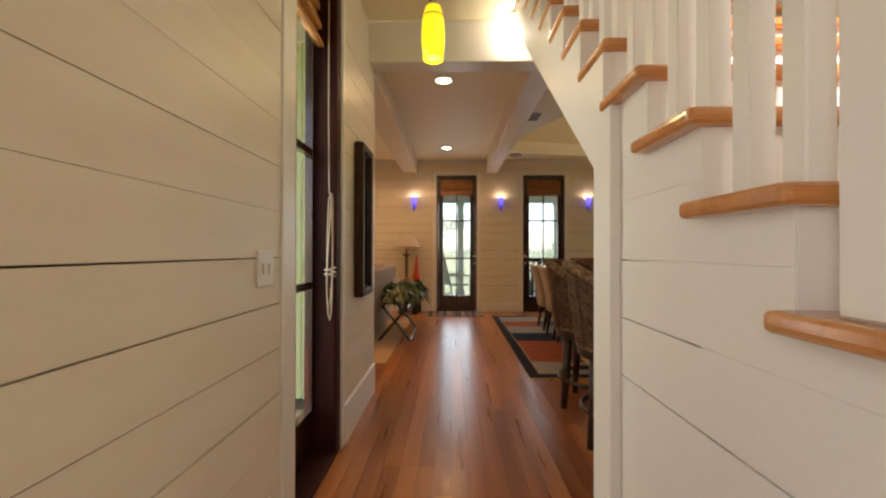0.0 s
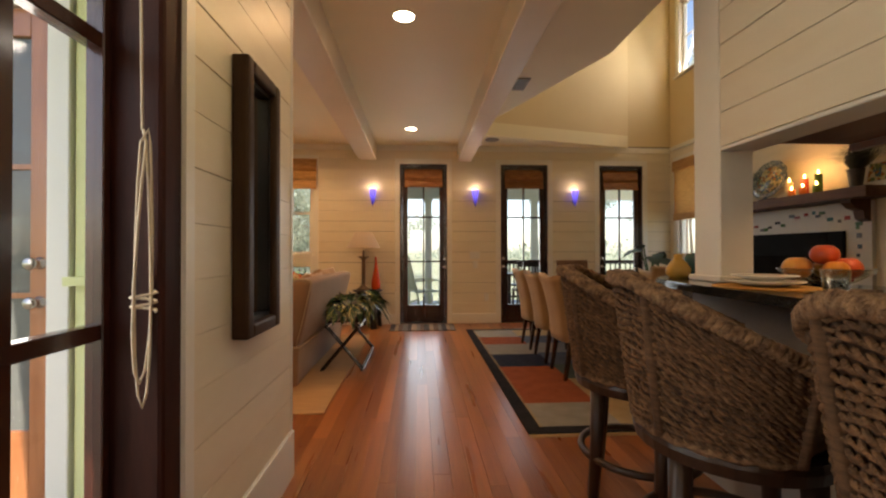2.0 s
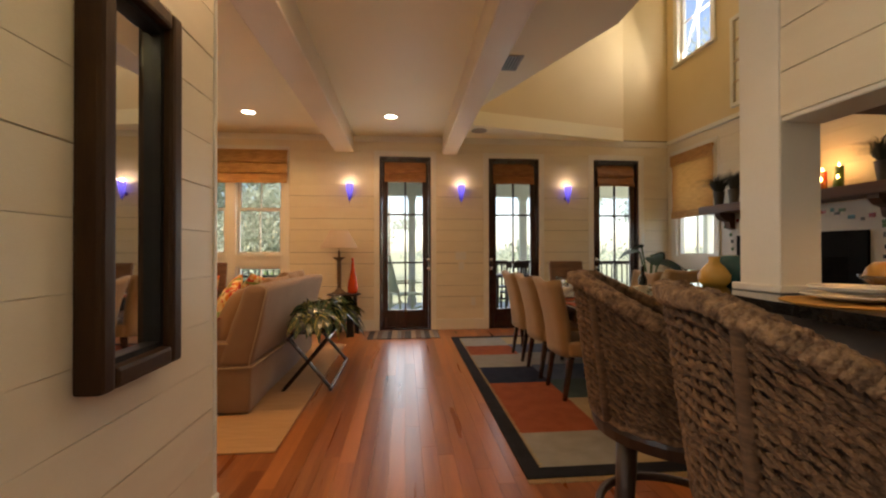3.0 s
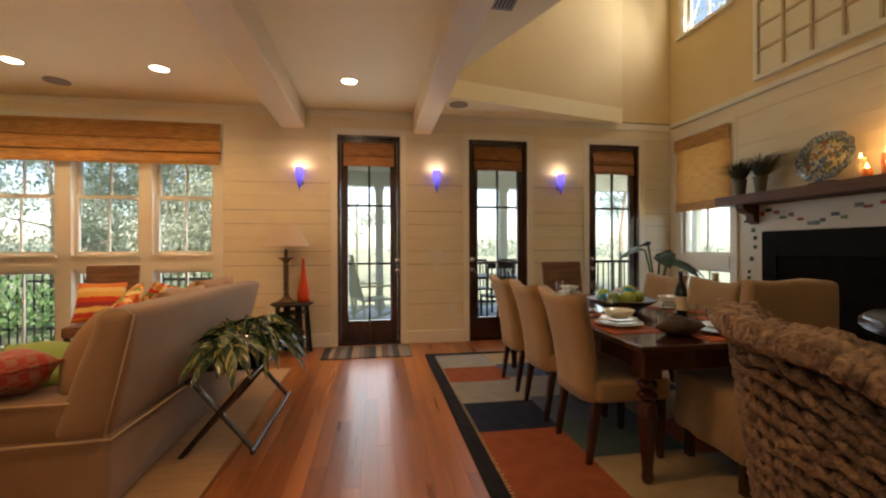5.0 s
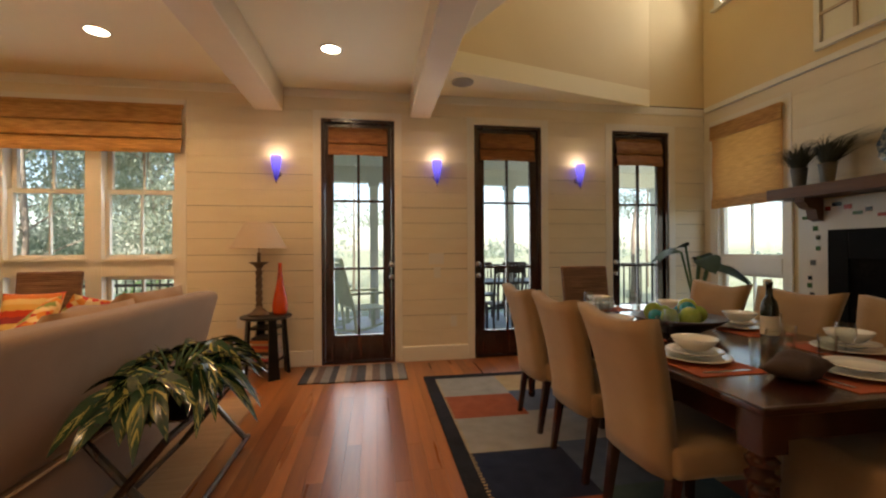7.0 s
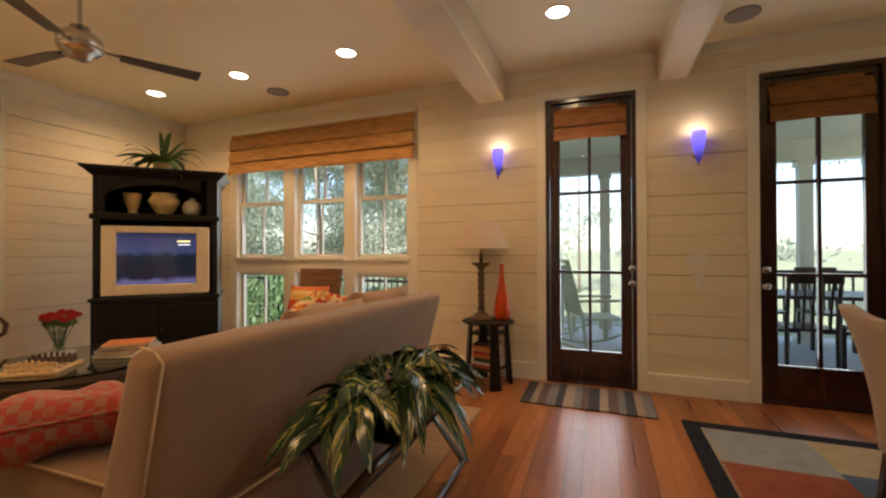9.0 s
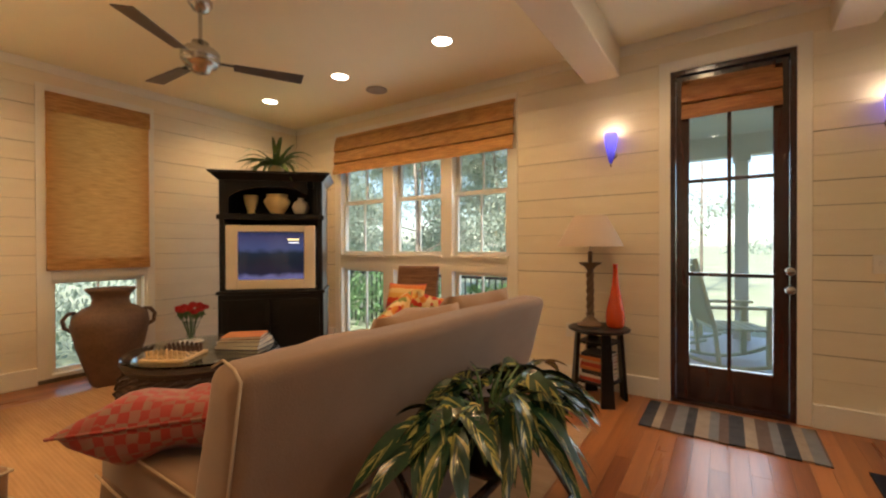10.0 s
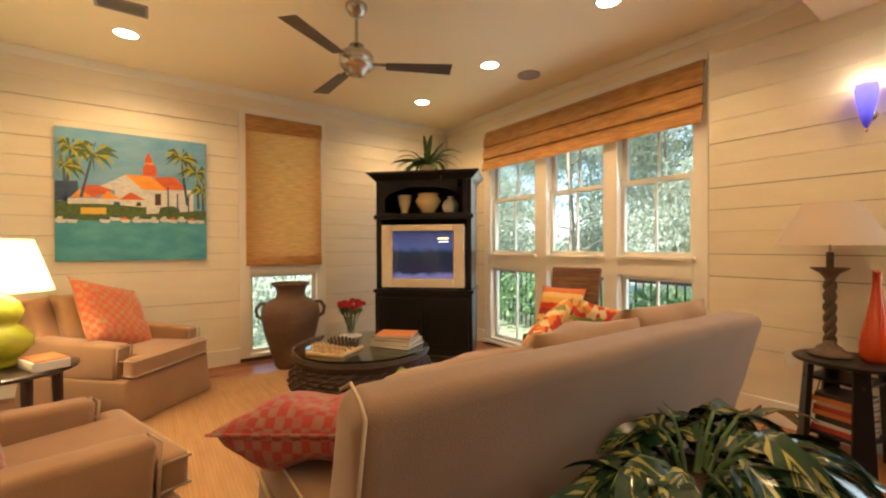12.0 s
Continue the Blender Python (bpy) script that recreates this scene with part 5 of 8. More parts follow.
def armchair(at, turn, label):
    root = thing("armchair", at, turn, label, "armchair", "ochre armchairs")
    root.matrix_world = pose(*at, 0, 0, turn) @ Matrix.Diagonal((0.9, 1, 1, 1))
    bm = hull(bmesh.new(), [(-0.46, -0.46, 0.02), (0.46, -0.46, 0.02), (0.46, 0.44, 0.02), (-0.46, 0.44, 0.02)], [(-0.43, -0.43, 0.33), (0.43, -0.43, 0.33), (0.43, 0.42, 0.33), (-0.43, 0.42, 0.33)], 0.02)
    rumple(bm, 0.008, 6, 3, 3)
    part("skirt", bm, LINEN2, root, "", True)
    for s in (-1, 1):
        a, b = sorted((s * 0.43, s * 0.29))
        bm = hull(bmesh.new(), [(a, -0.34, 0.32), (b, -0.34, 0.32), (b, 0.40, 0.32), (a, 0.40, 0.32)], [(a, -0.36, 0.555), (b, -0.36, 0.555), (b, 0.40, 0.60), (a, 0.40, 0.60)], 0.03, 4)
        rumple(bm, 0.005, 6, 1, s)
        part("armrest", bm, LINEN2, root, "", True)
        bm = bmesh.new()
        o = s * 0.428
        tube(bm, [(o, -0.352, 0.33), (o, -0.366, 0.54), (s * 0.3, -0.366, 0.545), (s * 0.295, -0.355, 0.42)], 0.006, 6)
        part("piping", bm, PIPING, root, "pale piping", True)
    bm = hull(bmesh.new(), [(-0.42, 0.22, 0.32), (0.42, 0.22, 0.32), (0.42, 0.42, 0.32), (-0.42, 0.42, 0.32)], [(-0.38, 0.36, 0.86), (0.38, 0.36, 0.86), (0.39, 0.50, 0.85), (-0.39, 0.50, 0.85)], 0.035, 4)
    rumple(bm, 0.008, 5, 2, 5)
    part("backrest", bm, LINEN2, root, "", True)
    bm = bmesh.new()
    rbox(bm, -0.285, -0.46, 0.33, 0.285, 0.26, 0.47, 0.04, 4)
    rbox(bm, -0.40, -0.47, 0.332, 0.40, -0.37, 0.468, 0.04, 4)
    rumple(bm, 0.007, 5, 1, 6)
    part("seat_cushion", bm, LINEN2, root, "", True)
    bm = bmesh.new()
    puff(bm, 0.58, 0.46, 0.18, 12, pose(0, 0.24, 0.66, 70, 0, 0), 0.3, 9)
    part("back_cushion", bm, LINEN2, root, "", True)
    for z in (0.35, 0.45):
        bm = bmesh.new()
        tube(bm, [(-0.40, -0.36, z), (-0.40, -0.468, z), (0.40, -0.468, z), (0.40, -0.36, z)], 0.006, 6)
        part("piping", bm, PIPING, root, "pale piping", True)
    return root


armchair((-4.16, 4.37, 0), 137, "ochre slipcovered armchair with a skirt, under the painting")
armchair((-2.10, 4.11, 0), 199, "ochre slipcovered armchair with a skirt, beside the lamp table")
pillow((-4.20, 4.33, 0.70), (58, 16, 139), 0.60, 0.56, 0.17, CORAL_CHECK, "coral checked pillow on the armchair", 8)
pillow((-2.06, 4.01, 0.70), (62, 0, 200), 0.50, 0.48, 0.15, RED_CHECK, "red dotted pillow on the armchair", 9)

# area mat under the seating
solo("jute_rug", boxes((-4.35, 4.32, 0.0, -0.60, 7.15, 0.010), bevel=0.003), JUTE, "pale woven mat under the seating", "rug")

# coffee table: woven drum with a glass top
RATTAN = weave("dark_woven_rattan", (0.02, 0.010, 0.007), (0.075, 0.038, 0.024), 0.03, 0.6, 0.9, "Z")
TABLEGLASS = glass("table_glass", (0.72, 0.82, 0.78))
ct = thing("coffee_table", (-3.15, 5.92, 0.026), 0, "round dark woven drum table with a glass top", "coffee table")
bm = bmesh.new()
prof = [(0.38, 0.0), (0.50, 0.03), (0.59, 0.12), (0.62, 0.20), (0.60, 0.27), (0.56, 0.33), (0.585, 0.36), (0.60, 0.385), (0.57, 0.405), (0.37, 0.41)]
lathe(bm, [(r * 0.88, z) for r, z in prof], 44)
part("drum", bm, RATTAN, ct, "", True)
for k in range(30):
    a = 2 * math.pi * k / 30
    bm = bmesh.new()
    tube(bm, [((r * 0.88 + 0.004) * math.cos(a + 0.25 * i), (r * 0.88 + 0.004) * math.sin(a + 0.25 * i), z) for i, (r, z) in enumerate(((0.592, 0.12), (0.622, 0.20), (0.602, 0.27), (0.562, 0.33)))], 0.011, 5)
    part("braid", bm, RATTAN, ct, "", True)
bm = bmesh.new()
lathe(bm, [(0.515, 0.411), (0.525, 0.418), (0.525, 0.422), (0.515, 0.428)], 48)
part("glass_top", bm, TABLEGLASS, ct, "clear glass top")
CT = 0.4545
PAPER = surf("book_pages", (0.62, 0.56, 0.44), (0.72, 0.66, 0.54), 0.8, scale=20, fine=150, bump=0.2)


def cover(name, c):
    return surf(name, tuple(v * 0.8 for v in c), c, 0.4, scale=8, fine=60, bump=0.04)


COVERS = [cover("cover_%s" % n, c) for n, c in (("red", (0.45, 0.06, 0.04)), ("black", (0.03, 0.03, 0.035)), ("tan", (0.5, 0.36, 0.2)), ("blue", (0.10, 0.16, 0.25)), ("white", (0.68, 0.66, 0.6)), ("orange", (0.6, 0.2, 0.06)), ("brown", (0.18, 0.08, 0.05)))]


def book(at, turn, w, d, h, material, label, group):
    root = thing("book", at, turn, label, "book", group)
    part("page_block", boxes((-w / 2 + 0.004, -d / 2 + 0.004, 0.003, w / 2 - 0.004, d / 2 - 0.006, h - 0.003)), PAPER, root)
    part("cover", boxes((-w / 2, -d / 2, 0, w / 2, d / 2, 0.003), (-w / 2, -d / 2, h - 0.003, w / 2, d / 2, h), (-w / 2, d / 2 - 0.006, 0.003, w / 2, d / 2, h - 0.003)), material, root)
    return root


for k, (h, m, n) in enumerate(((0.03, 1, "black"), (0.028, 4, "white"), (0.022, 1, "dark"), (0.02, 5, "orange-covered"))):
    z = CT + sum((0.03, 0.028, 0.022, 0.02)[:k])
    book((-2.95 + 0.01 * k, 6.12 - 0.006 * k, z), 30 + 5 * k, 0.34 - 0.02 * k, 0.26 - 0.012 * k, h, COVERS[m], "large %s book stacked on the coffee table" % n, "coffee table books")
# chess board
CHESS_L = surf("boxwood", (0.62, 0.42, 0.2), (0.74, 0.55, 0.3), 0.4, scale=10, bump=0.05)
CHESS_D = surf("dark_chess_wood", (0.05, 0.025, 0.015), (0.1, 0.05, 0.03), 0.4, scale=10, bump=0.05)
cb = thing("chess_board", (-3.04, 5.66, CT), 35, "small wooden chess board on the coffee table", "chess board")
part("board", boxes((-0.15, -0.15, 0, 0.15, 0.15, 0.022), bevel=0.004), CHESS_L, cb)
for i in range(8):
    for j in range(8):
        if (i + j) % 2:
            part("square", boxes((-0.132 + i * 0.033, -0.132 + j * 0.033, 0.022, -0.1006 + i * 0.033, -0.1006 + j * 0.033, 0.0235)), CHESS_D, cb)
for side, mm, n in ((-1, CHESS_L, "pale"), (1, CHESS_D, "dark")):
    for i in range(8):
        for row in (0, 1):
            hgt = 0.04 if row else 0.05 + 0.018 * (1 - abs(i - 3.5) / 3.5)
            bm = bmesh.new()
            lathe(bm, [(0.013, 0), (0.014, 0.006), (0.007, 0.012), (0.006, hgt * 0.65), (0.010, hgt * 0.72), (0.010, hgt * 0.86), (0.004, hgt)], 10)
            o = link("chess_piece", bm, mm, True)
            o.matrix_world = pose(-3.04, 5.66, CT + 0.0236, 0, 0, 35) @ pose(-0.1155 + i * 0.033, side * (0.1155 - row * 0.033), 0)
            tagged(o, "%s turned wooden chess piece" % n, "chess piece", "chess pieces")
# roses
CLEAR = pane("clear_glass", (0.95, 0.97, 0.96), 2.0)
vz = thing("rose_vase", (-3.45, 5.95, CT), 0, "glass vase with red roses on the coffee table", "vase with flowers")
bm = bmesh.new()
lathe(bm, [(0.035, 0.0), (0.038, 0.01), (0.03, 0.09), (0.042, 0.17), (0.039, 0.17), (0.027, 0.09), (0.03, 0.02)], 20)
part("vase", bm, CLEAR, vz, "", True)
part("saucer", lathe(bmesh.new(), [(0.09, -0.0), (0.095, 0.008), (0.04, 0.006)], 24), COVERS[4], vz)
ROSE = surf("rose_petals", (0.35, 0.01, 0.012), (0.62, 0.04, 0.03), 0.6, scale=20, bump=0.1)
STEM = surf("stem_green", (0.05, 0.10, 0.03), (0.10, 0.18, 0.05), 0.6, scale=10, bump=0.05)
rnd = random.Random(14)
for k in range(15):
    a = k * 2.4
    r = 0.02 + 0.095 * math.sqrt(k / 15)
    top = Vector((r * math.cos(a), r * math.sin(a), 0.31 - r * 0.5 + rnd.uniform(-0.015, 0.015)))
    bm = bmesh.new()
    tube(bm, [(0.01 * math.cos(a), 0.01 * math.sin(a), 0.03), (top * 0.6), top], 0.003, 5)
    part("stem", bm, STEM, vz)
    bm = bmesh.new()
    for q in range(9):
        b = q * 2.4
        rr = 0.006 + 0.0022 * q
        c = top + Vector((rr * math.cos(b), rr * math.sin(b), 0.012 - q * 0.0012))
        tt = Euler((0.3 + 0.06 * q, 0, b + 1.57)).to_matrix()
        bm.faces.new([bm.verts.new(c + tt @ Vector(v)) for v in ((-0.017, 0, -0.014), (0.017, 0, -0.014), (0.02, 0.004, 0.008), (0, 0.008, 0.017), (-0.02, 0.004, 0.008))])
    part("rose", bm, ROSE, vz, "red rose")
for k in range(8):
    a = k * 0.8
    bm = bmesh.new()
    leaf_cloud(bm, rnd, (0.06 * math.cos(a), 0.06 * math.sin(a), 0.23), (0.045, 0.045, 0.04), 14, 0.026)
    part("leaf_cluster", bm, STEM, vz)

# ---------- armoire with the television ----------
arm = thing("armoire", (-3.70, 6.84, 0), 45, "tall black corner armoire with an arched top shelf", "armoire")
D = 0.58
for x in (-0.50, 0.42):
    for y in (0.01, D - 0.09):
        bm = hull(bmesh.new(), [(x + 0.02, y + 0.02, 0), (x + 0.06, y + 0.02, 0), (x + 0.06, y + 0.06, 0), (x + 0.02, y + 0.06, 0)], [(x, y, 0.10), (x + 0.08, y, 0.10), (x + 0.08, y + 0.08, 0.10), (x, y + 0.08, 0.10)], 0.004, 1)
        part("foot", bm, BLACKWOOD, arm)
part("base_cabinet", boxes((-0.51, 0.0, 0.10, 0.51, D, 0.74), bevel=0.006), BLACKWOOD, arm)
for s in (-1, 1):
    a, b = sorted((s * 0.012, s * 0.47))
    d = part("cabinet_door", boxes((a, -0.016, 0.16, b, -0.001, 0.69), bevel=0.004), BLACKWOOD, arm)
    part("door_panel", boxes((a + 0.06, -0.021, 0.22, b - 0.06, -0.0165, 0.63), bevel=0.003), BLACKWOOD, d)
    bm = lathe(bmesh.new(), [(0.008, 0), (0.006, 0.012), (0.012, 0.02), (0.008, 0.028)], 10)
    bmesh.ops.transform(bm, matrix=pose(s * 0.04, -0.016, 0.45, 90, 0, 0), verts=bm.verts)
    part("door_knob", bm, CHROME, d)
part("waist_moulding", boxes((-0.525, -0.02, 0.74, 0.525, D, 0.775), bevel=0.008, seg=2), BLACKWOOD, arm)
for a, b in ((-0.50, -0.45), (0.45, 0.50)):
    part("side_panel", boxes((a, 0.02, 0.775, b, D, 1.90), bevel=0.003), BLACKWOOD, arm)
part("back_panel", boxes((-0.45, D - 0.02, 0.775, 0.45, D, 1.90)), BLACKWOOD, arm)
part("shelf", boxes((-0.45, 0.03, 1.535, 0.45, D - 0.021, 1.565)), BLACKWOOD, arm)
part("shelf_moulding", boxes((-0.52, -0.005, 1.50, 0.52, 0.0195, 1.55), bevel=0.006), BLACKWOOD, arm)
bm = bmesh.new()
arch = [(-0.45, 1.90), (-0.45, 1.66)] + [(-0.41 + 0.0, 1.70)] + [(-0.41 + 0.82 * i / 14, 1.72 + 0.12 * math.sin(math.pi * i / 14) ** 0.6) for i in range(15)] + [(0.41, 1.70), (0.45, 1.66), (0.45, 1.90)]
for i in range(2, 16):
    (x0, z0), (x1, z1) = arch[i], arch[i + 1]
    if x1 - x0 > 1e-4:
        a = [bm.verts.new(p) for p in ((x0, 0.021, z0), (x1, 0.021, z1), (x1, 0.021, 1.90), (x0, 0.021, 1.90))]
        b = [bm.verts.new(p) for p in ((x0, 0.045, z0), (x1, 0.045, z1), (x1, 0.045, 1.90), (x0, 0.045, 1.90))]
        bm.faces.new(a), bm.faces.new(b[::-1]), bm.faces.new((a[0], b[0], b[1], a[1]))
box(bm, -0.449, 0.021, 1.565, -0.41, 0.045, 1.90)
box(bm, 0.41, 0.021, 1.565, 0.449, 0.045, 1.90)
bmesh.ops.remove_doubles(bm, verts=bm.verts, dist=1e-4)
part("arched_rail", bm, BLACKWOOD, arm)
bm = hull(bmesh.new(), [(-0.505, 0.01, 1.90), (0.505, 0.01, 1.90), (0.505, D, 1.90), (-0.505, D, 1.90)], [(-0.57, -0.055, 1.965), (0.57, -0.055, 1.965), (0.57, D, 1.965), (-0.57, D, 1.965)])
box(bm, -0.58, -0.065, 1.966, 0.58, D, 1.985)
part("crown", bm, BLACKWOOD, arm)

SILVER = surf("silver_plastic", (0.62, 0.56, 0.44), (0.70, 0.64, 0.52), 0.4, metal=0.1, scale=5, fine=90, bump=0.02)
TVDARK = surf("tv_tube_glass", (0.012, 0.014, 0.02), (0.02, 0.022, 0.03), 0.06, bump=0)
tv = thing("television", (-3.70, 6.84, 0.776), 45, "silver tube television in the armoire, switched on", "television")
part("shell", boxes((-0.40, 0.03, 0.02, 0.40, 0.50, 0.66), bevel=0.02, seg=2), COVERS[1], tv)
bm = boxes((-0.43, -0.02, 0.02, -0.32, 0.029, 0.665), (0.32, -0.02, 0.02, 0.43, 0.029, 0.665), (-0.32, -0.02, 0.60, 0.32, 0.029, 0.665), (-0.32, -0.02, 0.02, 0.32, 0.029, 0.115), bevel=0.006)
part("bezel", bm, SILVER, tv)
part("stand", boxes((-0.36, -0.01, 0.0, 0.36, 0.45, 0.0199)), COVERS[1], tv)
bm = bmesh.new()
n = 10
g = [[bm.verts.new((-0.325 + 0.65 * i / n, 0.006 - 0.016 * (1 - (2 * i / n - 1) ** 2) * (1 - (2 * j / n - 1) ** 2) ** 0.5, 0.11 + 0.495 * j / n)) for j in range(n + 1)] for i in range(n + 1)]
for i in range(n):
    for j in range(n):
        bm.faces.new((g[i][j], g[i + 1][j], g[i + 1][j + 1], g[i][j + 1]))


def tv_picture():
    """A dim blue evening scene in soft bands, given off by the tube."""
    m, t, p = nodes_of("lit_tv_picture")
    nn, l = t.nodes, t.links
    co = nn.new("ShaderNodeTexCoord")
    sx = nn.new("ShaderNodeSeparateXYZ")
    l.new(co.outputs["Object"], sx.inputs[0])
    ns = nn.new("ShaderNodeTexNoise")
    ns.inputs["Scale"].default_value = 9
    l.new(co.outputs["Object"], ns.inputs["Vector"])
    a = nn.new("ShaderNodeMath")
    a.operation = "MULTIPLY_ADD"
    l.new(ns.outputs["Fac"], a.inputs[0])
    a.inputs[1].default_value = 0.10
    l.new(sx.outputs["Z"], a.inputs[2])
    mr = nn.new("ShaderNodeMapRange")
    mr.inputs["From Min"].default_value, mr.inputs["From Max"].default_value = 0.14, 0.66
    l.new(a.outputs[0], mr.inputs["Value"])
    cr = nn.new("ShaderNodeValToRGB")
    el = cr.color_ramp.elements
    stops = [(0.0, (0.20, 0.14, 0.42)), (0.09, (0.32, 0.30, 0.62)), (0.16, (0.03, 0.03, 0.07)), (0.4, (0.02, 0.03, 0.05)), (0.56, (0.02, 0.04, 0.07)), (0.66, (0.12, 0.15, 0.36)), (0.88, (0.10, 0.10, 0.26)), (1.0, (0.02, 0.04, 0.1))]
    while len(el) < len(stops):
        el.new(0.5)
    for e, (q, c) in zip(el, stops):
        e.position, e.color = q, rgb(c)
    l.new(mr.outputs[0], cr.inputs[0])
    l.new(cr.outputs[0], p.inputs["Emission Color"])
    p.inputs["Emission Strength"].default_value = 0.18
    p.inputs["Base Color"].default_value = (0.01, 0.012, 0.02, 1)
    p.inputs["Roughness"].default_value = 0.06
    return m


sc = part("screen", bm, tv_picture(), tv, "glowing blue screen", True)
TXT = glow("screen_caption", (1.0, 0.8, 0.25), 0.7)
part("caption_bar", boxes((0.16, -0.0115, 0.515, 0.27, -0.0105, 0.53)), TXT, sc)
part("caption_bar", boxes((0.17, -0.0125, 0.485, 0.27, -0.0115, 0.495)), glow("screen_caption_white", (0.8, 0.85, 1.0), 0.6), sc)
# pots on the armoire shelf
CREAMPOT = surf("cream_glazed_clay", (0.66, 0.50, 0.22), (0.76, 0.60, 0.30), 0.35, scale=8, bump=0.05)
GREYPOT = surf("grey_glazed_clay", (0.55, 0.53, 0.50), (0.68, 0.66, 0.62), 0.35, scale=8, bump=0.05)
ARM = pose(-3.70, 6.84, 0, 0, 0, 45)


def turned(name, m, profile, material, label, category, n=24, group="", scale=1.0):
    bm = lathe(bmesh.new(), [(r * scale, z * scale) for r, z in profile], n)
    o = solo(name, bm, material, label, category, True, group)
    o.matrix_world = m
    return o


turned("goblet_pot", ARM @ pose(-0.24, 0.2, 1.565), [(0.035, 0), (0.04, 0.01), (0.03, 0.03), (0.055, 0.10), (0.068, 0.18), (0.062, 0.18), (0.045, 0.10)], CREAMPOT, "small cream clay cup on the armoire shelf", "pot", scale=1.12)
turned("bowl_pot", ARM @ pose(0.02, 0.2, 1.565), [(0.05, 0), (0.055, 0.012), (0.09, 0.06), (0.12, 0.12), (0.10, 0.15), (0.085, 0.17), (0.10, 0.185), (0.09, 0.185), (0.07, 0.16)], CREAMPOT, "cream glazed lidded bowl on the armoire shelf", "pot", scale=1.15)
turned("round_pot", ARM @ pose(0.26, 0.2, 1.565), [(0.04, 0), (0.065, 0.03), (0.075, 0.07), (0.055, 0.115), (0.025, 0.13), (0.03, 0.15), (0.02, 0.15)], GREYPOT, "small round grey jar on the armoire shelf", "pot", scale=1.2)
FERN = surf("fern_green", (0.06, 0.12, 0.03), (0.20, 0.30, 0.09), 0.5, scale=8, bump=0.05, island=True, rand=0.6)


def blade(bm, base, az, length, width, rise, droop, seg=7, twist=0.0):
    """A strap leaf that rises and then bends over."""
    d = Vector((math.cos(az), math.sin(az), 0))
    s = Vector((-math.sin(az), math.cos(az), 0))
    prev = None
    for i in range(seg + 1):
        u = i / seg
        p = Vector(base) + d * length * u + Vector((0, 0, length * (rise * u - droop * u * u)))
        w = width * (math.sin(math.pi * min(1, u * 0.9 + 0.1)) ** 0.8) * 0.5 + 0.0008
        side = s * w + Vector((0, 0, twist * w))
        cur = (bm.verts.new(p - side), bm.verts.new(p + Vector((0, 0, -w * 0.25))), bm.verts.new(p + side))
        if prev:
            bm.faces.new((prev[0], prev[1], cur[1], cur[0]))
            bm.faces.new((prev[1], prev[2], cur[2], cur[1]))
        prev = cur


fp2 = thing("potted_fern", (0, 0, 0), 0, "bushy green potted plant on the armoire", "potted plant")
fp2.matrix_world = ARM @ pose(0.0, 0.25, 1.985)
part("pot", lathe(bmesh.new(), [(0.07, 0), (0.09, 0.1), (0.095, 0.1), (0.08, 0.09)], 20), CREAMPOT, fp2)
rnd = random.Random(31)
for k in range(46):
    bm = bmesh.new()
    blade(bm, (0, 0, 0.08), k * 2.4 + rnd.uniform(-0.2, 0.2), rnd.uniform(0.22, 0.46), rnd.uniform(0.03, 0.055), rnd.uniform(0.6, 1.5), rnd.uniform(0.6, 1.4), 7, rnd.uniform(-0.5, 0.5))
    part("leaf", bm, FERN, fp2, "", True)

# clay urn by the window
CLAY = surf("brown_clay", (0.07, 0.036, 0.022), (0.17, 0.095, 0.058), 0.6, scale=5, fine=40, bump=0.25)
urn = thing("urn", (-4.45, 5.73, 0), 0, "large brown clay urn with two small handles", "urn")
bm = lathe(bmesh.new(), [(0.13, 0), (0.15, 0.02), (0.19, 0.15), (0.25, 0.36), (0.285, 0.54), (0.27, 0.63), (0.20, 0.685), (0.145, 0.71), (0.135, 0.76), (0.15, 0.81), (0.185, 0.845), (0.18, 0.86), (0.14, 0.84), (0.12, 0.78)], 36)
part("body", bm, CLAY, urn, "", True)
for a in (0.1, 0.1 + math.pi):
    bm = bmesh.new()
    c, s = math.cos(a + 1.2), math.sin(a + 1.2)
    tube(bm, [(c * r, s * r, z) for r, z in ((0.265, 0.50), (0.315, 0.53), (0.325, 0.60), (0.29, 0.65), (0.235, 0.655))], 0.017, 8)
    part("handle", bm, CLAY, urn, "", True)

# painting
pa = thing("painting", (WEST + 0.004, 4.467, 1.675), 90, "unframed canvas of a harbour town in teal and orange", "painting")
CANVAS = surf("canvas_edge", (0.10, 0.25, 0.28), (0.16, 0.33, 0.36), 0.7, bump=0.1)


def oil(name, a, b, sc=14):
    return surf(name, a, b, 0.45, scale=sc, fine=70, bump=0.5, stretch=(1, 1, 2.2))


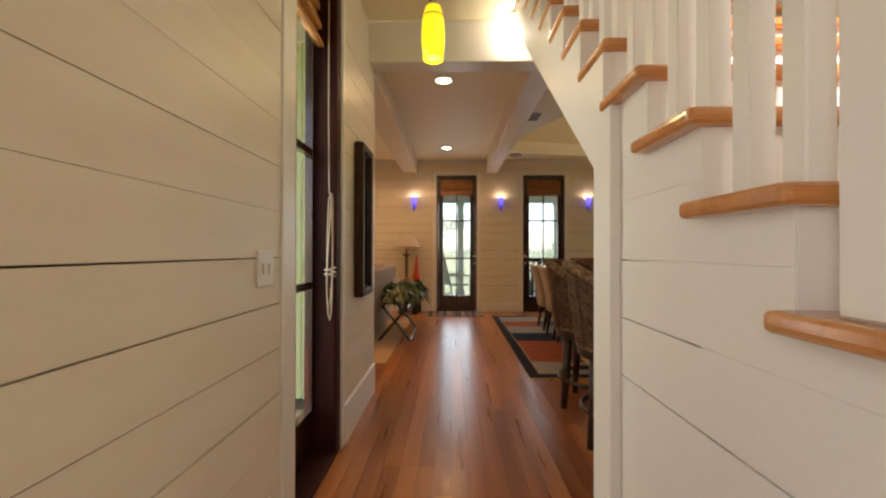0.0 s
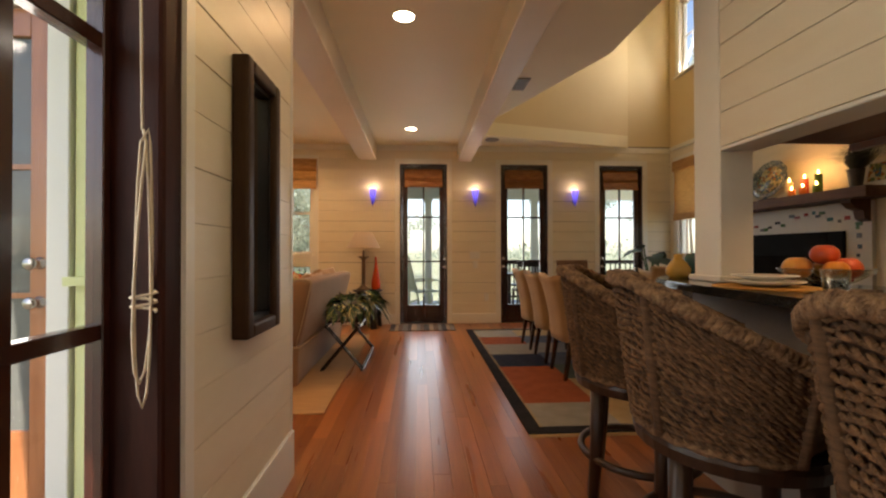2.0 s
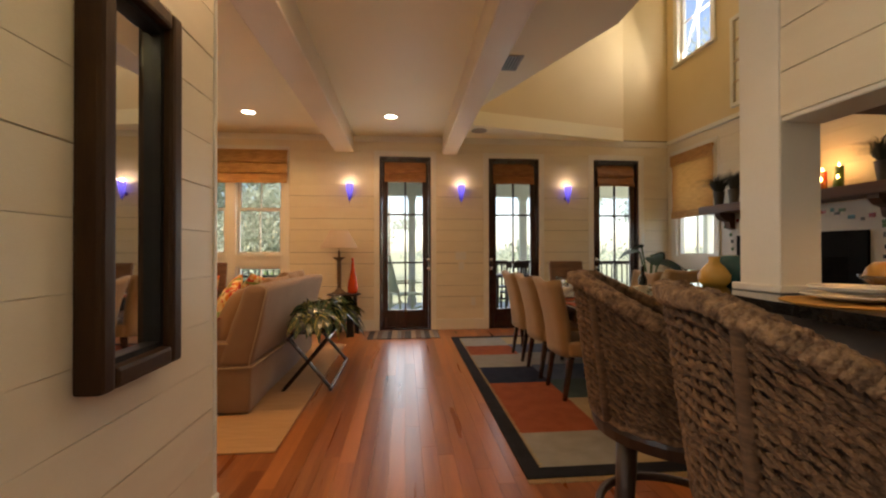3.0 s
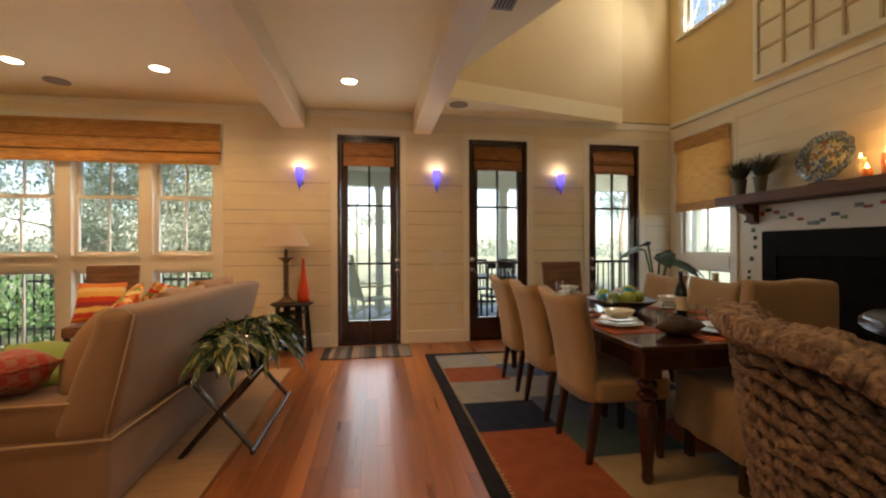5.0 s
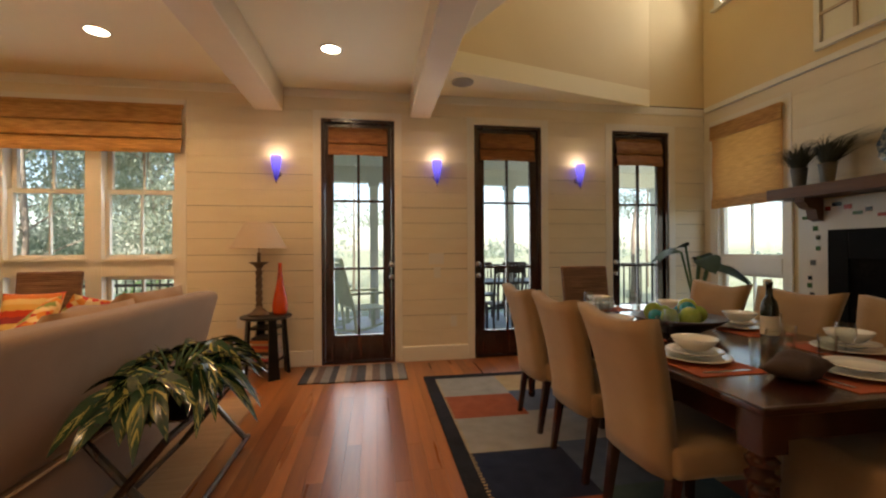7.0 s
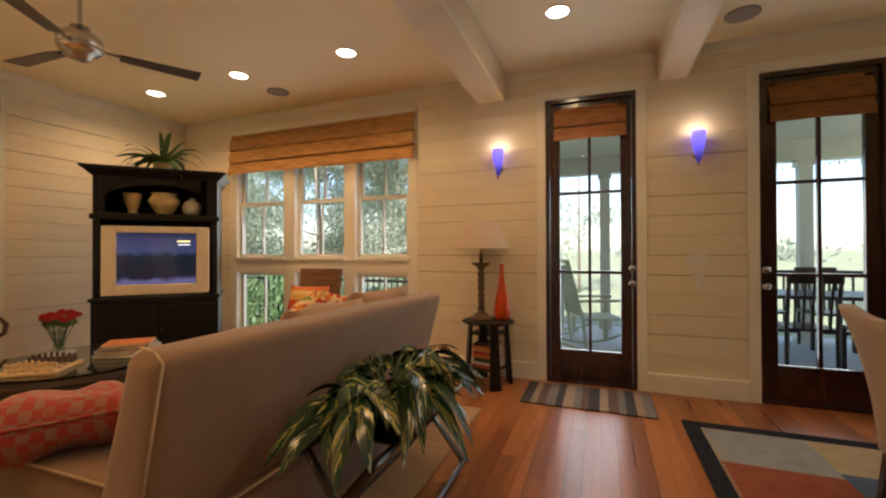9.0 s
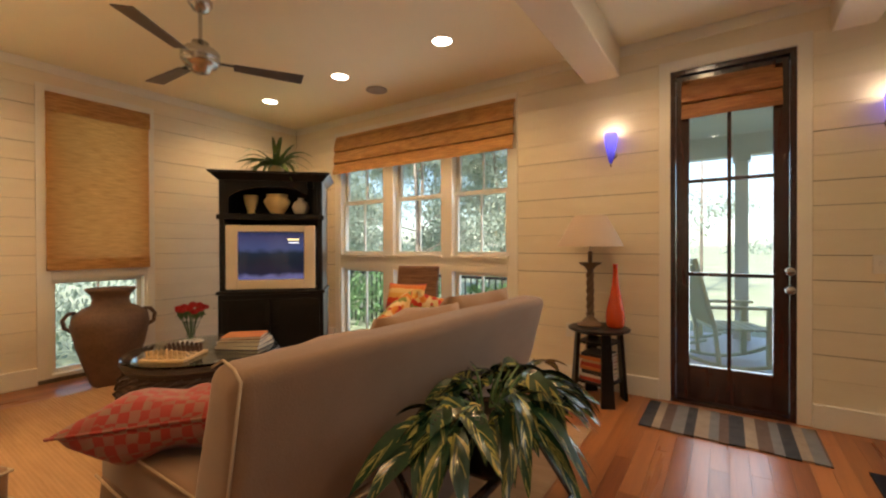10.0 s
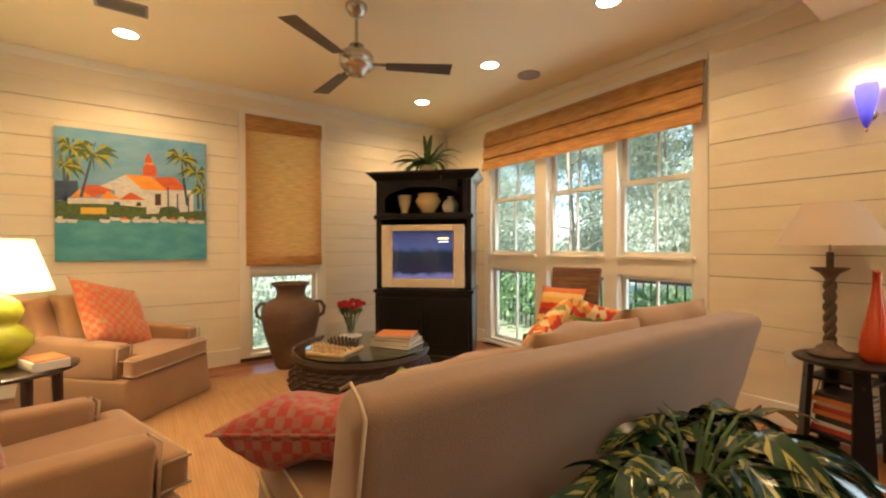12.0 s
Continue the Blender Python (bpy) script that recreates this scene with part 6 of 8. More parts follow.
WATER, SKY2, ROOF, ROOF2, WALLW = oil("oil_water", (0.03, 0.25, 0.36), (0.12, 0.42, 0.46), 5), oil("oil_sky", (0.09, 0.30, 0.52), (0.24, 0.46, 0.66), 4), oil("oil_orange", (0.75, 0.24, 0.02), (0.85, 0.40, 0.05)), oil("oil_red", (0.55, 0.07, 0.02), (0.70, 0.17, 0.04)), oil("oil_white", (0.46, 0.50, 0.50), (0.82, 0.80, 0.74), 22)
PALM, PALM2, SAND, FROND, NAVY = oil("oil_green", (0.015, 0.05, 0.03), (0.12, 0.20, 0.03), 30), oil("oil_brown", (0.04, 0.025, 0.02), (0.10, 0.06, 0.04)), oil("oil_yellow", (0.72, 0.42, 0.03), (0.8, 0.55, 0.1)), oil("oil_lime", (0.22, 0.26, 0.02), (0.60, 0.52, 0.06), 30), oil("oil_navy", (0.02, 0.05, 0.12), (0.06, 0.11, 0.2))
W2, H2 = 0.56, 0.575
part("canvas", boxes((-W2, -0.035, -H2, W2, 0, H2), bevel=0.004), CANVAS, pa)
part("painted_sky", boxes((-W2 + 0.002, -0.0375, -0.22, W2 - 0.002, -0.0352, H2 - 0.002)), SKY2, pa)
part("painted_water", boxes((-W2 + 0.002, -0.0375, -H2 + 0.002, W2 - 0.002, -0.0352, -0.2201)), WATER, pa)


def flat(name, pts, material, lift):
    bm = bmesh.new()
    a = [bm.verts.new((x, -0.0376 - lift, z)) for x, z in pts]
    b = [bm.verts.new((x, -0.0376, z)) for x, z in pts]
    bm.faces.new(a)
    for i in range(len(pts)):
        j = (i + 1) % len(pts)
        bm.faces.new((a[i], a[j], b[j], b[i]))
    return part(name, bm, material, pa)


flat("painted_bank", [(-0.555, -0.22), (0.555, -0.22), (0.555, -0.10), (-0.555, -0.06)], PALM, 0.0005)
flat("painted_house", [(-0.555, -0.06), (-0.40, -0.03), (-0.41, 0.12), (-0.555, 0.11)], NAVY, 0.0008)
flat("painted_wall", [(-0.474, -0.08), (-0.16, -0.08), (-0.16, -0.02), (-0.474, -0.03)], WALLW, 0.0010)
flat("painted_wall", [(-0.16, -0.085), (0.072, -0.085), (0.072, 0.06), (-0.16, 0.05)], WALLW, 0.0012)
flat("painted_gable", [(-0.26, 0.087), (-0.128, 0.045), (0.072, 0.0), (0.077, 0.075), (-0.087, 0.20)], WALLW, 0.0016)
flat("painted_house", [(0.072, -0.147), (0.448, -0.105), (0.448, 0.10), (0.072, 0.078)], WALLW, 0.0014)
flat("painted_roof", [(-0.39, 0.035), (-0.31, -0.02), (-0.186, 0.043), (-0.178, 0.10), (-0.384, 0.087)], ROOF2, 0.0014)
for a, b in ((-0.461, -0.31), (-0.268, -0.12), (-0.128, 0.062)):
    flat("painted_roof", [(a, -0.026), (b, -0.016), ((a + b) / 2 - 0.012, 0.05)], ROOF if a < -0.2 else ROOF2, 0.0020)
flat("painted_roof", [(0.15, 0.08), (0.385, 0.104), (0.30, 0.216), (0.143, 0.20)], ROOF2, 0.0020)
flat("painted_roof", [(-0.087, 0.206), (0.044, 0.080), (0.234, 0.083), (0.102, 0.215)], ROOF, 0.0024)
flat("painted_tower", [(0.046, 0.21), (0.152, 0.20), (0.150, 0.30), (0.12, 0.32), (0.118, 0.37), (0.088, 0.43), (0.062, 0.36), (0.066, 0.31), (0.046, 0.285)], ROOF2, 0.0028)
flat("painted_band", [(0.060, 0.312), (0.128, 0.316), (0.124, 0.332), (0.064, 0.328)], ROOF, 0.0031)
flat("painted_door", [(0.138, -0.062), (0.184, -0.06), (0.184, 0.049), (0.138, 0.045)], PALM2, 0.0019)
for x in (0.235, 0.31, 0.40):
    flat("painted_post", [(x, -0.12), (x + 0.012, -0.12), (x + 0.012, 0.12 if x < 0.3 else 0.06), (x, 0.12 if x < 0.3 else 0.06)], NAVY, 0.0030)
flat("painted_window", [(-0.005, -0.075), (0.035, -0.075), (0.03, -0.04), (0.0, -0.04)], PALM2, 0.0019)
flat("painted_window", [(-0.17, -0.075), (-0.12, -0.075), (-0.125, -0.045), (-0.165, -0.045)], NAVY, 0.0019)
flat("painted_hedge", [(-0.54, -0.19), (0.069, -0.165), (0.069, -0.088), (-0.1, -0.075), (-0.3, -0.07), (-0.54, -0.085)], PALM, 0.0021)
flat("painted_hedge", [(0.16, -0.16), (0.33, -0.155), (0.335, -0.09), (0.27, -0.065), (0.18, -0.08)], PALM, 0.0021)
flat("painted_boathouse", [(-0.392, -0.165), (-0.219, -0.160), (-0.219, -0.103), (-0.392, -0.108)], SAND, 0.0026)
rnd = random.Random(4)
for k in range(15):
    x = -0.55 + k * 0.073 + rnd.uniform(-0.012, 0.006)
    z = -0.235 + rnd.uniform(-0.012, 0.012) + 0.02 * (k / 14)
    if 1 < k < 4:
        continue
    flat("painted_boat", [(x, z + 0.012), (x + 0.02, z), (x + 0.065, z), (x + 0.078, z + 0.028), (x + 0.04, z + 0.030), (x, z + 0.035)], rnd.choice((WALLW, WALLW, WALLW, WALLW, NAVY)), 0.003)
    flat("painted_cabin", [(x + 0.01, z + 0.031), (x + 0.055, z + 0.031), (x + 0.048, z + 0.055), (x + 0.018, z + 0.052)], rnd.choice((ROOF2, WALLW, NAVY, WALLW)), 0.0033)
# palms: leaning trunks and drooping two-toned fronds
for x0, z0, cx, cz, size in ((-0.50, -0.06, -0.455, 0.40, 0.20), (-0.40, -0.02, -0.31, 0.36, 0.21), (-0.50, -0.06, -0.50, 0.24, 0.15), (0.385, -0.05, 0.345, 0.40, 0.17), (0.48, -0.08, 0.475, 0.27, 0.17), (0.52, -0.10, 0.525, 0.10, 0.13)):
    flat("painted_trunk", [(x0, z0), (x0 + 0.022, z0), (cx + 0.009, cz), (cx - 0.007, cz)], NAVY, 0.0032)
    for k in range(15):
        a = k * 0.42 + x0 * 9
        L = size * rnd.uniform(0.7, 1.05)
        tx = max(-W2 + 0.012, min(W2 - 0.012, cx + L * math.cos(a)))
        tz = min(H2 - 0.012, cz + L * 0.75 * math.sin(a) - 0.045)
        mx_, mz = cx + (tx - cx) * 0.55, min(H2 - 0.03, cz + (tz - cz) * 0.5 + 0.045)
        flat("painted_frond", [(cx, cz), (mx_ - 0.006, mz - 0.030), (tx, tz), (mx_ + 0.006, mz + 0.016)], FROND if k % 5 in (1, 3) else PALM, 0.0034 + 0.0001 * k)

# ceiling fan
fan = thing("ceiling_fan", (-2.80, 5.73, TOP), 0, "brushed metal ceiling fan with three dark blades", "ceiling fan")
bm = lathe(bmesh.new(), [(0.075, 0), (0.075, -0.02), (0.05, -0.06), (0.02, -0.075), (0.012, -0.08)], 24)
part("canopy", bm, CHROME, fan, "", True)
part("rod", tube(bmesh.new(), [(0, 0, -0.07), (0, 0, -0.30)], 0.012, 10), CHROME, fan)
bm = lathe(bmesh.new(), [(0.03, -0.265), (0.052, -0.275), (0.058, -0.31), (0.10, -0.325), (0.116, -0.345), (0.118, -0.352), (0.118, -0.395), (0.112, -0.402), (0.116, -0.41), (0.10, -0.43), (0.062, -0.445), (0.056, -0.475), (0.02, -0.488)], 28)
part("motor", bm, CHROME, fan, "", True)
FANBLADE = surf("dark_fan_blade", (0.06, 0.045, 0.035), (0.11, 0.085, 0.065), 0.4, scale=5, fine=60, bump=0.05)
for k, a in enumerate((62, 182, 302)):
    bm = hull(bmesh.new(), [(0.20, -0.045, -0.408), (0.66, -0.065, -0.402), (0.66, 0.065, -0.418), (0.20, 0.045, -0.416)], [(0.20, -0.045, -0.400), (0.66, -0.065, -0.394), (0.66, 0.065, -0.410), (0.20, 0.045, -0.408)], 0.003, 1)
    bmesh.ops.transform(bm, matrix=pose(0, 0, 0, 0, 0, a), verts=bm.verts)
    b = part("blade", bm, FANBLADE, fan, "dark fan blade")
    bm = boxes((0.08, -0.015, -0.40, 0.25, 0.015, -0.392))
    bmesh.ops.transform(bm, matrix=pose(0, 0, 0, 0, 0, a), verts=bm.verts)
    part("blade_iron", bm, CHROME, b)

# lamp table between the armchairs, with the gourd lamp
lt = thing("side_table", (-3.40, 3.91, 0), 0, "small round dark table between the armchairs", "side table")
part("tabletop", lathe(bmesh.new(), [(0.28, 0.52), (0.30, 0.528), (0.30, 0.542), (0.285, 0.55)], 32), DARKWOOD, lt)
part("shelf", lathe(bmesh.new(), [(0.2, 0.16), (0.21, 0.17), (0.2, 0.18)], 24), DARKWOOD, lt)
for k in range(4):
    a = k * math.pi / 2 + 0.5
    bm = bmesh.new()
    tube(bm, [(0.22 * math.cos(a), 0.22 * math.sin(a), 0.0), (0.21 * math.cos(a), 0.21 * math.sin(a), 0.52)], [0.022, 0.028], 8)
    part("leg", bm, DARKWOOD, lt)
GOURD = surf("chartreuse_glaze", (0.42, 0.45, 0.02), (0.52, 0.55, 0.05), 0.12, scale=4, bump=0.02)
gl = thing("table_lamp", (-3.47, 3.85, 0.55), 0, "chartreuse double-gourd lamp with a white shade, lit", "table lamp")
bm = lathe(bmesh.new(), [(0.085, 0), (0.09, 0.015), (0.075, 0.03), (0.10, 0.05), (0.155, 0.11), (0.155, 0.16), (0.11, 0.215), (0.085, 0.235), (0.105, 0.265), (0.115, 0.31), (0.095, 0.36), (0.05, 0.395), (0.03, 0.41)], 36)
part("gourd_base", bm, GOURD, gl, "glossy chartreuse gourd base", True)
part("socket", tube(bmesh.new(), [(0, 0, 0.40), (0, 0, 0.52)], 0.012, 8), CHROME, gl)


def lampshade(name, color, through_w):
    m, t, p = nodes_of(name)
    p.inputs["Base Color"].default_value = rgb(color)
    p.inputs["Roughness"].default_value = 0.85
    tr = t.nodes.new("ShaderNodeBsdfTranslucent")
    tr.inputs["Color"].default_value = rgb(color)
    ms = t.nodes.new("ShaderNodeMixShader")
    ms.inputs[0].default_value = through_w
    t.links.new(p.outputs[0], ms.inputs[1])
    t.links.new(tr.outputs[0], ms.inputs[2])
    t.links.new(ms.outputs[0], t.nodes["Material Output"].inputs["Surface"])
    return m


CLOTHSHADE = lampshade("white_shade_cloth", (0.86, 0.82, 0.72), 0.6)
bm = lathe(bmesh.new(), [(0.245, 0.42), (0.155, 0.72), (0.152, 0.72), (0.242, 0.42)], 40, close=False)
part("shade", bm, CLOTHSHADE, gl, "white fabric shade", True)
lamp("lamp_bulb", "POINT", pose(-3.47, 3.85, 1.12), 9, (1, 0.72, 0.42), radius=0.04)
bx = thing("box", (-3.30, 4.07, 0.551), 25, "white cardboard box with an orange lid", "box")
part("body", boxes((-0.11, -0.08, 0, 0.11, 0.08, 0.05), bevel=0.003), COVERS[4], bx)
part("lid", boxes((-0.10, -0.07, 0.0501, 0.10, 0.07, 0.058)), COVERS[5], bx)

# end table, twisted lamp and red bottle
EX, EY, EZ = -0.705, 7.755, 0.578
et = thing("end_table", (EX, EY, 0), 0, "small black side table with an open shelf of books", "side table")
part("tabletop", lathe(bmesh.new(), [(0.215, EZ - 0.026), (0.232, EZ - 0.018), (0.234, EZ - 0.006), (0.222, EZ)], 36), BLACKWOOD, et)
for k in range(4):
    a = k * 90 + 32
    # flat legs, broad at the foot
    bm = hull(bmesh.new(), [(0.185, -0.052, 0), (0.213, -0.052, 0), (0.213, 0.052, 0), (0.185, 0.052, 0)], [(0.15, -0.034, EZ - 0.027), (0.178, -0.034, EZ - 0.027), (0.178, 0.034, EZ - 0.027), (0.15, 0.034, EZ - 0.027)], 0.003, 1)
    bmesh.ops.transform(bm, matrix=pose(0, 0, 0, 0, 0, a), verts=bm.verts)
    part("leg", bm, BLACKWOOD, et)
for z in (0.145, 0.455):
    bm = boxes((-0.135, -0.135, z, 0.135, 0.135, z + 0.018), bevel=0.003)
    bmesh.ops.transform(bm, matrix=pose(0, 0, 0, 0, 0, -13), verts=bm.verts)
    part("shelf", bm, BLACKWOOD, et)
HEIGHTS = (0.03, 0.022, 0.035, 0.025, 0.03, 0.02, 0.028, 0.024)
for k in range(8):
    book((EX + 0.005 * (k % 3), EY - 0.01, 0.1635 + sum(HEIGHTS[:k]) + 0.0005 * k), 167 + (k * 5) % 9 - 4, 0.215 - 0.008 * (k % 3), 0.20, HEIGHTS[k], COVERS[(0, 4, 1, 5, 0, 2, 5, 1)[k]], "thin book stacked on the side table shelf", "side table books")
CARVED = surf("aged_carved_wood", (0.06, 0.036, 0.018), (0.18, 0.115, 0.06), 0.6, scale=14, fine=70, bump=0.5)
tl = thing("twist_lamp", (-0.775, 7.77, EZ), 0, "lamp on a twisted carved wooden stem with a pale shade", "table lamp")
part("foot", lathe(bmesh.new(), [(0.10, 0), (0.105, 0.015), (0.07, 0.03), (0.055, 0.05), (0.03, 0.07), (0.028, 0.09)], 24), CARVED, tl, "", True)
for ph in (0, math.pi):
    bm = bmesh.new()
    tube(bm, [(0.014 * math.cos(ph + i * 0.62), 0.014 * math.sin(ph + i * 0.62), 0.085 + i * 0.0125) for i in range(31)], 0.019, 8)
    part("twisted_stem", bm, CARVED, tl, "", True)
part("drip_dish", lathe(bmesh.new(), [(0.03, 0.455), (0.045, 0.478), (0.085, 0.502), (0.088, 0.510), (0.03, 0.508)], 24), CARVED, tl, "", True)
part("candle_sleeve", tube(bmesh.new(), [(0, 0, 0.505), (0, 0, 0.60)], 0.017, 12), CARVED, tl)
part("harp", tube(bmesh.new(), [(0, 0, 0.60), (0, 0, 0.87)], 0.006, 8), CHROME, tl)
bm = lathe(bmesh.new(), [(0.255, 0.64), (0.125, 0.885), (0.122, 0.885), (0.252, 0.64)], 36, close=False)
part("shade", bm, lampshade("pale_parchment_shade", (0.66, 0.53, 0.41), 0.3), tl, "pale parchment shade", True)
REDGLASS = surf("orange_red_glass", (0.55, 0.045, 0.008), (0.68, 0.085, 0.012), 0.08, scale=3, bump=0, coat=0.5)
turned("bottle_vase", pose(-0.59, 7.80, EZ), [(0.055, 0), (0.068, 0.02), (0.073, 0.08), (0.064, 0.15), (0.044, 0.24), (0.028, 0.33), (0.018, 0.42), (0.017, 0.485), (0.022, 0.50), (0.014, 0.498)], REDGLASS, "tall orange-red glass bottle vase", "vase", 28)
bm = bmesh.new()
tube(bm, [(-0.86, NORTH - 0.015, 0.42), (-0.88, NORTH - 0.04, 0.30), (-0.86, NORTH - 0.05, 0.12), (-0.92, NORTH - 0.1, 0.006), (-0.84, NORTH - 0.15, 0.006)], 0.004, 6)
solo("lamp_cord", bm, COVERS[6], "thin brown lamp cord hanging from the outlet", "cord")

# wicker chair by the window
WICKER = weave("brown_wicker", (0.10, 0.045, 0.022), (0.27, 0.14, 0.07), 0.016, 0.7, 0.9, "Z")


def wicker_chair(at, turn, label, group=""):
    root = thing("wicker_chair", at, turn, label, "chair", group)
    bm = bmesh.new()
    rbox(bm, -0.235, -0.25, 0.36, 0.235, 0.22, 0.46, 0.02, 2)
    part("seat", bm, WICKER, root)
    bm = hull(bmesh.new(), [(-0.225, 0.18, 0.40), (0.225, 0.18, 0.40), (0.225, 0.235, 0.40), (-0.225, 0.235, 0.40)], [(-0.235, 0.29, 1.02), (0.235, 0.29, 1.02), (0.235, 0.335, 1.02), (-0.235, 0.335, 1.02)], 0.015, 2)
    part("backrest", bm, WICKER, root)
    for x in (-0.2, 0.2):
        for y in (-0.21, 0.18):
            part("leg", boxes((x - 0.02, y - 0.02, 0, x + 0.02, y + 0.02, 0.37)), DARKWOOD, root)
    return root


wicker_chair((-2.47, 7.48, 0.0), 12, "brown wicker side chair before the window", "wicker chairs")
pillow((-2.50, 7.50, 0.66), (66, 0, 12), 0.42, 0.42, 0.13, SERAPE, "red and yellow striped pillow on the wicker chair", 12)

# ---------- plant on its folding stand ----------
ps = thing("folding_stand", (-0.665, 5.87, 0), 0, "dark folding wooden stand with crossed legs", "plant stand")
DARKGLOSS = surf("glossy_dark_wood", (0.014, 0.006, 0.005), (0.04, 0.018, 0.012), 0.2, scale=6, fine=50, bump=0.05, stretch=(4, 4, 0.6), coat=0.4)
for y in (-0.46, 0.46):
    for s in (-1, 1):
        bm = bmesh.new()
        tube(bm, [(s * 0.19, y, 0.014), (-s * 0.16, y + 0.025 * s, 0.43)], 0.017, 8)
        part("leg", bm, DARKGLOSS, ps)
for s in (-1, 1):
    part("top_rail", tube(bmesh.new(), [(s * 0.16, -0.48, 0.43), (s * 0.16, 0.48, 0.43)], 0.016, 8), DARKGLOSS, ps)
    part("foot_rail", tube(bmesh.new(), [(s * 0.19, -0.50, 0.016), (s * 0.19, 0.50, 0.016)], 0.016, 8), DARKGLOSS, ps)
part("tray", boxes((-0.19, -0.34, 0.446, 0.19, 0.34, 0.46), bevel=0.004), DARKGLOSS, ps)
VGREEN = surf("variegated_green", (0.008, 0.028, 0.014), (0.032, 0.075, 0.032), 0.22, scale=10, fine=60, bump=0.05, spec=0.7)
VYELLOW = surf("variegated_yellow", (0.22, 0.22, 0.05), (0.42, 0.38, 0.12), 0.25, scale=10, fine=60, bump=0.05)
vp = thing("variegated_plant", (-0.655, 5.81, 0.461), 0, "potted plant with long yellow-striped green leaves", "potted plant")
part("pot", lathe(bmesh.new(), [(0.10, 0), (0.125, 0.10), (0.135, 0.105), (0.115, 0.09)], 24), DARKWOOD, vp, "dark pot")


def striped_leaf(base, heading, side, length, width, droop, rnd):
    """A lance leaf along heading that bends down, with pale streaks running forward from the midrib."""
    d, sd = heading.normalized(), side.normalized()
    up = sd.cross(d).normalized()
    if up.z < 0:
        up = -up
    cup = rnd.uniform(0.12, 0.4)
    seg, vs = 22, (-1, -0.6, -0.22, 0, 0.22, 0.6, 1)
    grid = []
    for i in range(seg + 1):
        row = []
        for v in vs:
            u = i / seg
            u = u + 0.72 * abs(v) * (1 - u) * min(1.0, u * 4)
            w = width * 0.5 * max(0.02, math.sin(math.pi * min(1.0, 0.05 + u * 0.95) ** 0.85) ** 0.8)
            row.append(base + d * (length * u) - Vector((0, 0, droop * length * u * u)) + sd * (w * v) + up * (w * cup * abs(v)))
        grid.append(row)
    pick = [[rnd.random() < 0.20 for _ in range(seg)] for _ in range(2)]
    reach_ = [[rnd.choice((2, 3, 3)) for _ in range(seg)] for _ in range(2)]
    made = []
    for flag in (False, True):
        bm = bmesh.new()
        for j in range(6):
            for i in range(seg):
                h = int(j > 2)
                off = j - 3 if h else 2 - j
                if (pick[h][i] and off < reach_[h][i]) == flag:
                    bm.faces.new([bm.verts.new(q) for q in (grid[i][j], grid[i + 1][j], grid[i + 1][j + 1], grid[i][j + 1])])
        bmesh.ops.remove_doubles(bm, verts=bm.verts, dist=1e-5)
        made.append(bm)
    leaf = part("leaf", made[0], VGREEN, vp, "", True)
    if made[1].faces:
        tagged(part("stripe", made[1], VYELLOW, leaf, "yellow stripe", True), "", "", "", "stuff")
    else:
        made[1].free()


# arching canes, each with its leaves in two ranks
rnd = random.Random(23)
for k in range(17):
    az = k * 2.399 + rnd.uniform(-0.25, 0.25)
    c, s = math.cos(az), math.sin(az)
    far = Vector(((0.19 if c > 0 else 0.10) * c, 0.36 * s, 0.0))
    rise = rnd.uniform(0.10, 0.21) - 0.05 * abs(s)
    root_ = Vector((0.03 * c, 0.05 * s, 0.07))
    mid = root_ + far * 0.55 + Vector((0, 0, rise))
    end = root_ + far + Vector((0, 0, rise * 0.75))
    part("cane", tube(bmesh.new(), [root_, (root_ + mid) / 2 + Vector((0, 0, 0.03)), mid, end], [0.007, 0.006, 0.005, 0.003], 6), STEM, vp)
    for q in range(7):
        u = 0.25 + 0.75 * q / 6
        base = root_.lerp(mid, u * 2) if u < 0.5 else mid.lerp(end, u * 2 - 1)
        turn_ = (1 if q % 2 else -1) * rnd.uniform(0.45, 1.0) if q < 6 else 0.0
        hd = Vector((math.cos(az + turn_), math.sin(az + turn_), rnd.uniform(-0.1, 0.35)))
        L = rnd.uniform(0.19, 0.28) * (0.62 if hd.x < -0.35 else 1.0)
        tilt = rnd.uniform(-0.55, 0.55)
        striped_leaf(base, hd, Vector((-hd.y, hd.x, tilt)), L, rnd.uniform(0.062, 0.088), rnd.uniform(0.4, 1.0), rnd)

# young leaves standing in the middle
for k in range(22):
    az = k * 2.399
    r = 0.035 + 0.10 * math.sqrt(k / 22)
    c, s = math.cos(az), math.sin(az)
    hd = Vector((c * 0.8, s, rnd.uniform(0.25, 0.8)))
    striped_leaf(Vector((r * c * 0.7, r * 1.5 * s, 0.10 + rnd.uniform(0.0, 0.08))), hd, Vector((-s, c, rnd.uniform(-0.5, 0.5))), rnd.uniform(0.14, 0.21), rnd.uniform(0.06, 0.085), rnd.uniform(0.5, 1.1), rnd)

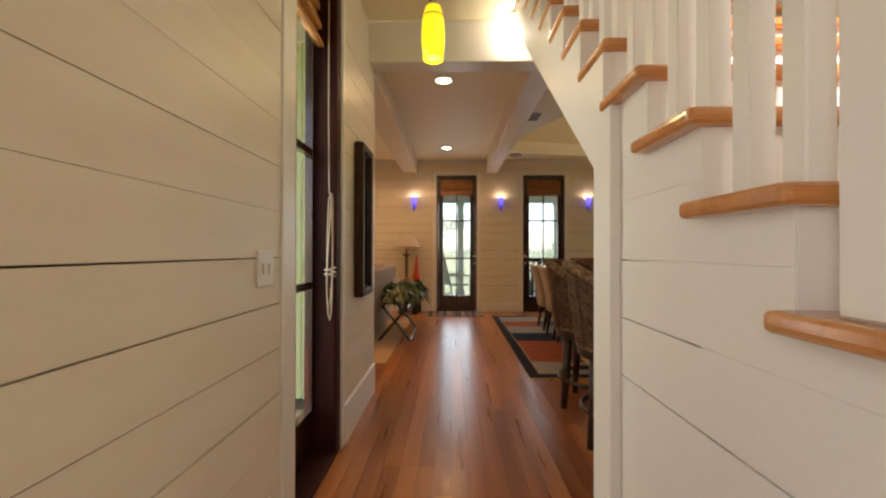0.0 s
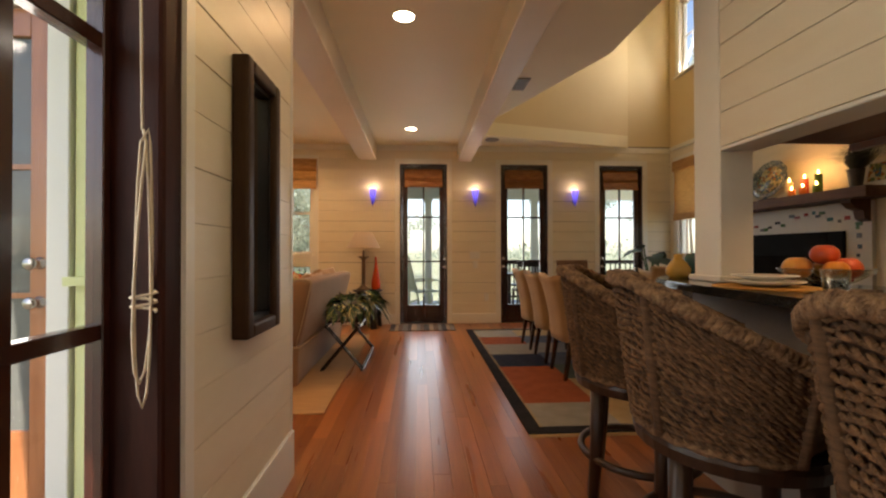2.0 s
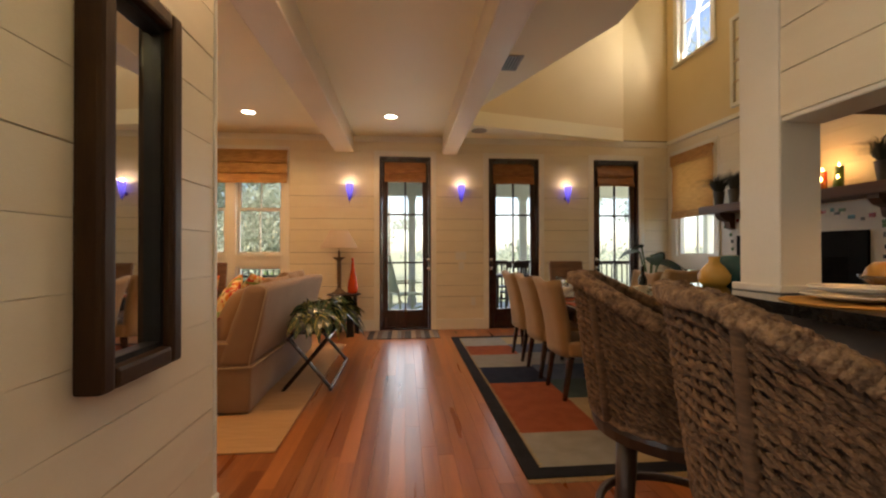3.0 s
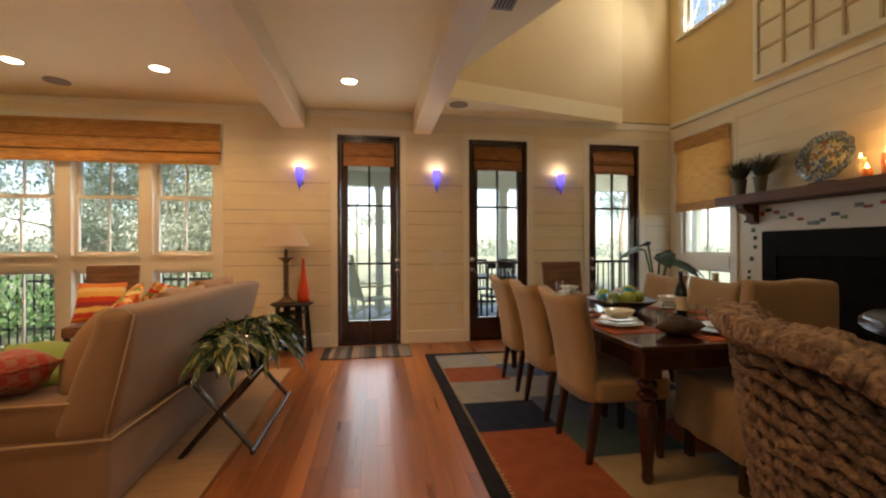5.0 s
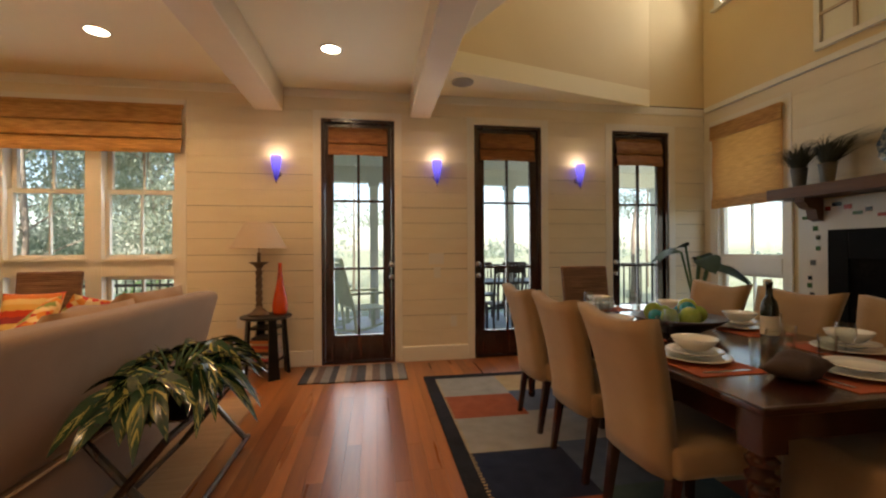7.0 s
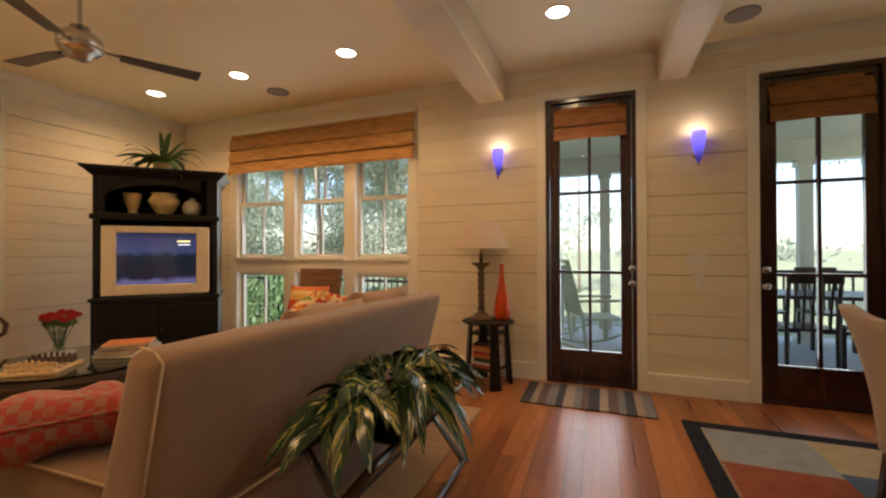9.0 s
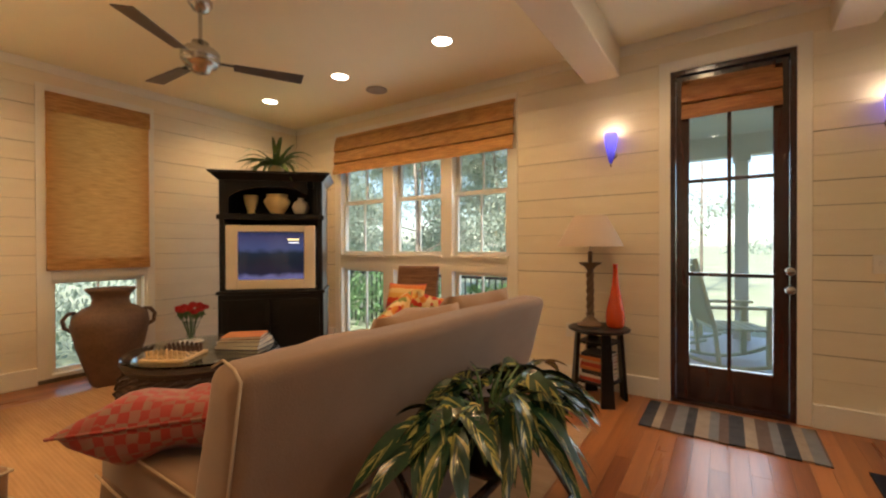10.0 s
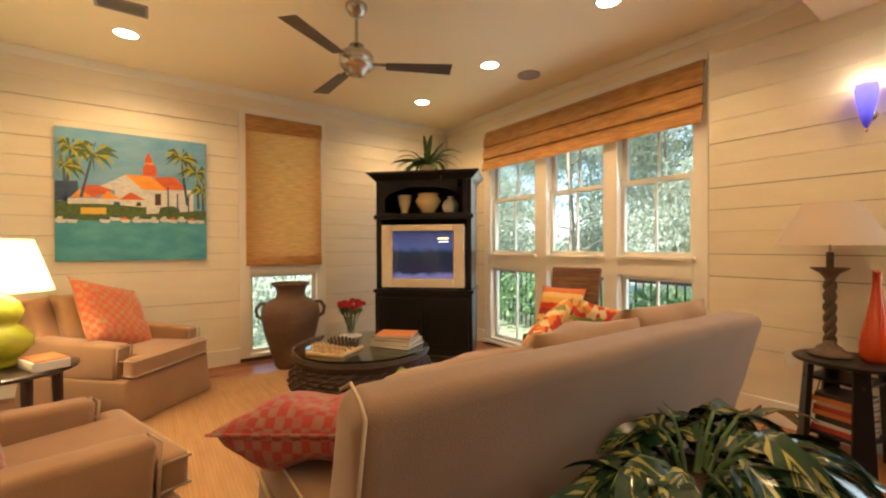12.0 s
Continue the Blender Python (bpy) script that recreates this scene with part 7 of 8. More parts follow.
# ---------- hall ----------
mi = thing("wall_mirror", (HALL_W + 0.002, 2.978, 1.345), 90, "tall mirror in a dark stepped wooden frame", "mirror")
MIRFRAME = surf("mirror_frame_wood", (0.022, 0.007, 0.003), (0.052, 0.026, 0.009), 0.5, spec=0.2, scale=6, fine=50, bump=0.06, stretch=(4, 4, 0.6), coat=0.08)
mw, mh = 0.168, 0.505
for a, b, c, d in ((-mw, -mw + 0.052, -mh, mh), (mw - 0.052, mw, -mh, mh), (-mw + 0.052, mw - 0.052, mh - 0.052, mh), (-mw + 0.052, mw - 0.052, -mh, -mh + 0.052)):
    part("frame_bar", boxes((a, -0.062, c, b, 0, d), bevel=0.012, seg=2), MIRFRAME, mi)
for a, b, c, d in ((-mw + 0.052, -mw + 0.066, -mh + 0.052, mh - 0.052), (mw - 0.066, mw - 0.052, -mh + 0.052, mh - 0.052), (-mw + 0.066, mw - 0.066, mh - 0.066, mh - 0.052), (-mw + 0.066, mw - 0.066, -mh + 0.052, -mh + 0.066)):
    part("inner_fillet", boxes((a, -0.035, c, b, 0, d)), BLACKWOOD, mi)
part("glass", boxes((-mw + 0.066, -0.012, -mh + 0.066, mw - 0.066, -0.002, mh - 0.066)), MIRROR, mi, "mirror glass")
PLASTIC = surf("white_plastic", (0.70, 0.68, 0.62), (0.76, 0.74, 0.68), 0.35, bump=0)


def switch_plate(at, turn, w, n, label):
    root = thing("switch_plate", at, turn, label, "light switch", "wall plates")
    part("plate", boxes((-w / 2, -0.007, -0.06, w / 2, 0, 0.06), bevel=0.003), PLASTIC, root)
    for k in range(n):
        x = (k - (n - 1) / 2) * 0.046
        part("toggle", boxes((x - 0.008, -0.014, -0.018, x + 0.008, -0.0071, 0.018), bevel=0.003), PLASTIC, root)
    return root


switch_plate((HALL_W + 0.001, 1.53, 1.08), 90, 0.118, 2, "white double light switch on the hall wall")
switch_plate((0.98, NORTH - 0.001, 1.10), 0, 0.165, 3, "cream triple switch between the porch doors")
switch_plate((0.99, NORTH - 0.001, 0.95), 0, 0.075, 1, "small cream switch between the porch doors")
switch_plate((1.17, NORTH - 0.001, 0.42), 0, 0.07, 0, "cream socket plate low on the wall")
switch_plate((-0.86, NORTH - 0.001, 0.46), 0, 0.07, 0, "cream socket plate behind the side table")
switch_plate((-1.02, NORTH - 0.001, 0.47), 0, 0.07, 0, "cream socket plate behind the side table")
CORD = surf("blind_cord", (0.55, 0.46, 0.33), (0.66, 0.57, 0.43), 0.8, fine=200, bump=0.2)
bm = bmesh.new()
cx, cy = HALL_W - 0.045, 2.412
tube(bm, [(cx, cy, 2.55), (cx, cy - 0.002, 1.9), (cx + 0.004, cy, 1.46)], 0.0035, 6)
solo("blind_cord", bm, CORD, "thin blind cord hanging in the sidelight", "cord", True, "blind cords")
rnd = random.Random(2)
bm = bmesh.new()
pts = []
for k in range(2):
    lo = 0.76 + 0.06 * k
    for i in range(14):
        u = i / 14 * 2 * math.pi
        pts.append((cx + 0.010 + 0.012 * math.sin(u + k) + 0.003 * k, cy - 0.006 + (0.014 + 0.012 * k) * math.sin(u) * (1.4 - math.cos(u)) * 0.6, (1.46 + lo) / 2 + (1.46 - lo) / 2 * math.cos(u)))
tube(bm, pts, 0.0032, 6)
solo("blind_cord", bm, CORD, "looped coil of pale blind cord", "cord", True, "blind cords")
bm = bmesh.new()
tube(bm, [(cx + 0.012 + 0.03 * math.cos(u * 0.8), cy - 0.006 + 0.022 * math.sin(u * 0.8), 1.0 + 0.003 * u) for u in range(18)], 0.0035, 6)
solo("blind_cord", bm, CORD, "knot of pale blind cord round the coil", "cord", True, "blind cords")
# pendant
pd = thing("pendant_lamp", (-0.045, 2.30, TOP + 0.02), 0, "yellow glass pendant lamp, lit, on a thin cord", "pendant lamp")
part("canopy", lathe(bmesh.new(), [(0.06, 0), (0.06, -0.012), (0.03, -0.03), (0.004, -0.034)], 20), CHROME, pd, "", True)
part("cord", tube(bmesh.new(), [(0, 0, -0.03), (0, 0, -0.46)], 0.004, 6), BLACKWOOD, pd)
m, t, p = nodes_of("yellow_lamp_glass")
p.inputs["Base Color"].default_value = (0.85, 0.68, 0.02, 1)
p.inputs["Roughness"].default_value = 0.1
p.inputs["Emission Color"].default_value = (1.0, 0.78, 0.02, 1)
p.inputs["Emission Strength"].default_value = 0.45
part("cap", lathe(bmesh.new(), [(0.02, -0.44), (0.022, -0.48)], 12), CHROME, pd)
bm = lathe(bmesh.new(), [(0.018, -0.475), (0.04, -0.49), (0.056, -0.54), (0.062, -0.62), (0.061, -0.69), (0.052, -0.76), (0.048, -0.765), (0.057, -0.69)], 28, close=False)
part("shade", bm, m, pd, "glowing yellow glass shade", True)
part("stripe", tube(bmesh.new(), [(0.0585 * math.cos(a * 0.35), 0.0585 * math.sin(a * 0.35), -0.545) for a in range(18)], 0.002, 5, closed=True), BLACKWOOD, pd)
lamp("pendant_bulb", "POINT", pose(-0.045, 2.30, 2.08), 1.3, (1.0, 0.82, 0.4), radius=0.04)
# bright halogen fitting beside the header
hl = thing("spot_fitting", (0.52, 3.22, 2.86), 0, "small white wall spotlight, glaring", "spotlight")
part("base", lathe(bmesh.new(), [(0.05, 0.04), (0.05, 0.02), (0.03, 0.0)], 16), TRIM, hl, "", True)
part("bulb", lathe(bmesh.new(), [(0.012, 0.0), (0.04, -0.03), (0.045, -0.06), (0.02, -0.085), (0.004, -0.09)], 20), glow("halogen_bulb", (1, 0.93, 0.8), 14), hl, "glaring bulb", True)
lamp("halogen", "POINT", pose(0.50, 3.18, 2.72), 0.9, (1, 0.88, 0.7), radius=0.05)

# ---------- sconces ----------
m, t, p = nodes_of("cobalt_lit_glass")
p.inputs["Base Color"].default_value = (0.03, 0.02, 0.5, 1)
p.inputs["Roughness"].default_value = 0.1
tc = t.nodes.new("ShaderNodeTexCoord")
sx = t.nodes.new("ShaderNodeSeparateXYZ")
t.links.new(tc.outputs["Object"], sx.inputs[0])
mr = t.nodes.new("ShaderNodeMapRange")
mr.inputs["From Min"].default_value, mr.inputs["From Max"].default_value = -0.10, 0.12
mr.inputs["To Min"].default_value, mr.inputs["To Max"].default_value = 0.08, 1.0
t.links.new(sx.outputs["Z"], mr.inputs["Value"])
t.links.new(mr.outputs[0], p.inputs["Emission Strength"])
p.inputs["Emission Color"].default_value = (0.20, 0.15, 1.0, 1)
BLUE = m
for x in (-0.654, 0.981, 2.617):
    s = thing("wall_sconce", (x, NORTH - 0.085, 2.03), 0, "cobalt blue glass cone sconce, lit", "wall lamp", "blue sconces")
    bm = lathe(bmesh.new(), [(0.006, -0.135), (0.018, -0.11), (0.030, -0.06), (0.046, 0.02), (0.053, 0.09), (0.050, 0.12), (0.046, 0.12), (0.049, 0.09), (0.042, 0.02)], 28, close=False)
    part("shade", bm, BLUE, s, "glowing cobalt glass cone", True)
    part("finial", lathe(bmesh.new(), [(0.003, -0.16), (0.010, -0.145), (0.006, -0.133)], 12), CHROME, s, "", True)
    part("bracket", tube(bmesh.new(), [(0, 0.085, -0.05), (0, 0.05, -0.055), (0, 0.02, -0.045)], 0.010, 8), CHROME, s)
    bm = lathe(bmesh.new(), [(0.035, 0), (0.035, 0.01), (0.02, 0.016)], 18)
    bmesh.ops.transform(bm, matrix=pose(0, 0.084, -0.05, 90, 0, 0), verts=bm.verts)
    part("backplate", bm, CHROME, s, "", True)
    lamp("sconce_bulb", "POINT", pose(x, NORTH - 0.085, 2.165), 0.58, (1.0, 0.74, 0.42), radius=0.02)

# ---------- mats and rug ----------
mat_root = thing("door_mat", (0.13, 7.67, 0.0), 0, "striped woven runner mat before the porch door", "door mat")
rnd = random.Random(6)
MATCOLS = [surf("mat_%s" % n, a, b, 0.95, scale=12, fine=150, bump=0.5) for n, a, b in (("dark", (0.02, 0.018, 0.02), (0.05, 0.045, 0.045)), ("grey", (0.13, 0.12, 0.11), (0.2, 0.18, 0.16)), ("tan", (0.24, 0.17, 0.11), (0.34, 0.25, 0.17)), ("brown", (0.08, 0.045, 0.03), (0.14, 0.085, 0.055)))]
x, k = -0.49, 0
while x < 0.48:
    w = rnd.uniform(0.05, 0.085)
    part("stripe", boxes((x, -0.27 + rnd.uniform(-0.01, 0.01), 0.0, min(x + w, 0.49), 0.27 + rnd.uniform(-0.01, 0.01), 0.010 + rnd.uniform(0, 0.002))), MATCOLS[(0, 2, 3, 1, 0, 2, 1, 3)[k % 8]], mat_root)
    x += w
    k += 1
RUGC = {n: surf("rug_" + n, a, b, 0.95, scale=9, fine=190, bump=0.5, spec=0.12) for n, a, b in (
    ("black", (0.010, 0.010, 0.014), (0.024, 0.024, 0.03)), ("grey", (0.22, 0.215, 0.20), (0.31, 0.30, 0.28)), ("rust", (0.22, 0.058, 0.028), (0.33, 0.10, 0.048)), ("navy", (0.010, 0.014, 0.035), (0.022, 0.03, 0.06)),
    ("blue", (0.06, 0.085, 0.13), (0.10, 0.13, 0.19)), ("sand", (0.32, 0.24, 0.13), (0.42, 0.32, 0.19)), ("teal", (0.05, 0.085, 0.085), (0.09, 0.13, 0.13)), ("brown", (0.12, 0.06, 0.035), (0.18, 0.10, 0.06)))}
rug = thing("dining_rug", (0, 0, 0), 0, "flat woven rug of rust, grey and navy blocks, black border", "rug")
RX0, RX1, RY0, RY1 = 0.765, 3.45, 3.90, 7.435
for r in ((RX0, RY0, RX1, RY0 + 0.10), (RX0, RY1 - 0.10, RX1, RY1), (RX0, RY0 + 0.10, RX0 + 0.10, RY1 - 0.10), (RX1 - 0.10, RY0 + 0.10, RX1, RY1 - 0.10)):
    part("border", boxes((r[0], r[1], 0, r[2], r[3], 0.009)), RUGC["black"], rug)
bandx = [RX0 + 0.10, 1.42, 2.05, 2.75, RX1 - 0.10]
mixes = [["grey", "rust", "rust", "navy", "grey", "rust", "grey"], ["sand", "sand", "teal", "blue", "grey", "blue", "sand"], ["teal", "grey", "rust", "sand", "navy", "teal", "rust"], ["blue", "sand", "grey", "rust", "sand", "navy", "grey"]]
ys = [4.0, 4.42, 4.95, 5.42, 5.92, 6.42, 6.86, 7.335]
for i, col in enumerate(mixes):
    for j, c in enumerate(col):
        sh = 0.0 if i == 0 else 0.06 * (i % 2)
        y0, y1 = ys[j] + (sh if j else 0), ys[j + 1] + (sh if j < 6 else 0)
        part("block", boxes((bandx[i], y0, 0.0, bandx[i + 1], y1, 0.0085 + 0.0002 * ((i + j) % 2))), RUGC[c], rug)
bm = bmesh.new()
for k in range(120):
    y = RY0 + 0.1 + k * (RY1 - RY0 - 0.2) / 120
    box(bm, RX0 + 0.094, y, 0.0, RX0 + 0.112 + 0.006 * (k % 2), y + 0.012, 0.0096)
tagged(part("stitching", bm, RUGC["sand"], rug, "pale stitching along the border"), "", "", "", "stuff")
bm = bmesh.new()
rnd = random.Random(3)
for k in range(170):
    x = RX0 + k * (RX1 - RX0) / 170
    box(bm, x, RY0 - 0.035 - rnd.uniform(0, 0.015), 0.0, x + 0.009, RY0, 0.005)
tagged(part("fringe", bm, RUGC["sand"], rug, "pale fringe"), "", "", "", "stuff")

# ---------- dining table ----------
CHERRY = surf("dark_cherry", (0.022, 0.006, 0.004), (0.06, 0.016, 0.008), 0.15, scale=4, fine=45, bump=0.03, stretch=(5, 0.5, 5), coat=0.5)
TX0, TX1, TY0, TY1, TZ = 1.47, 2.66, 4.63, 6.86, 0.715
dt = thing("dining_table", ((TX0 + TX1) / 2, (TY0 + TY1) / 2, 0.0095), 0, "long polished dark cherry dining table with turned legs", "dining table")
hx, hy, tz = (TX1 - TX0) / 2, (TY1 - TY0) / 2, TZ - 0.0095
part("tabletop", boxes((-hx, -hy, tz - 0.03, hx, hy, tz), bevel=0.008, seg=3), CHERRY, dt)
for a, b, c, d in ((-hx + 0.07, -hx + 0.095, -hy + 0.1, hy - 0.1), (hx - 0.095, hx - 0.07, -hy + 0.1, hy - 0.1), (-hx + 0.1, hx - 0.1, -hy + 0.07, -hy + 0.095), (-hx + 0.1, hx - 0.1, hy - 0.095, hy - 0.07)):
    part("apron", boxes((a, c, tz - 0.14, b, d, tz - 0.031)), CHERRY, dt)
for sx_ in (-1, 1):
    for sy in (-1, 1):
        bm = lathe(bmesh.new(), [(0.022, 0), (0.03, 0.02), (0.026, 0.06), (0.038, 0.22), (0.047, 0.34), (0.04, 0.40), (0.028, 0.415), (0.048, 0.43), (0.05, 0.445), (0.03, 0.46), (0.048, 0.485), (0.05, 0.50), (0.035, 0.515), (0.042, 0.53)], 20, (sx_ * (hx - 0.10), sy * (hy - 0.10)))
        box(bm, sx_ * (hx - 0.10) - 0.048, sy * (hy - 0.10) - 0.048, 0.53, sx_ * (hx - 0.10) + 0.048, sy * (hy - 0.10) + 0.048, tz - 0.031)
        part("leg", bm, CHERRY, dt, "", False)

TAN = surf("tan_chair_cloth", (0.27, 0.16, 0.072), (0.37, 0.235, 0.115), 0.85, scale=4, fine=230, bump=0.2, sheen=0.2)


def dining_chair(name="dining_chair"):
    root = thing(name, (0, 0, 0), 0, "tan upholstered dining chair with dark legs", "dining chair", "chairs round the table")
    bm = bmesh.new()
    rbox(bm, -0.235, -0.24, 0.335, 0.235, 0.20, 0.455, 0.03, 3)
    part("seat", bm, TAN, root, "", True)
    # curved, waisted back with a dipped top
    bm = bmesh.new()
    n, mrows = 8, 9
    front, rear = {}, {}
    for j in range(mrows + 1):
        v = j / mrows
        z = 0.335 + v * 0.60
        half = 0.205 + 0.045 * v * v
        lean = 0.17 + 0.03 * v + 0.085 * v * v
        for i in range(n + 1):
            u = 2 * i / n - 1
            dip = -0.035 * (1 - u * u) * max(0, v - 0.8) / 0.2
            edge_r = 0.018 * max(0.0, (abs(u) - 0.85) / 0.15)
            zz = z + dip
            front[i, j] = bm.verts.new((u * half, lean - 0.01 + 0.025 * (1 - u * u) * 0.6 + edge_r - 0.012 * u * u, zz))
            rear[i, j] = bm.verts.new((u * half, lean + 0.068 + 0.02 * (1 - u * u) - edge_r, zz))
    for j in range(mrows):
        for i in range(n):
            bm.faces.new((front[i, j], front[i + 1, j], front[i + 1, j + 1], front[i, j + 1]))
            bm.faces.new((rear[i, j + 1], rear[i + 1, j + 1], rear[i + 1, j], rear[i, j]))
        for i in (0, n):
            bm.faces.new((front[i, j], front[i, j + 1], rear[i, j + 1], rear[i, j]))
    for i in range(n):
        bm.faces.new((front[i, mrows], front[i + 1, mrows], rear[i + 1, mrows], rear[i, mrows]))
        bm.faces.new((front[i, 0], front[i + 1, 0], rear[i + 1, 0], rear[i, 0]))
    part("backrest", bm, TAN, root, "", True)
    for x in (-0.19, 0.19):
        bm = hull(bmesh.new(), [(x - 0.014, -0.215, 0), (x + 0.014, -0.215, 0), (x + 0.014, -0.187, 0), (x - 0.014, -0.187, 0)], [(x - 0.02, -0.225, 0.34), (x + 0.02, -0.225, 0.34), (x + 0.02, -0.182, 0.34), (x - 0.02, -0.182, 0.34)])
        part("leg", bm, MAHOG, root, "dark wooden leg")
        bm = hull(bmesh.new(), [(x - 0.014, 0.215, 0), (x + 0.014, 0.215, 0), (x + 0.014, 0.243, 0), (x - 0.014, 0.243, 0)], [(x - 0.02, 0.155, 0.34), (x + 0.02, 0.155, 0.34), (x + 0.02, 0.20, 0.34), (x - 0.02, 0.20, 0.34)])
        part("leg", bm, MAHOG, root, "dark wooden leg")
    return root


RZ = 0.0095
first = dining_chair()
first.matrix_world = pose(1.60, 5.135, RZ, 0, 0, 90)
for m in (pose(1.60, 5.71, RZ, 0, 0, 90), pose(1.60, 6.295, RZ, 0, 0, 90), pose(2.56, 5.12, RZ, 0, 0, -90), pose(2.57, 5.70, RZ, 0, 0, -88), pose(2.56, 6.29, RZ, 0, 0, -91)):
    copy_thing(first, m)
# skirted chair at the head of the table
hc = thing("skirted_chair", (2.16, 4.73, RZ), 176, "tall tan slipcovered chair at the table's head", "dining chair", "chairs round the table")
bm = bmesh.new()
rbox(bm, -0.25, -0.26, 0.16, 0.25, 0.20, 0.47, 0.03, 3)
rumple(bm, 0.014, 8, 4, 7)
part("seat", bm, TAN, hc, "", True)
bm = hull(bmesh.new(), [(-0.24, 0.12, 0.16), (0.24, 0.12, 0.16), (0.25, 0.23, 0.16), (-0.25, 0.23, 0.16)], [(-0.225, 0.20, 1.025), (0.225, 0.20, 1.025), (0.225, 0.27, 1.02), (-0.225, 0.27, 1.02)], 0.022, 3)
rumple(bm, 0.016, 9, 5, 4)
part("backrest", bm, TAN, hc, "", True)
for x in (-0.19, 0.19):
    for y in (-0.2, 0.19):
        part("leg", boxes((x - 0.02, y - 0.02, 0, x + 0.02, y + 0.02, 0.17)), MAHOG, hc, "dark wooden leg")
wicker_chair((2.34, 7.05, RZ), 0, "brown wicker chair at the far head of the table", "wicker chairs")

# place settings
CHINA = surf("white_china", (0.70, 0.68, 0.62), (0.78, 0.76, 0.70), 0.12, scale=4, bump=0)
MATRED = surf("rust_placemat", (0.35, 0.07, 0.025), (0.48, 0.12, 0.045), 0.9, scale=10, fine=160, bump=0.4)
NAPKIN = surf("brown_napkin", (0.035, 0.018, 0.012), (0.07, 0.04, 0.028), 0.9, scale=10, fine=150, bump=0.3)
PLATE = [(0.05, 0.0), (0.075, 0.004), (0.09, 0.010), (0.138, 0.020), (0.136, 0.024), (0.088, 0.014), (0.06, 0.009)]
BOWL = [(0.04, 0.0), (0.05, 0.004), (0.075, 0.025), (0.09, 0.05), (0.087, 0.051), (0.07, 0.028), (0.04, 0.010)]


def goblet(at, h=0.16, r=0.036):
    return turned("wine_glass", pose(*at), [(0.032, 0), (0.032, 0.003), (0.005, 0.008), (0.004, h * 0.42), (r * 0.7, h * 0.52), (r, h * 0.72), (r * 0.86, h), (r * 0.83, h), (r * 0.96, h * 0.72), (r * 0.66, h * 0.55), (0.003, h * 0.47)], CLEAR, "clear stemmed glass on the dining table", "glass", 20, "table glasses")


def tumbler(at, h=0.11, r=0.035):
    return turned("tumbler", pose(*at), [(r * 0.8, 0), (r, h), (r - 0.003, h), (r * 0.8 - 0.003, 0.012), (0.004, 0.010)], CLEAR, "clear glass tumbler beside the plate", "glass", 20, "table glasses")


def setting_at(x, y, ang, bowls=True):
    o = solo("placemat", boxes((-0.21, -0.15, 0, 0.21, 0.15, 0.004), bevel=0.001), MATRED, "rust red woven placemat on the table", "placemat", group="placemats")
    o.matrix_world = pose(x, y, TZ, 0, 0, ang)
    turned("dinner_plate", pose(x, y, TZ + 0.0045), PLATE, CHINA, "white china dinner plate", "plate", 32, "white plates")
    turned("salad_plate", pose(x, y, TZ + 0.0275), [(r * 0.8, z) for r, z in PLATE], CHINA, "small white china plate", "plate", 32, "white plates")
    if bowls:
        turned("soup_bowl", pose(x, y, TZ + 0.0495), BOWL, CHINA, "white china bowl on plates", "bowl", 28, "white bowls")
    c, s = math.cos(radians(ang)), math.sin(radians(ang))
    goblet((x + 0.19 * c - 0.19 * s, y + 0.19 * s + 0.19 * c, TZ + 0.001))
    tumbler((x + 0.11 * c - 0.20 * s, y + 0.11 * s + 0.20 * c, TZ + 0.001))
    f = thing("cutlery", (x, y, TZ + 0.0042), ang, "steel knife and fork beside the plate", "cutlery", "cutlery")
    part("knife", boxes((0.165, -0.11, 0, 0.182, 0.10, 0.003), bevel=0.001), CHROME, f)
    part("fork", boxes((-0.182, -0.11, 0, -0.168, 0.02, 0.003), (-0.186, 0.021, 0, -0.183, 0.09, 0.003), (-0.1765, 0.02, 0, -0.1735, 0.09, 0.003), (-0.167, 0.021, 0, -0.164, 0.09, 0.003)), CHROME, f)


for y in (5.135, 5.71, 6.295):
    setting_at(TX0 + 0.20, y, -90)
    setting_at(TX1 - 0.20, y, 90)
setting_at(2.10, TY0 + 0.20, 0, False)
setting_at(2.10, TY1 - 0.20, 180)
bm = bmesh.new()
puff(bm, 0.26, 0.16, 0.09, 10, None, 0.5, 5)
rumple(bm, 0.012, 9, 0, 2)
o = solo("napkin", bm, NAPKIN, "crumpled dark brown napkin on the table", "napkin", True)
o.matrix_world = pose(1.86, 4.86, TZ + 0.047, 0, 0, 25)
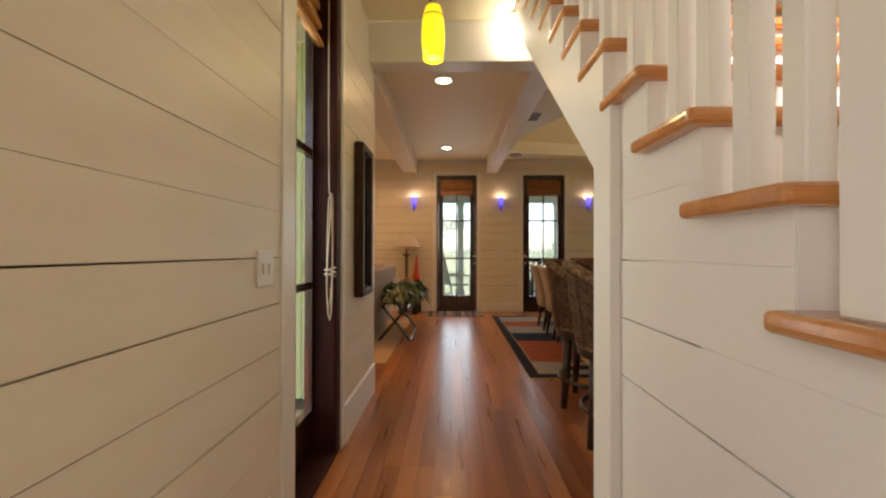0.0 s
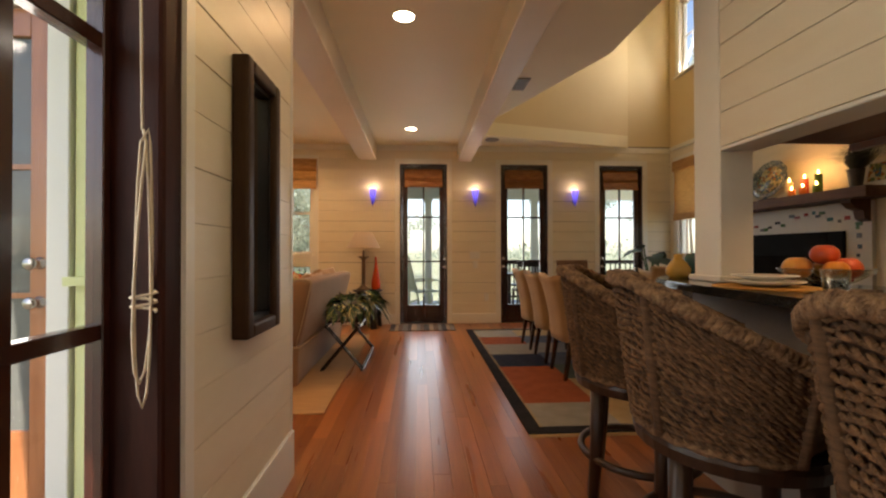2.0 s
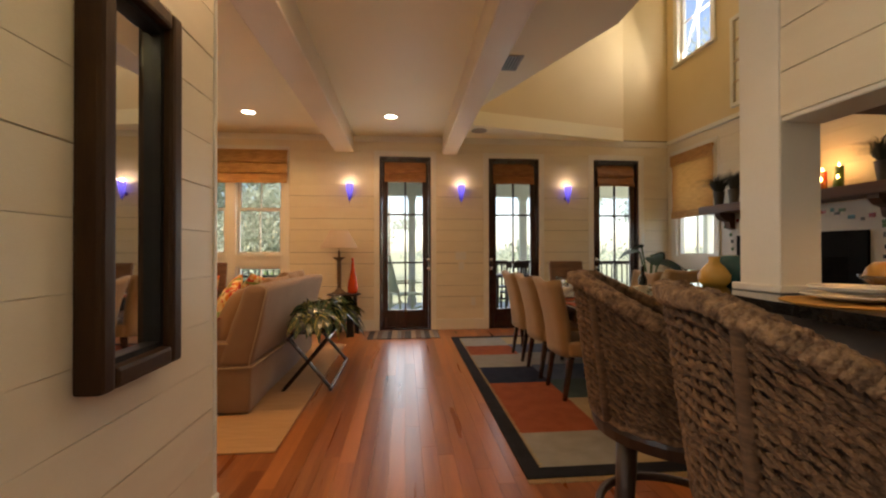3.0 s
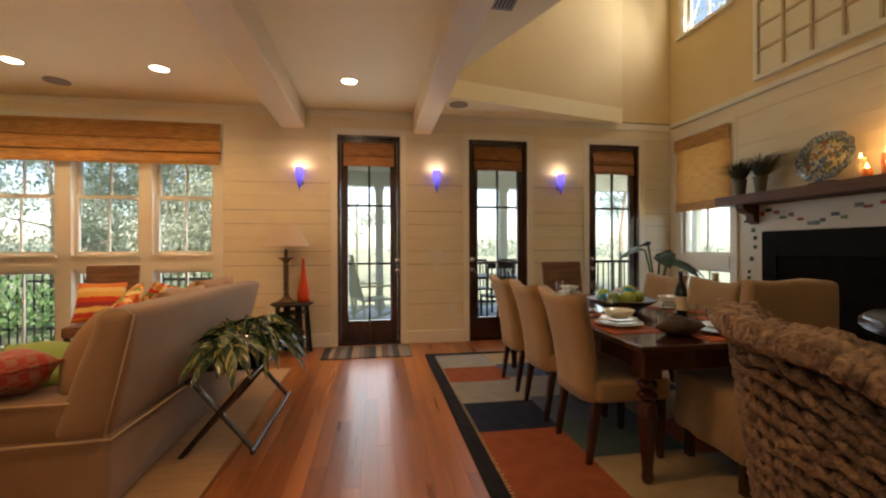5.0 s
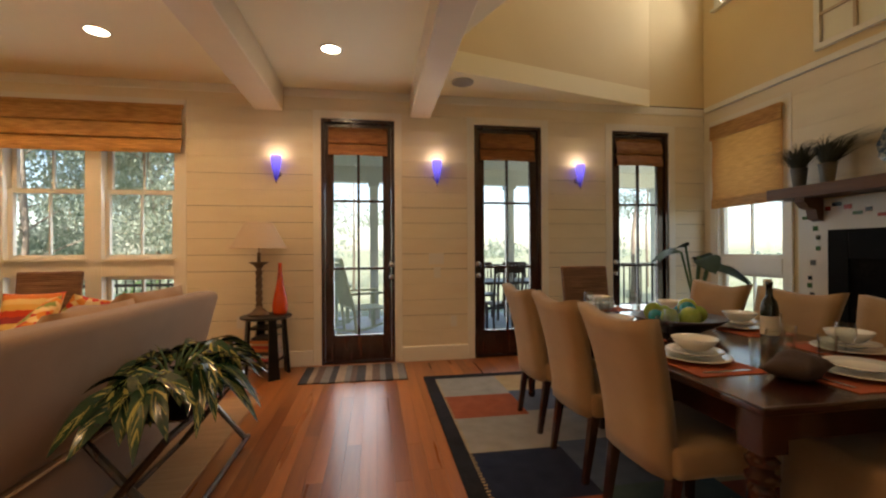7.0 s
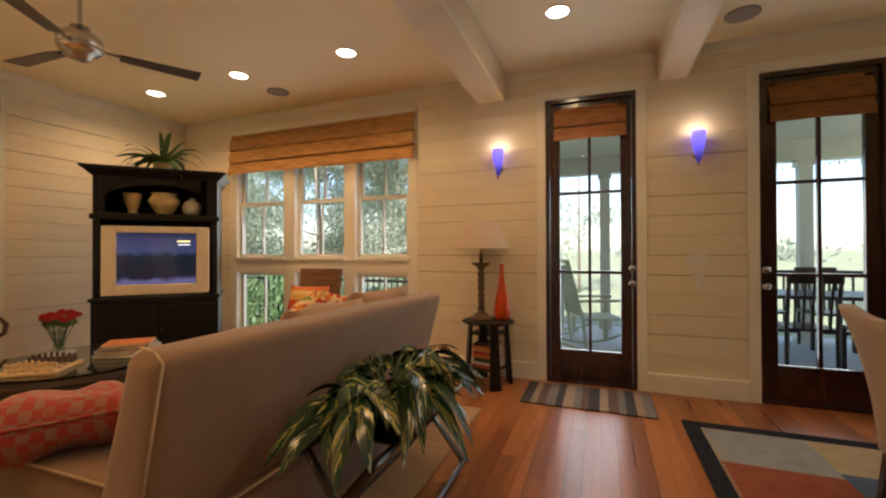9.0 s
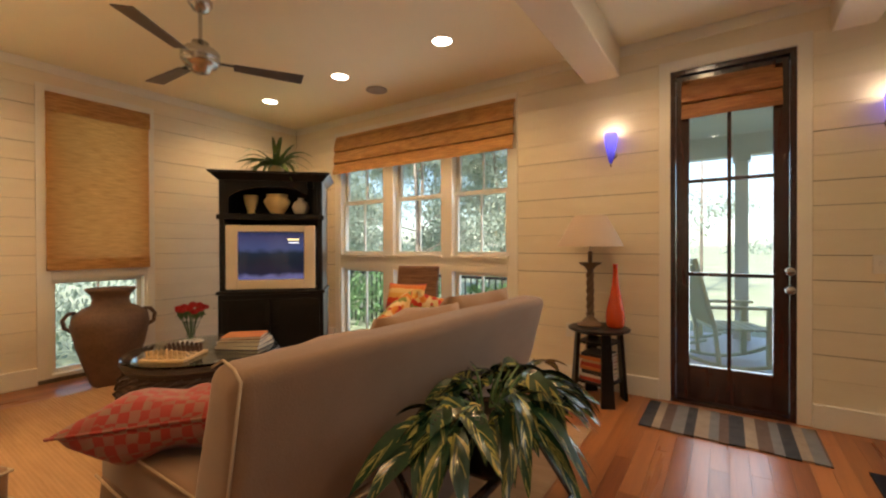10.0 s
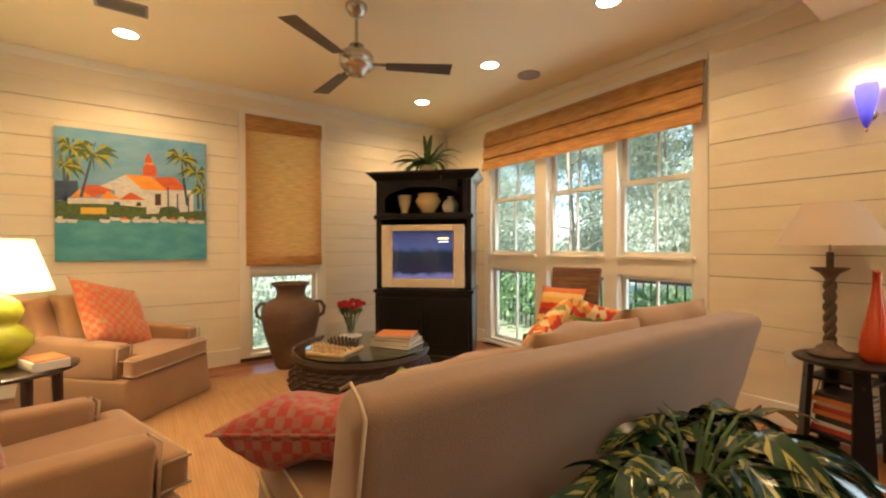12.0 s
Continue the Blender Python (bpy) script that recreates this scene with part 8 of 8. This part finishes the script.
# centrepiece
cbowl = turned("centre_bowl", pose(2.06, 5.72, TZ), [(0.10, 0), (0.12, 0.01), (0.20, 0.05), (0.25, 0.085), (0.24, 0.09), (0.18, 0.055), (0.05, 0.02)], DARKWOOD, "wide dark wooden bowl in the table's middle", "bowl", 36)
GREENBALL = surf("green_glass_ball", (0.16, 0.26, 0.03), (0.34, 0.42, 0.08), 0.12, scale=8, bump=0.02)
TEALBALL = surf("teal_glass_ball", (0.01, 0.16, 0.19), (0.03, 0.30, 0.32), 0.12, scale=8, bump=0.02)
rnd = random.Random(9)
for k in range(9):
    a = k * 0.75
    r = 0.05 if k > 6 else 0.13
    q = rnd.uniform(0.042, 0.058)
    bm = bmesh.new()
    bmesh.ops.create_uvsphere(bm, u_segments=16, v_segments=10, radius=q)
    o = solo("glass_ball", bm, (GREENBALL, TEALBALL, GREENBALL)[k % 3], "%s glass ball in the wooden bowl" % (("green", "teal", "green")[k % 3]), "glass ball", True, "glass balls")
    o.matrix_world = pose(2.06 + r * math.cos(a), 5.72 + r * math.sin(a), TZ + 0.045 + q + (0.045 if k > 6 else 0))
WINE = surf("dark_bottle_glass", (0.006, 0.01, 0.006), (0.015, 0.02, 0.012), 0.06, bump=0)
wb = thing("wine_bottle", (2.22, 5.30, TZ), 0, "dark wine bottle with a pale label", "bottle")
part("bottle", lathe(bmesh.new(), [(0.034, 0), (0.037, 0.01), (0.037, 0.19), (0.03, 0.22), (0.015, 0.245), (0.0135, 0.30), (0.016, 0.302), (0.015, 0.315)], 24), WINE, wb, "", True)
part("label", lathe(bmesh.new(), [(0.0374, 0.06), (0.0374, 0.15)], 24, close=False), PAPER, wb, "pale paper label")
# broad-leaved plant at the far end of the table
BROAD = surf("deep_green_leaf", (0.006, 0.022, 0.010), (0.022, 0.060, 0.024), 0.55, spec=0.25, scale=9, fine=50, bump=0.08)
lp = thing("leaf_vase", (3.50, 7.28, 0), 0, "tall clay floor vase with a few large dark green leaves", "vase with leaves")
part("vase", lathe(bmesh.new(), [(0.10, 0), (0.11, 0.02), (0.15, 0.25), (0.13, 0.48), (0.08, 0.60), (0.09, 0.66), (0.075, 0.65), (0.06, 0.58)], 28), CLAY, lp, "", True)
for az, L, h, wd in ((6.1, 0.46, 1.02, 0.20), (3.3, 0.34, 1.22, 0.22), (4.4, 0.30, 1.10, 0.22), (2.6, 0.30, 1.16, 0.18), (5.3, 0.34, 1.00, 0.20), (0.6, 0.32, 1.12, 0.18)):
    tip = Vector((0.12 * math.cos(az), 0.12 * math.sin(az), h))
    part("stem", tube(bmesh.new(), [(0, 0, 0.35), (0.02 * math.cos(az), 0.02 * math.sin(az), h * 0.6), tip], 0.011, 6), STEM, lp)
    bm = bmesh.new()
    blade(bm, tip, az, L, wd, 0.28, 0.75, 9, 0.3 if math.sin(az) < 0 else -0.3)
    part("leaf", bm, BROAD, lp, "", True)

# ---------- mantel things ----------
MZ = 1.735
TINWARE = surf("dull_tin", (0.10, 0.10, 0.085), (0.18, 0.17, 0.15), 0.5, metal=0.5, scale=8, bump=0.1)
GRASSY = surf("dry_dark_grass", (0.02, 0.024, 0.013), (0.06, 0.06, 0.033), 0.8, scale=8, bump=0, island=True, rand=0.6)


def grass_pot(y, n, lean, seed):
    root = thing("grass_pot", (EAST - 0.17, y, MZ), 0, "tapered tin pot of dark wispy grass on the mantel", "potted plant", "mantel grass pots")
    part("pot", lathe(bmesh.new(), [(0.042, 0), (0.045, 0.008), (0.064, 0.165), (0.07, 0.172), (0.064, 0.17), (0.04, 0.03)], 22), TINWARE, root, "", True)
    rnd = random.Random(seed)
    bm = bmesh.new()
    for k in range(n):
        a = rnd.uniform(0, 6.28)
        d = Vector((0.14 * math.cos(a), 0.26 * math.sin(a) + lean, 0)) * rnd.uniform(0.4, 1.55)
        h = rnd.uniform(0.12, 0.27)
        base = Vector((0.03 * math.cos(a), 0.03 * math.sin(a), 0.16))
        w = Vector((-math.sin(a), math.cos(a), 0)) * 0.0045
        pts = [base, base + d * 0.35 + Vector((0, 0, h * 0.75)), base + d + Vector((0, 0, h * 0.8))]
        va = [bm.verts.new(p - w * (1 - 0.4 * i)) for i, p in enumerate(pts)]
        vb = [bm.verts.new(p + w * (1 - 0.4 * i)) for i, p in enumerate(pts)]
        for i in range(2):
            bm.faces.new((va[i], vb[i], vb[i + 1], va[i + 1]))
    tagged(part("grass", bm, GRASSY, root), "", "", "", "stuff")


grass_pot(6.74, 260, 0.0, 1)
grass_pot(6.50, 320, -0.14, 2)
grass_pot(4.92, 320, -0.10, 3)
PLATEART = blot_cloth("painted_platter", [(0.62, 0.55, 0.34), (0.42, 0.16, 0.05), (0.66, 0.58, 0.36), (0.10, 0.16, 0.22), (0.6, 0.5, 0.25), (0.16, 0.20, 0.10)], 38)
PLATEART.node_tree.nodes["Principled BSDF"].inputs["Roughness"].default_value = 0.2
PLATERIM = blot_cloth("painted_platter_rim", [(0.08, 0.11, 0.15), (0.42, 0.42, 0.36), (0.10, 0.14, 0.16), (0.25, 0.26, 0.24)], 60)
PLATERIM.node_tree.nodes["Principled BSDF"].inputs["Roughness"].default_value = 0.2
pl = thing("display_platter", (EAST - 0.10, 5.93, MZ), 0, "large painted ceramic platter on a dark stand", "platter")
bm = lathe(bmesh.new(), [(0.01, 0.0), (0.155, 0.004), (0.158, 0.010), (0.01, 0.012)], 36)
bmesh.ops.transform(bm, matrix=pose(0, 0, 0.245, 0, -78, 0) @ Matrix.Diagonal((1, 1.1, 1, 1)), verts=bm.verts)
part("well", bm, PLATEART, pl, "painted centre", True)
bm = lathe(bmesh.new(), [(0.157, 0.004), (0.225, 0.024), (0.225, 0.030), (0.157, 0.012)], 40, close=False)
for v in bm.verts:
    a = math.atan2(v.co.y, v.co.x)
    if v.co.xy.length > 0.2:
        v.co.xy *= 1 + 0.03 * math.cos(12 * a)
bmesh.ops.transform(bm, matrix=pose(0, 0, 0.245, 0, -78, 0) @ Matrix.Diagonal((1, 1.1, 1, 1)), verts=bm.verts)
part("rim", bm, PLATERIM, pl, "blue-grey scalloped rim", True)
part("stand", boxes((-0.07, -0.10, 0, 0.05, -0.085, 0.03), (-0.07, 0.085, 0, 0.05, 0.10, 0.03), (-0.075, -0.085, 0.01, -0.06, 0.085, 0.03)), BLACKWOOD, pl, "small dark stand")
WAX = {n: surf("wax_" + n, a, b, 0.45, scale=6, bump=0.03) for n, a, b in (("cream", (0.62, 0.45, 0.24), (0.7, 0.55, 0.33)), ("orange", (0.7, 0.16, 0.03), (0.8, 0.25, 0.06)), ("green", (0.12, 0.22, 0.03), (0.2, 0.3, 0.06)), ("red", (0.5, 0.05, 0.02), (0.62, 0.09, 0.04)))}
FLAME = glow("candle_flame", (1.0, 0.62, 0.18), 14)
for k, (dx, y, h, c) in enumerate(((0.0, 5.62, 0.17, "cream"), (-0.05, 5.54, 0.07, "orange"), (0.01, 5.45, 0.18, "red"), (-0.06, 5.40, 0.08, "orange"), (0.0, 5.29, 0.20, "green"), (-0.06, 5.25, 0.08, "green"))):
    c_ = thing("candle", (EAST - 0.16 + dx, y, MZ), 0, "lit %s pillar candle on the mantel" % c, "candle", "mantel candles")
    part("wax", lathe(bmesh.new(), [(0.032, 0), (0.034, 0.004), (0.033, h), (0.02, h - 0.006), (0.004, h - 0.008)], 20), WAX[c], c_, "", True)
    part("flame", lathe(bmesh.new(), [(0.003, h), (0.009, h + 0.012), (0.006, h + 0.028), (0.001, h + 0.042)], 10), FLAME, c_, "small flame", True)
lamp("candle_glow", "POINT", pose(EAST - 0.20, 5.44, MZ + 0.26), 1.6, (1.0, 0.50, 0.16), radius=0.06)
cl = thing("picture_tile", (EAST - 0.10, 4.80, MZ), 0, "square pale painted tile leaning on the mantel", "tile")
bm = boxes((-0.012, -0.13, 0, 0.0, 0.13, 0.26), bevel=0.01, seg=2)
bmesh.ops.transform(bm, matrix=pose(0, 0, 0, 0, 12, 0), verts=bm.verts)
part("plaque", bm, CHINA, cl)
bm = boxes((-0.0145, -0.085, 0.045, -0.0125, 0.085, 0.215))
bmesh.ops.transform(bm, matrix=pose(0, 0, 0, 0, 12, 0), verts=bm.verts)
part("picture", bm, PLATEART, cl)
# candlestick on the floor stand beside the fireplace
cs = thing("candle_stand", (EAST - 0.28, 6.95, 0), 0, "black iron candle stand with a cream candle", "candle stand")
part("stem", lathe(bmesh.new(), [(0.10, 0), (0.09, 0.02), (0.02, 0.05), (0.015, 0.55), (0.03, 0.72), (0.06, 0.76), (0.05, 0.765)], 18), BLACKWOOD, cs, "", True)
part("candle", lathe(bmesh.new(), [(0.035, 0.765), (0.035, 0.90), (0.02, 0.895)], 18), WAX["cream"], cs, "cream candle", True)

# ---------- bar stools ----------
SEAGRASS = surf("seagrass_rope", (0.034, 0.014, 0.006), (0.28, 0.148, 0.068), 0.8, scale=40, fine=190, bump=1.0, island=True, rand=0.4)
SEAPALE = surf("seagrass_rope_pale", (0.07, 0.032, 0.014), (0.50, 0.30, 0.155), 0.8, scale=38, fine=150, bump=1.0, island=True, rand=0.7)

DARKROPE = surf("dark_bound_rope", (0.05, 0.024, 0.011), (0.20, 0.105, 0.05), 0.8, scale=14, fine=90, bump=0.6, stretch=(1, 1, 6))


def bar_stool():
    root = thing("bar_stool", (0, 0, 0), 0, "woven seagrass bar stool with a rounded back and dark legs", "bar stool", "stools at the bar")
    R, SEAT = 0.285, 0.60

    def wall_pt(a, v):
        """On the barrel back: a from -1 to 1 round it, v from seat to crest."""
        ang = a * 1.95
        top = 1.05 - 0.31 * max(0.0, abs(a) - 0.25) ** 1.22
        z = SEAT - 0.02 + v * (top - SEAT + 0.02)
        r = R + 0.06 * v
        return Vector((r * math.sin(ang), r * math.cos(ang), z))
    part("seat_pad", lathe(bmesh.new(), [(0.24, SEAT - 0.03), (0.265, SEAT), (0.26, SEAT + 0.035), (0.20, SEAT + 0.055), (0.01, SEAT + 0.06)], 28), SEAGRASS, root, "", True)
    part("seat_ring", lathe(bmesh.new(), [(0.22, SEAT - 0.085), (0.285, SEAT - 0.085), (0.292, SEAT - 0.05), (0.285, SEAT - 0.028), (0.22, SEAT - 0.031)], 32), DARKWOOD, root)
    # woven rows: each a rope of two twisted strands
    bm = bmesh.new()
    rk = random.Random(77)
    nrow = 19
    for j in range(nrow):
        v0 = (j + 0.5) / nrow
        slip = rk.uniform(0, 6.28)
        for h in (0, math.pi):
            pts = []
            for i in range(121):
                a = -0.985 + 1.97 * i / 120
                nrm = Vector((math.sin(a * 1.95), math.cos(a * 1.95), 0))
                ph = i * 1.05 + h + slip
                pts.append(wall_pt(a, v0 + 0.012 * math.sin(i * 0.31 + j)) + nrm * (0.004 + 0.0062 * math.cos(ph)) + Vector((0, 0, 0.0062 * math.sin(ph))))
            tube(bm, pts, [0.0068 + rk.uniform(-0.001, 0.0012) for _ in pts], 5)
    w = part("weave", bm, SEAGRASS, root, "", True)
    tagged(w, "", "", "", "stuff")
    # added backing sheet inside the weave, dark to give the shade between ropes
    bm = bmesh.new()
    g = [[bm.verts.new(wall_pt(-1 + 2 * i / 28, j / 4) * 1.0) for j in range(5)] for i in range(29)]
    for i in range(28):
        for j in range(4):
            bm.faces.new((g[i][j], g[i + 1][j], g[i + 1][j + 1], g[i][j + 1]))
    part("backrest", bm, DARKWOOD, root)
    # plaited crest: three strands
    for s in range(5):
        bm = bmesh.new()
        pts = []
        for i in range(181):
            a = -1 + 2 * i / 180
            c = wall_pt(a, 1.0)
            nrm = Vector((math.sin(a * 1.95), math.cos(a * 1.95), 0))
            ph = i * 0.62 + s * 1.2566
            pts.append(c + nrm * (0.024 * math.sin(ph)) + Vector((0, 0, 0.006 + 0.016 * math.sin(2 * ph))))
        tube(bm, pts, [0.0125 + 0.002 * math.sin(q * 1.7 + s) for q in range(181)], 6)
        part("crest_strand", bm, SEAPALE, root, "", True)
    for a in (-0.98, -0.36, 0.36, 0.98):
        bm = bmesh.new()
        nrm = Vector((math.sin(a * 1.95), math.cos(a * 1.95), 0))
        tube(bm, [wall_pt(a, v) + nrm * 0.010 for v in (0, 0.35, 0.7, 1.0)], 0.016, 8)
        part("bound_post", bm, DARKROPE, root, "", True)
    bm = bmesh.new()
    tube(bm, [wall_pt(-0.99 + 1.98 * q / 40, 0.0) * 1.0 + Vector((0, 0, 0.004 * math.sin(q * 2.1))) for q in range(41)], 0.016, 7)
    part("base_rope", bm, SEAPALE, root, "", True)
    for k in range(4):
        a = math.pi / 4 + k * math.pi / 2
        c, s = math.cos(a), math.sin(a)
        bm = bmesh.new()
        tube(bm, [(0.27 * c, 0.27 * s, 0), (0.245 * c, 0.245 * s, 0.28), (0.235 * c, 0.235 * s, SEAT - 0.08)], [0.024, 0.030, 0.036], 8)
        part("leg", bm, DARKWOOD, root, "", True)
    bm = bmesh.new()
    tube(bm, [(0.262 * math.cos(q * 0.2094), 0.262 * math.sin(q * 0.2094), 0.20) for q in range(30)], 0.017, 8, closed=True)
    part("foot_ring", bm, DARKWOOD, root, "", True)
    return root


stool = bar_stool()
stool.matrix_world = pose(1.11, 2.66, 0, 0, 0, 66)
copy_thing(stool, pose(1.19, 1.95, 0, 0, 0, 104))
copy_thing(stool, pose(1.13, 3.27, 0, 0, 0, 62))

# ---------- things on the bar ----------
BZ = 1.0
MATGOLD = surf("golden_placemat", (0.50, 0.24, 0.04), (0.64, 0.36, 0.08), 0.85, scale=12, fine=150, bump=0.4)
for y in (2.98, 2.28):
    o = solo("placemat", lathe(bmesh.new(), [(0.185, 0), (0.19, 0.002), (0.185, 0.004)], 36), MATGOLD, "round golden woven placemat on the bar", "placemat", group="placemats")
    o.matrix_world = pose(1.52, y, BZ)
    turned("dinner_plate", pose(1.52, y, BZ + 0.0045), PLATE, CHINA, "white china plate on the bar", "plate", 32, "white plates")
    turned("salad_plate", pose(1.52, y, BZ + 0.0275), [(r * 0.85, z) for r, z in PLATE], CHINA, "small white plate on the bar", "plate", 32, "white plates")
    tumbler((1.55, y - 0.27, BZ), 0.085, 0.042)
FRUITS = [surf("fruit_%s" % n, a, b, 0.3, scale=6, bump=0.03) for n, a, b in (("red", (0.35, 0.03, 0.015), (0.55, 0.10, 0.03)), ("orange", (0.6, 0.18, 0.02), (0.7, 0.28, 0.04)), ("yellow", (0.6, 0.35, 0.05), (0.55, 0.15, 0.03)))]
turned("fruit_bowl", pose(1.86, 3.05, BZ), [(0.07, 0), (0.08, 0.006), (0.15, 0.05), (0.17, 0.075), (0.165, 0.076), (0.13, 0.045), (0.03, 0.012)], CLEAR, "wide clear glass fruit bowl on the bar", "bowl", 28)
for k, (dx, dy, dz, r, c) in enumerate(((-0.06, 0.07, 0.075, 0.058, 2), (0.06, -0.04, 0.075, 0.055, 0), (-0.02, -0.07, 0.07, 0.045, 1), (0.07, 0.07, 0.07, 0.045, 1), (0.0, 0.0, 0.135, 0.052, 0))):
    bm = bmesh.new()
    bmesh.ops.create_uvsphere(bm, u_segments=18, v_segments=12, radius=r)
    for v in bm.verts:
        rad = v.co.xy.length / r
        v.co.z *= 0.9
        if v.co.z > 0:
            v.co.z -= 0.16 * r * max(0, 1 - rad * 2.2)
    o = solo("fruit", bm, FRUITS[c], "%s fruit in the glass bowl" % (("red", "orange", "golden")[c]), "fruit", True, "fruit")
    o.matrix_world = pose(1.86 + dx, 3.05 + dy, BZ + dz)
YV = surf("yellow_glazed_vase", (0.52, 0.28, 0.04), (0.62, 0.38, 0.08), 0.25, scale=5, bump=0.03)
turned("bud_vase", pose(1.56, 3.62, BZ), [(0.045, 0), (0.062, 0.02), (0.066, 0.05), (0.045, 0.085), (0.022, 0.11), (0.024, 0.135), (0.018, 0.134)], YV, "small round yellow ceramic vase on the bar", "vase", 28)
turned("teal_jar", pose(1.72, 3.70, BZ), [(0.05, 0), (0.062, 0.02), (0.066, 0.09), (0.055, 0.13), (0.04, 0.14)], surf("teal_glaze", (0.01, 0.06, 0.07), (0.03, 0.11, 0.12), 0.2, scale=5, bump=0.03), "squat dark teal jar on the bar", "jar", 28)

# ---------- floor strips ----------
def strips():
    rnd = random.Random(77)
    near, w = [], 0.092
    far = bmesh.new()
    x, made = WEST - 0.01, 0
    while x < EAST:
        y = SOUTH + rnd.uniform(-1.2, 0)
        while y < NORTH + 0.1:
            L = rnd.uniform(1.0, 2.6)
            y0, y1 = max(y, SOUTH), min(y + L, NORTH + 0.012)
            y += L
            if x < -0.78:
                y0 = max(y0, 3.36)
            if y1 - y0 < 0.02:
                continue
            drop = rnd.uniform(0, 0.0006)
            if -0.6 < x < 2.0 and y1 > 1.2 and made < 190:
                near.append((x, y0, y1, drop))
                made += 1
            else:
                box(far, x, y0, -0.011, x + w - 0.0012, y1 - 0.0012, -drop)
        x += w
    floor = bpy.data.objects["floor"]
    far_ob = part("floor_strips", far, FLOOR_FAR, floor)
    tagged(far_ob, "", "", "", "stuff")
    for x, y0, y1, drop in near:
        part("plank", boxes((x, y0, -0.011, x + w - 0.0012, y1 - 0.0012, -drop)), FLOOR, floor)


strips()
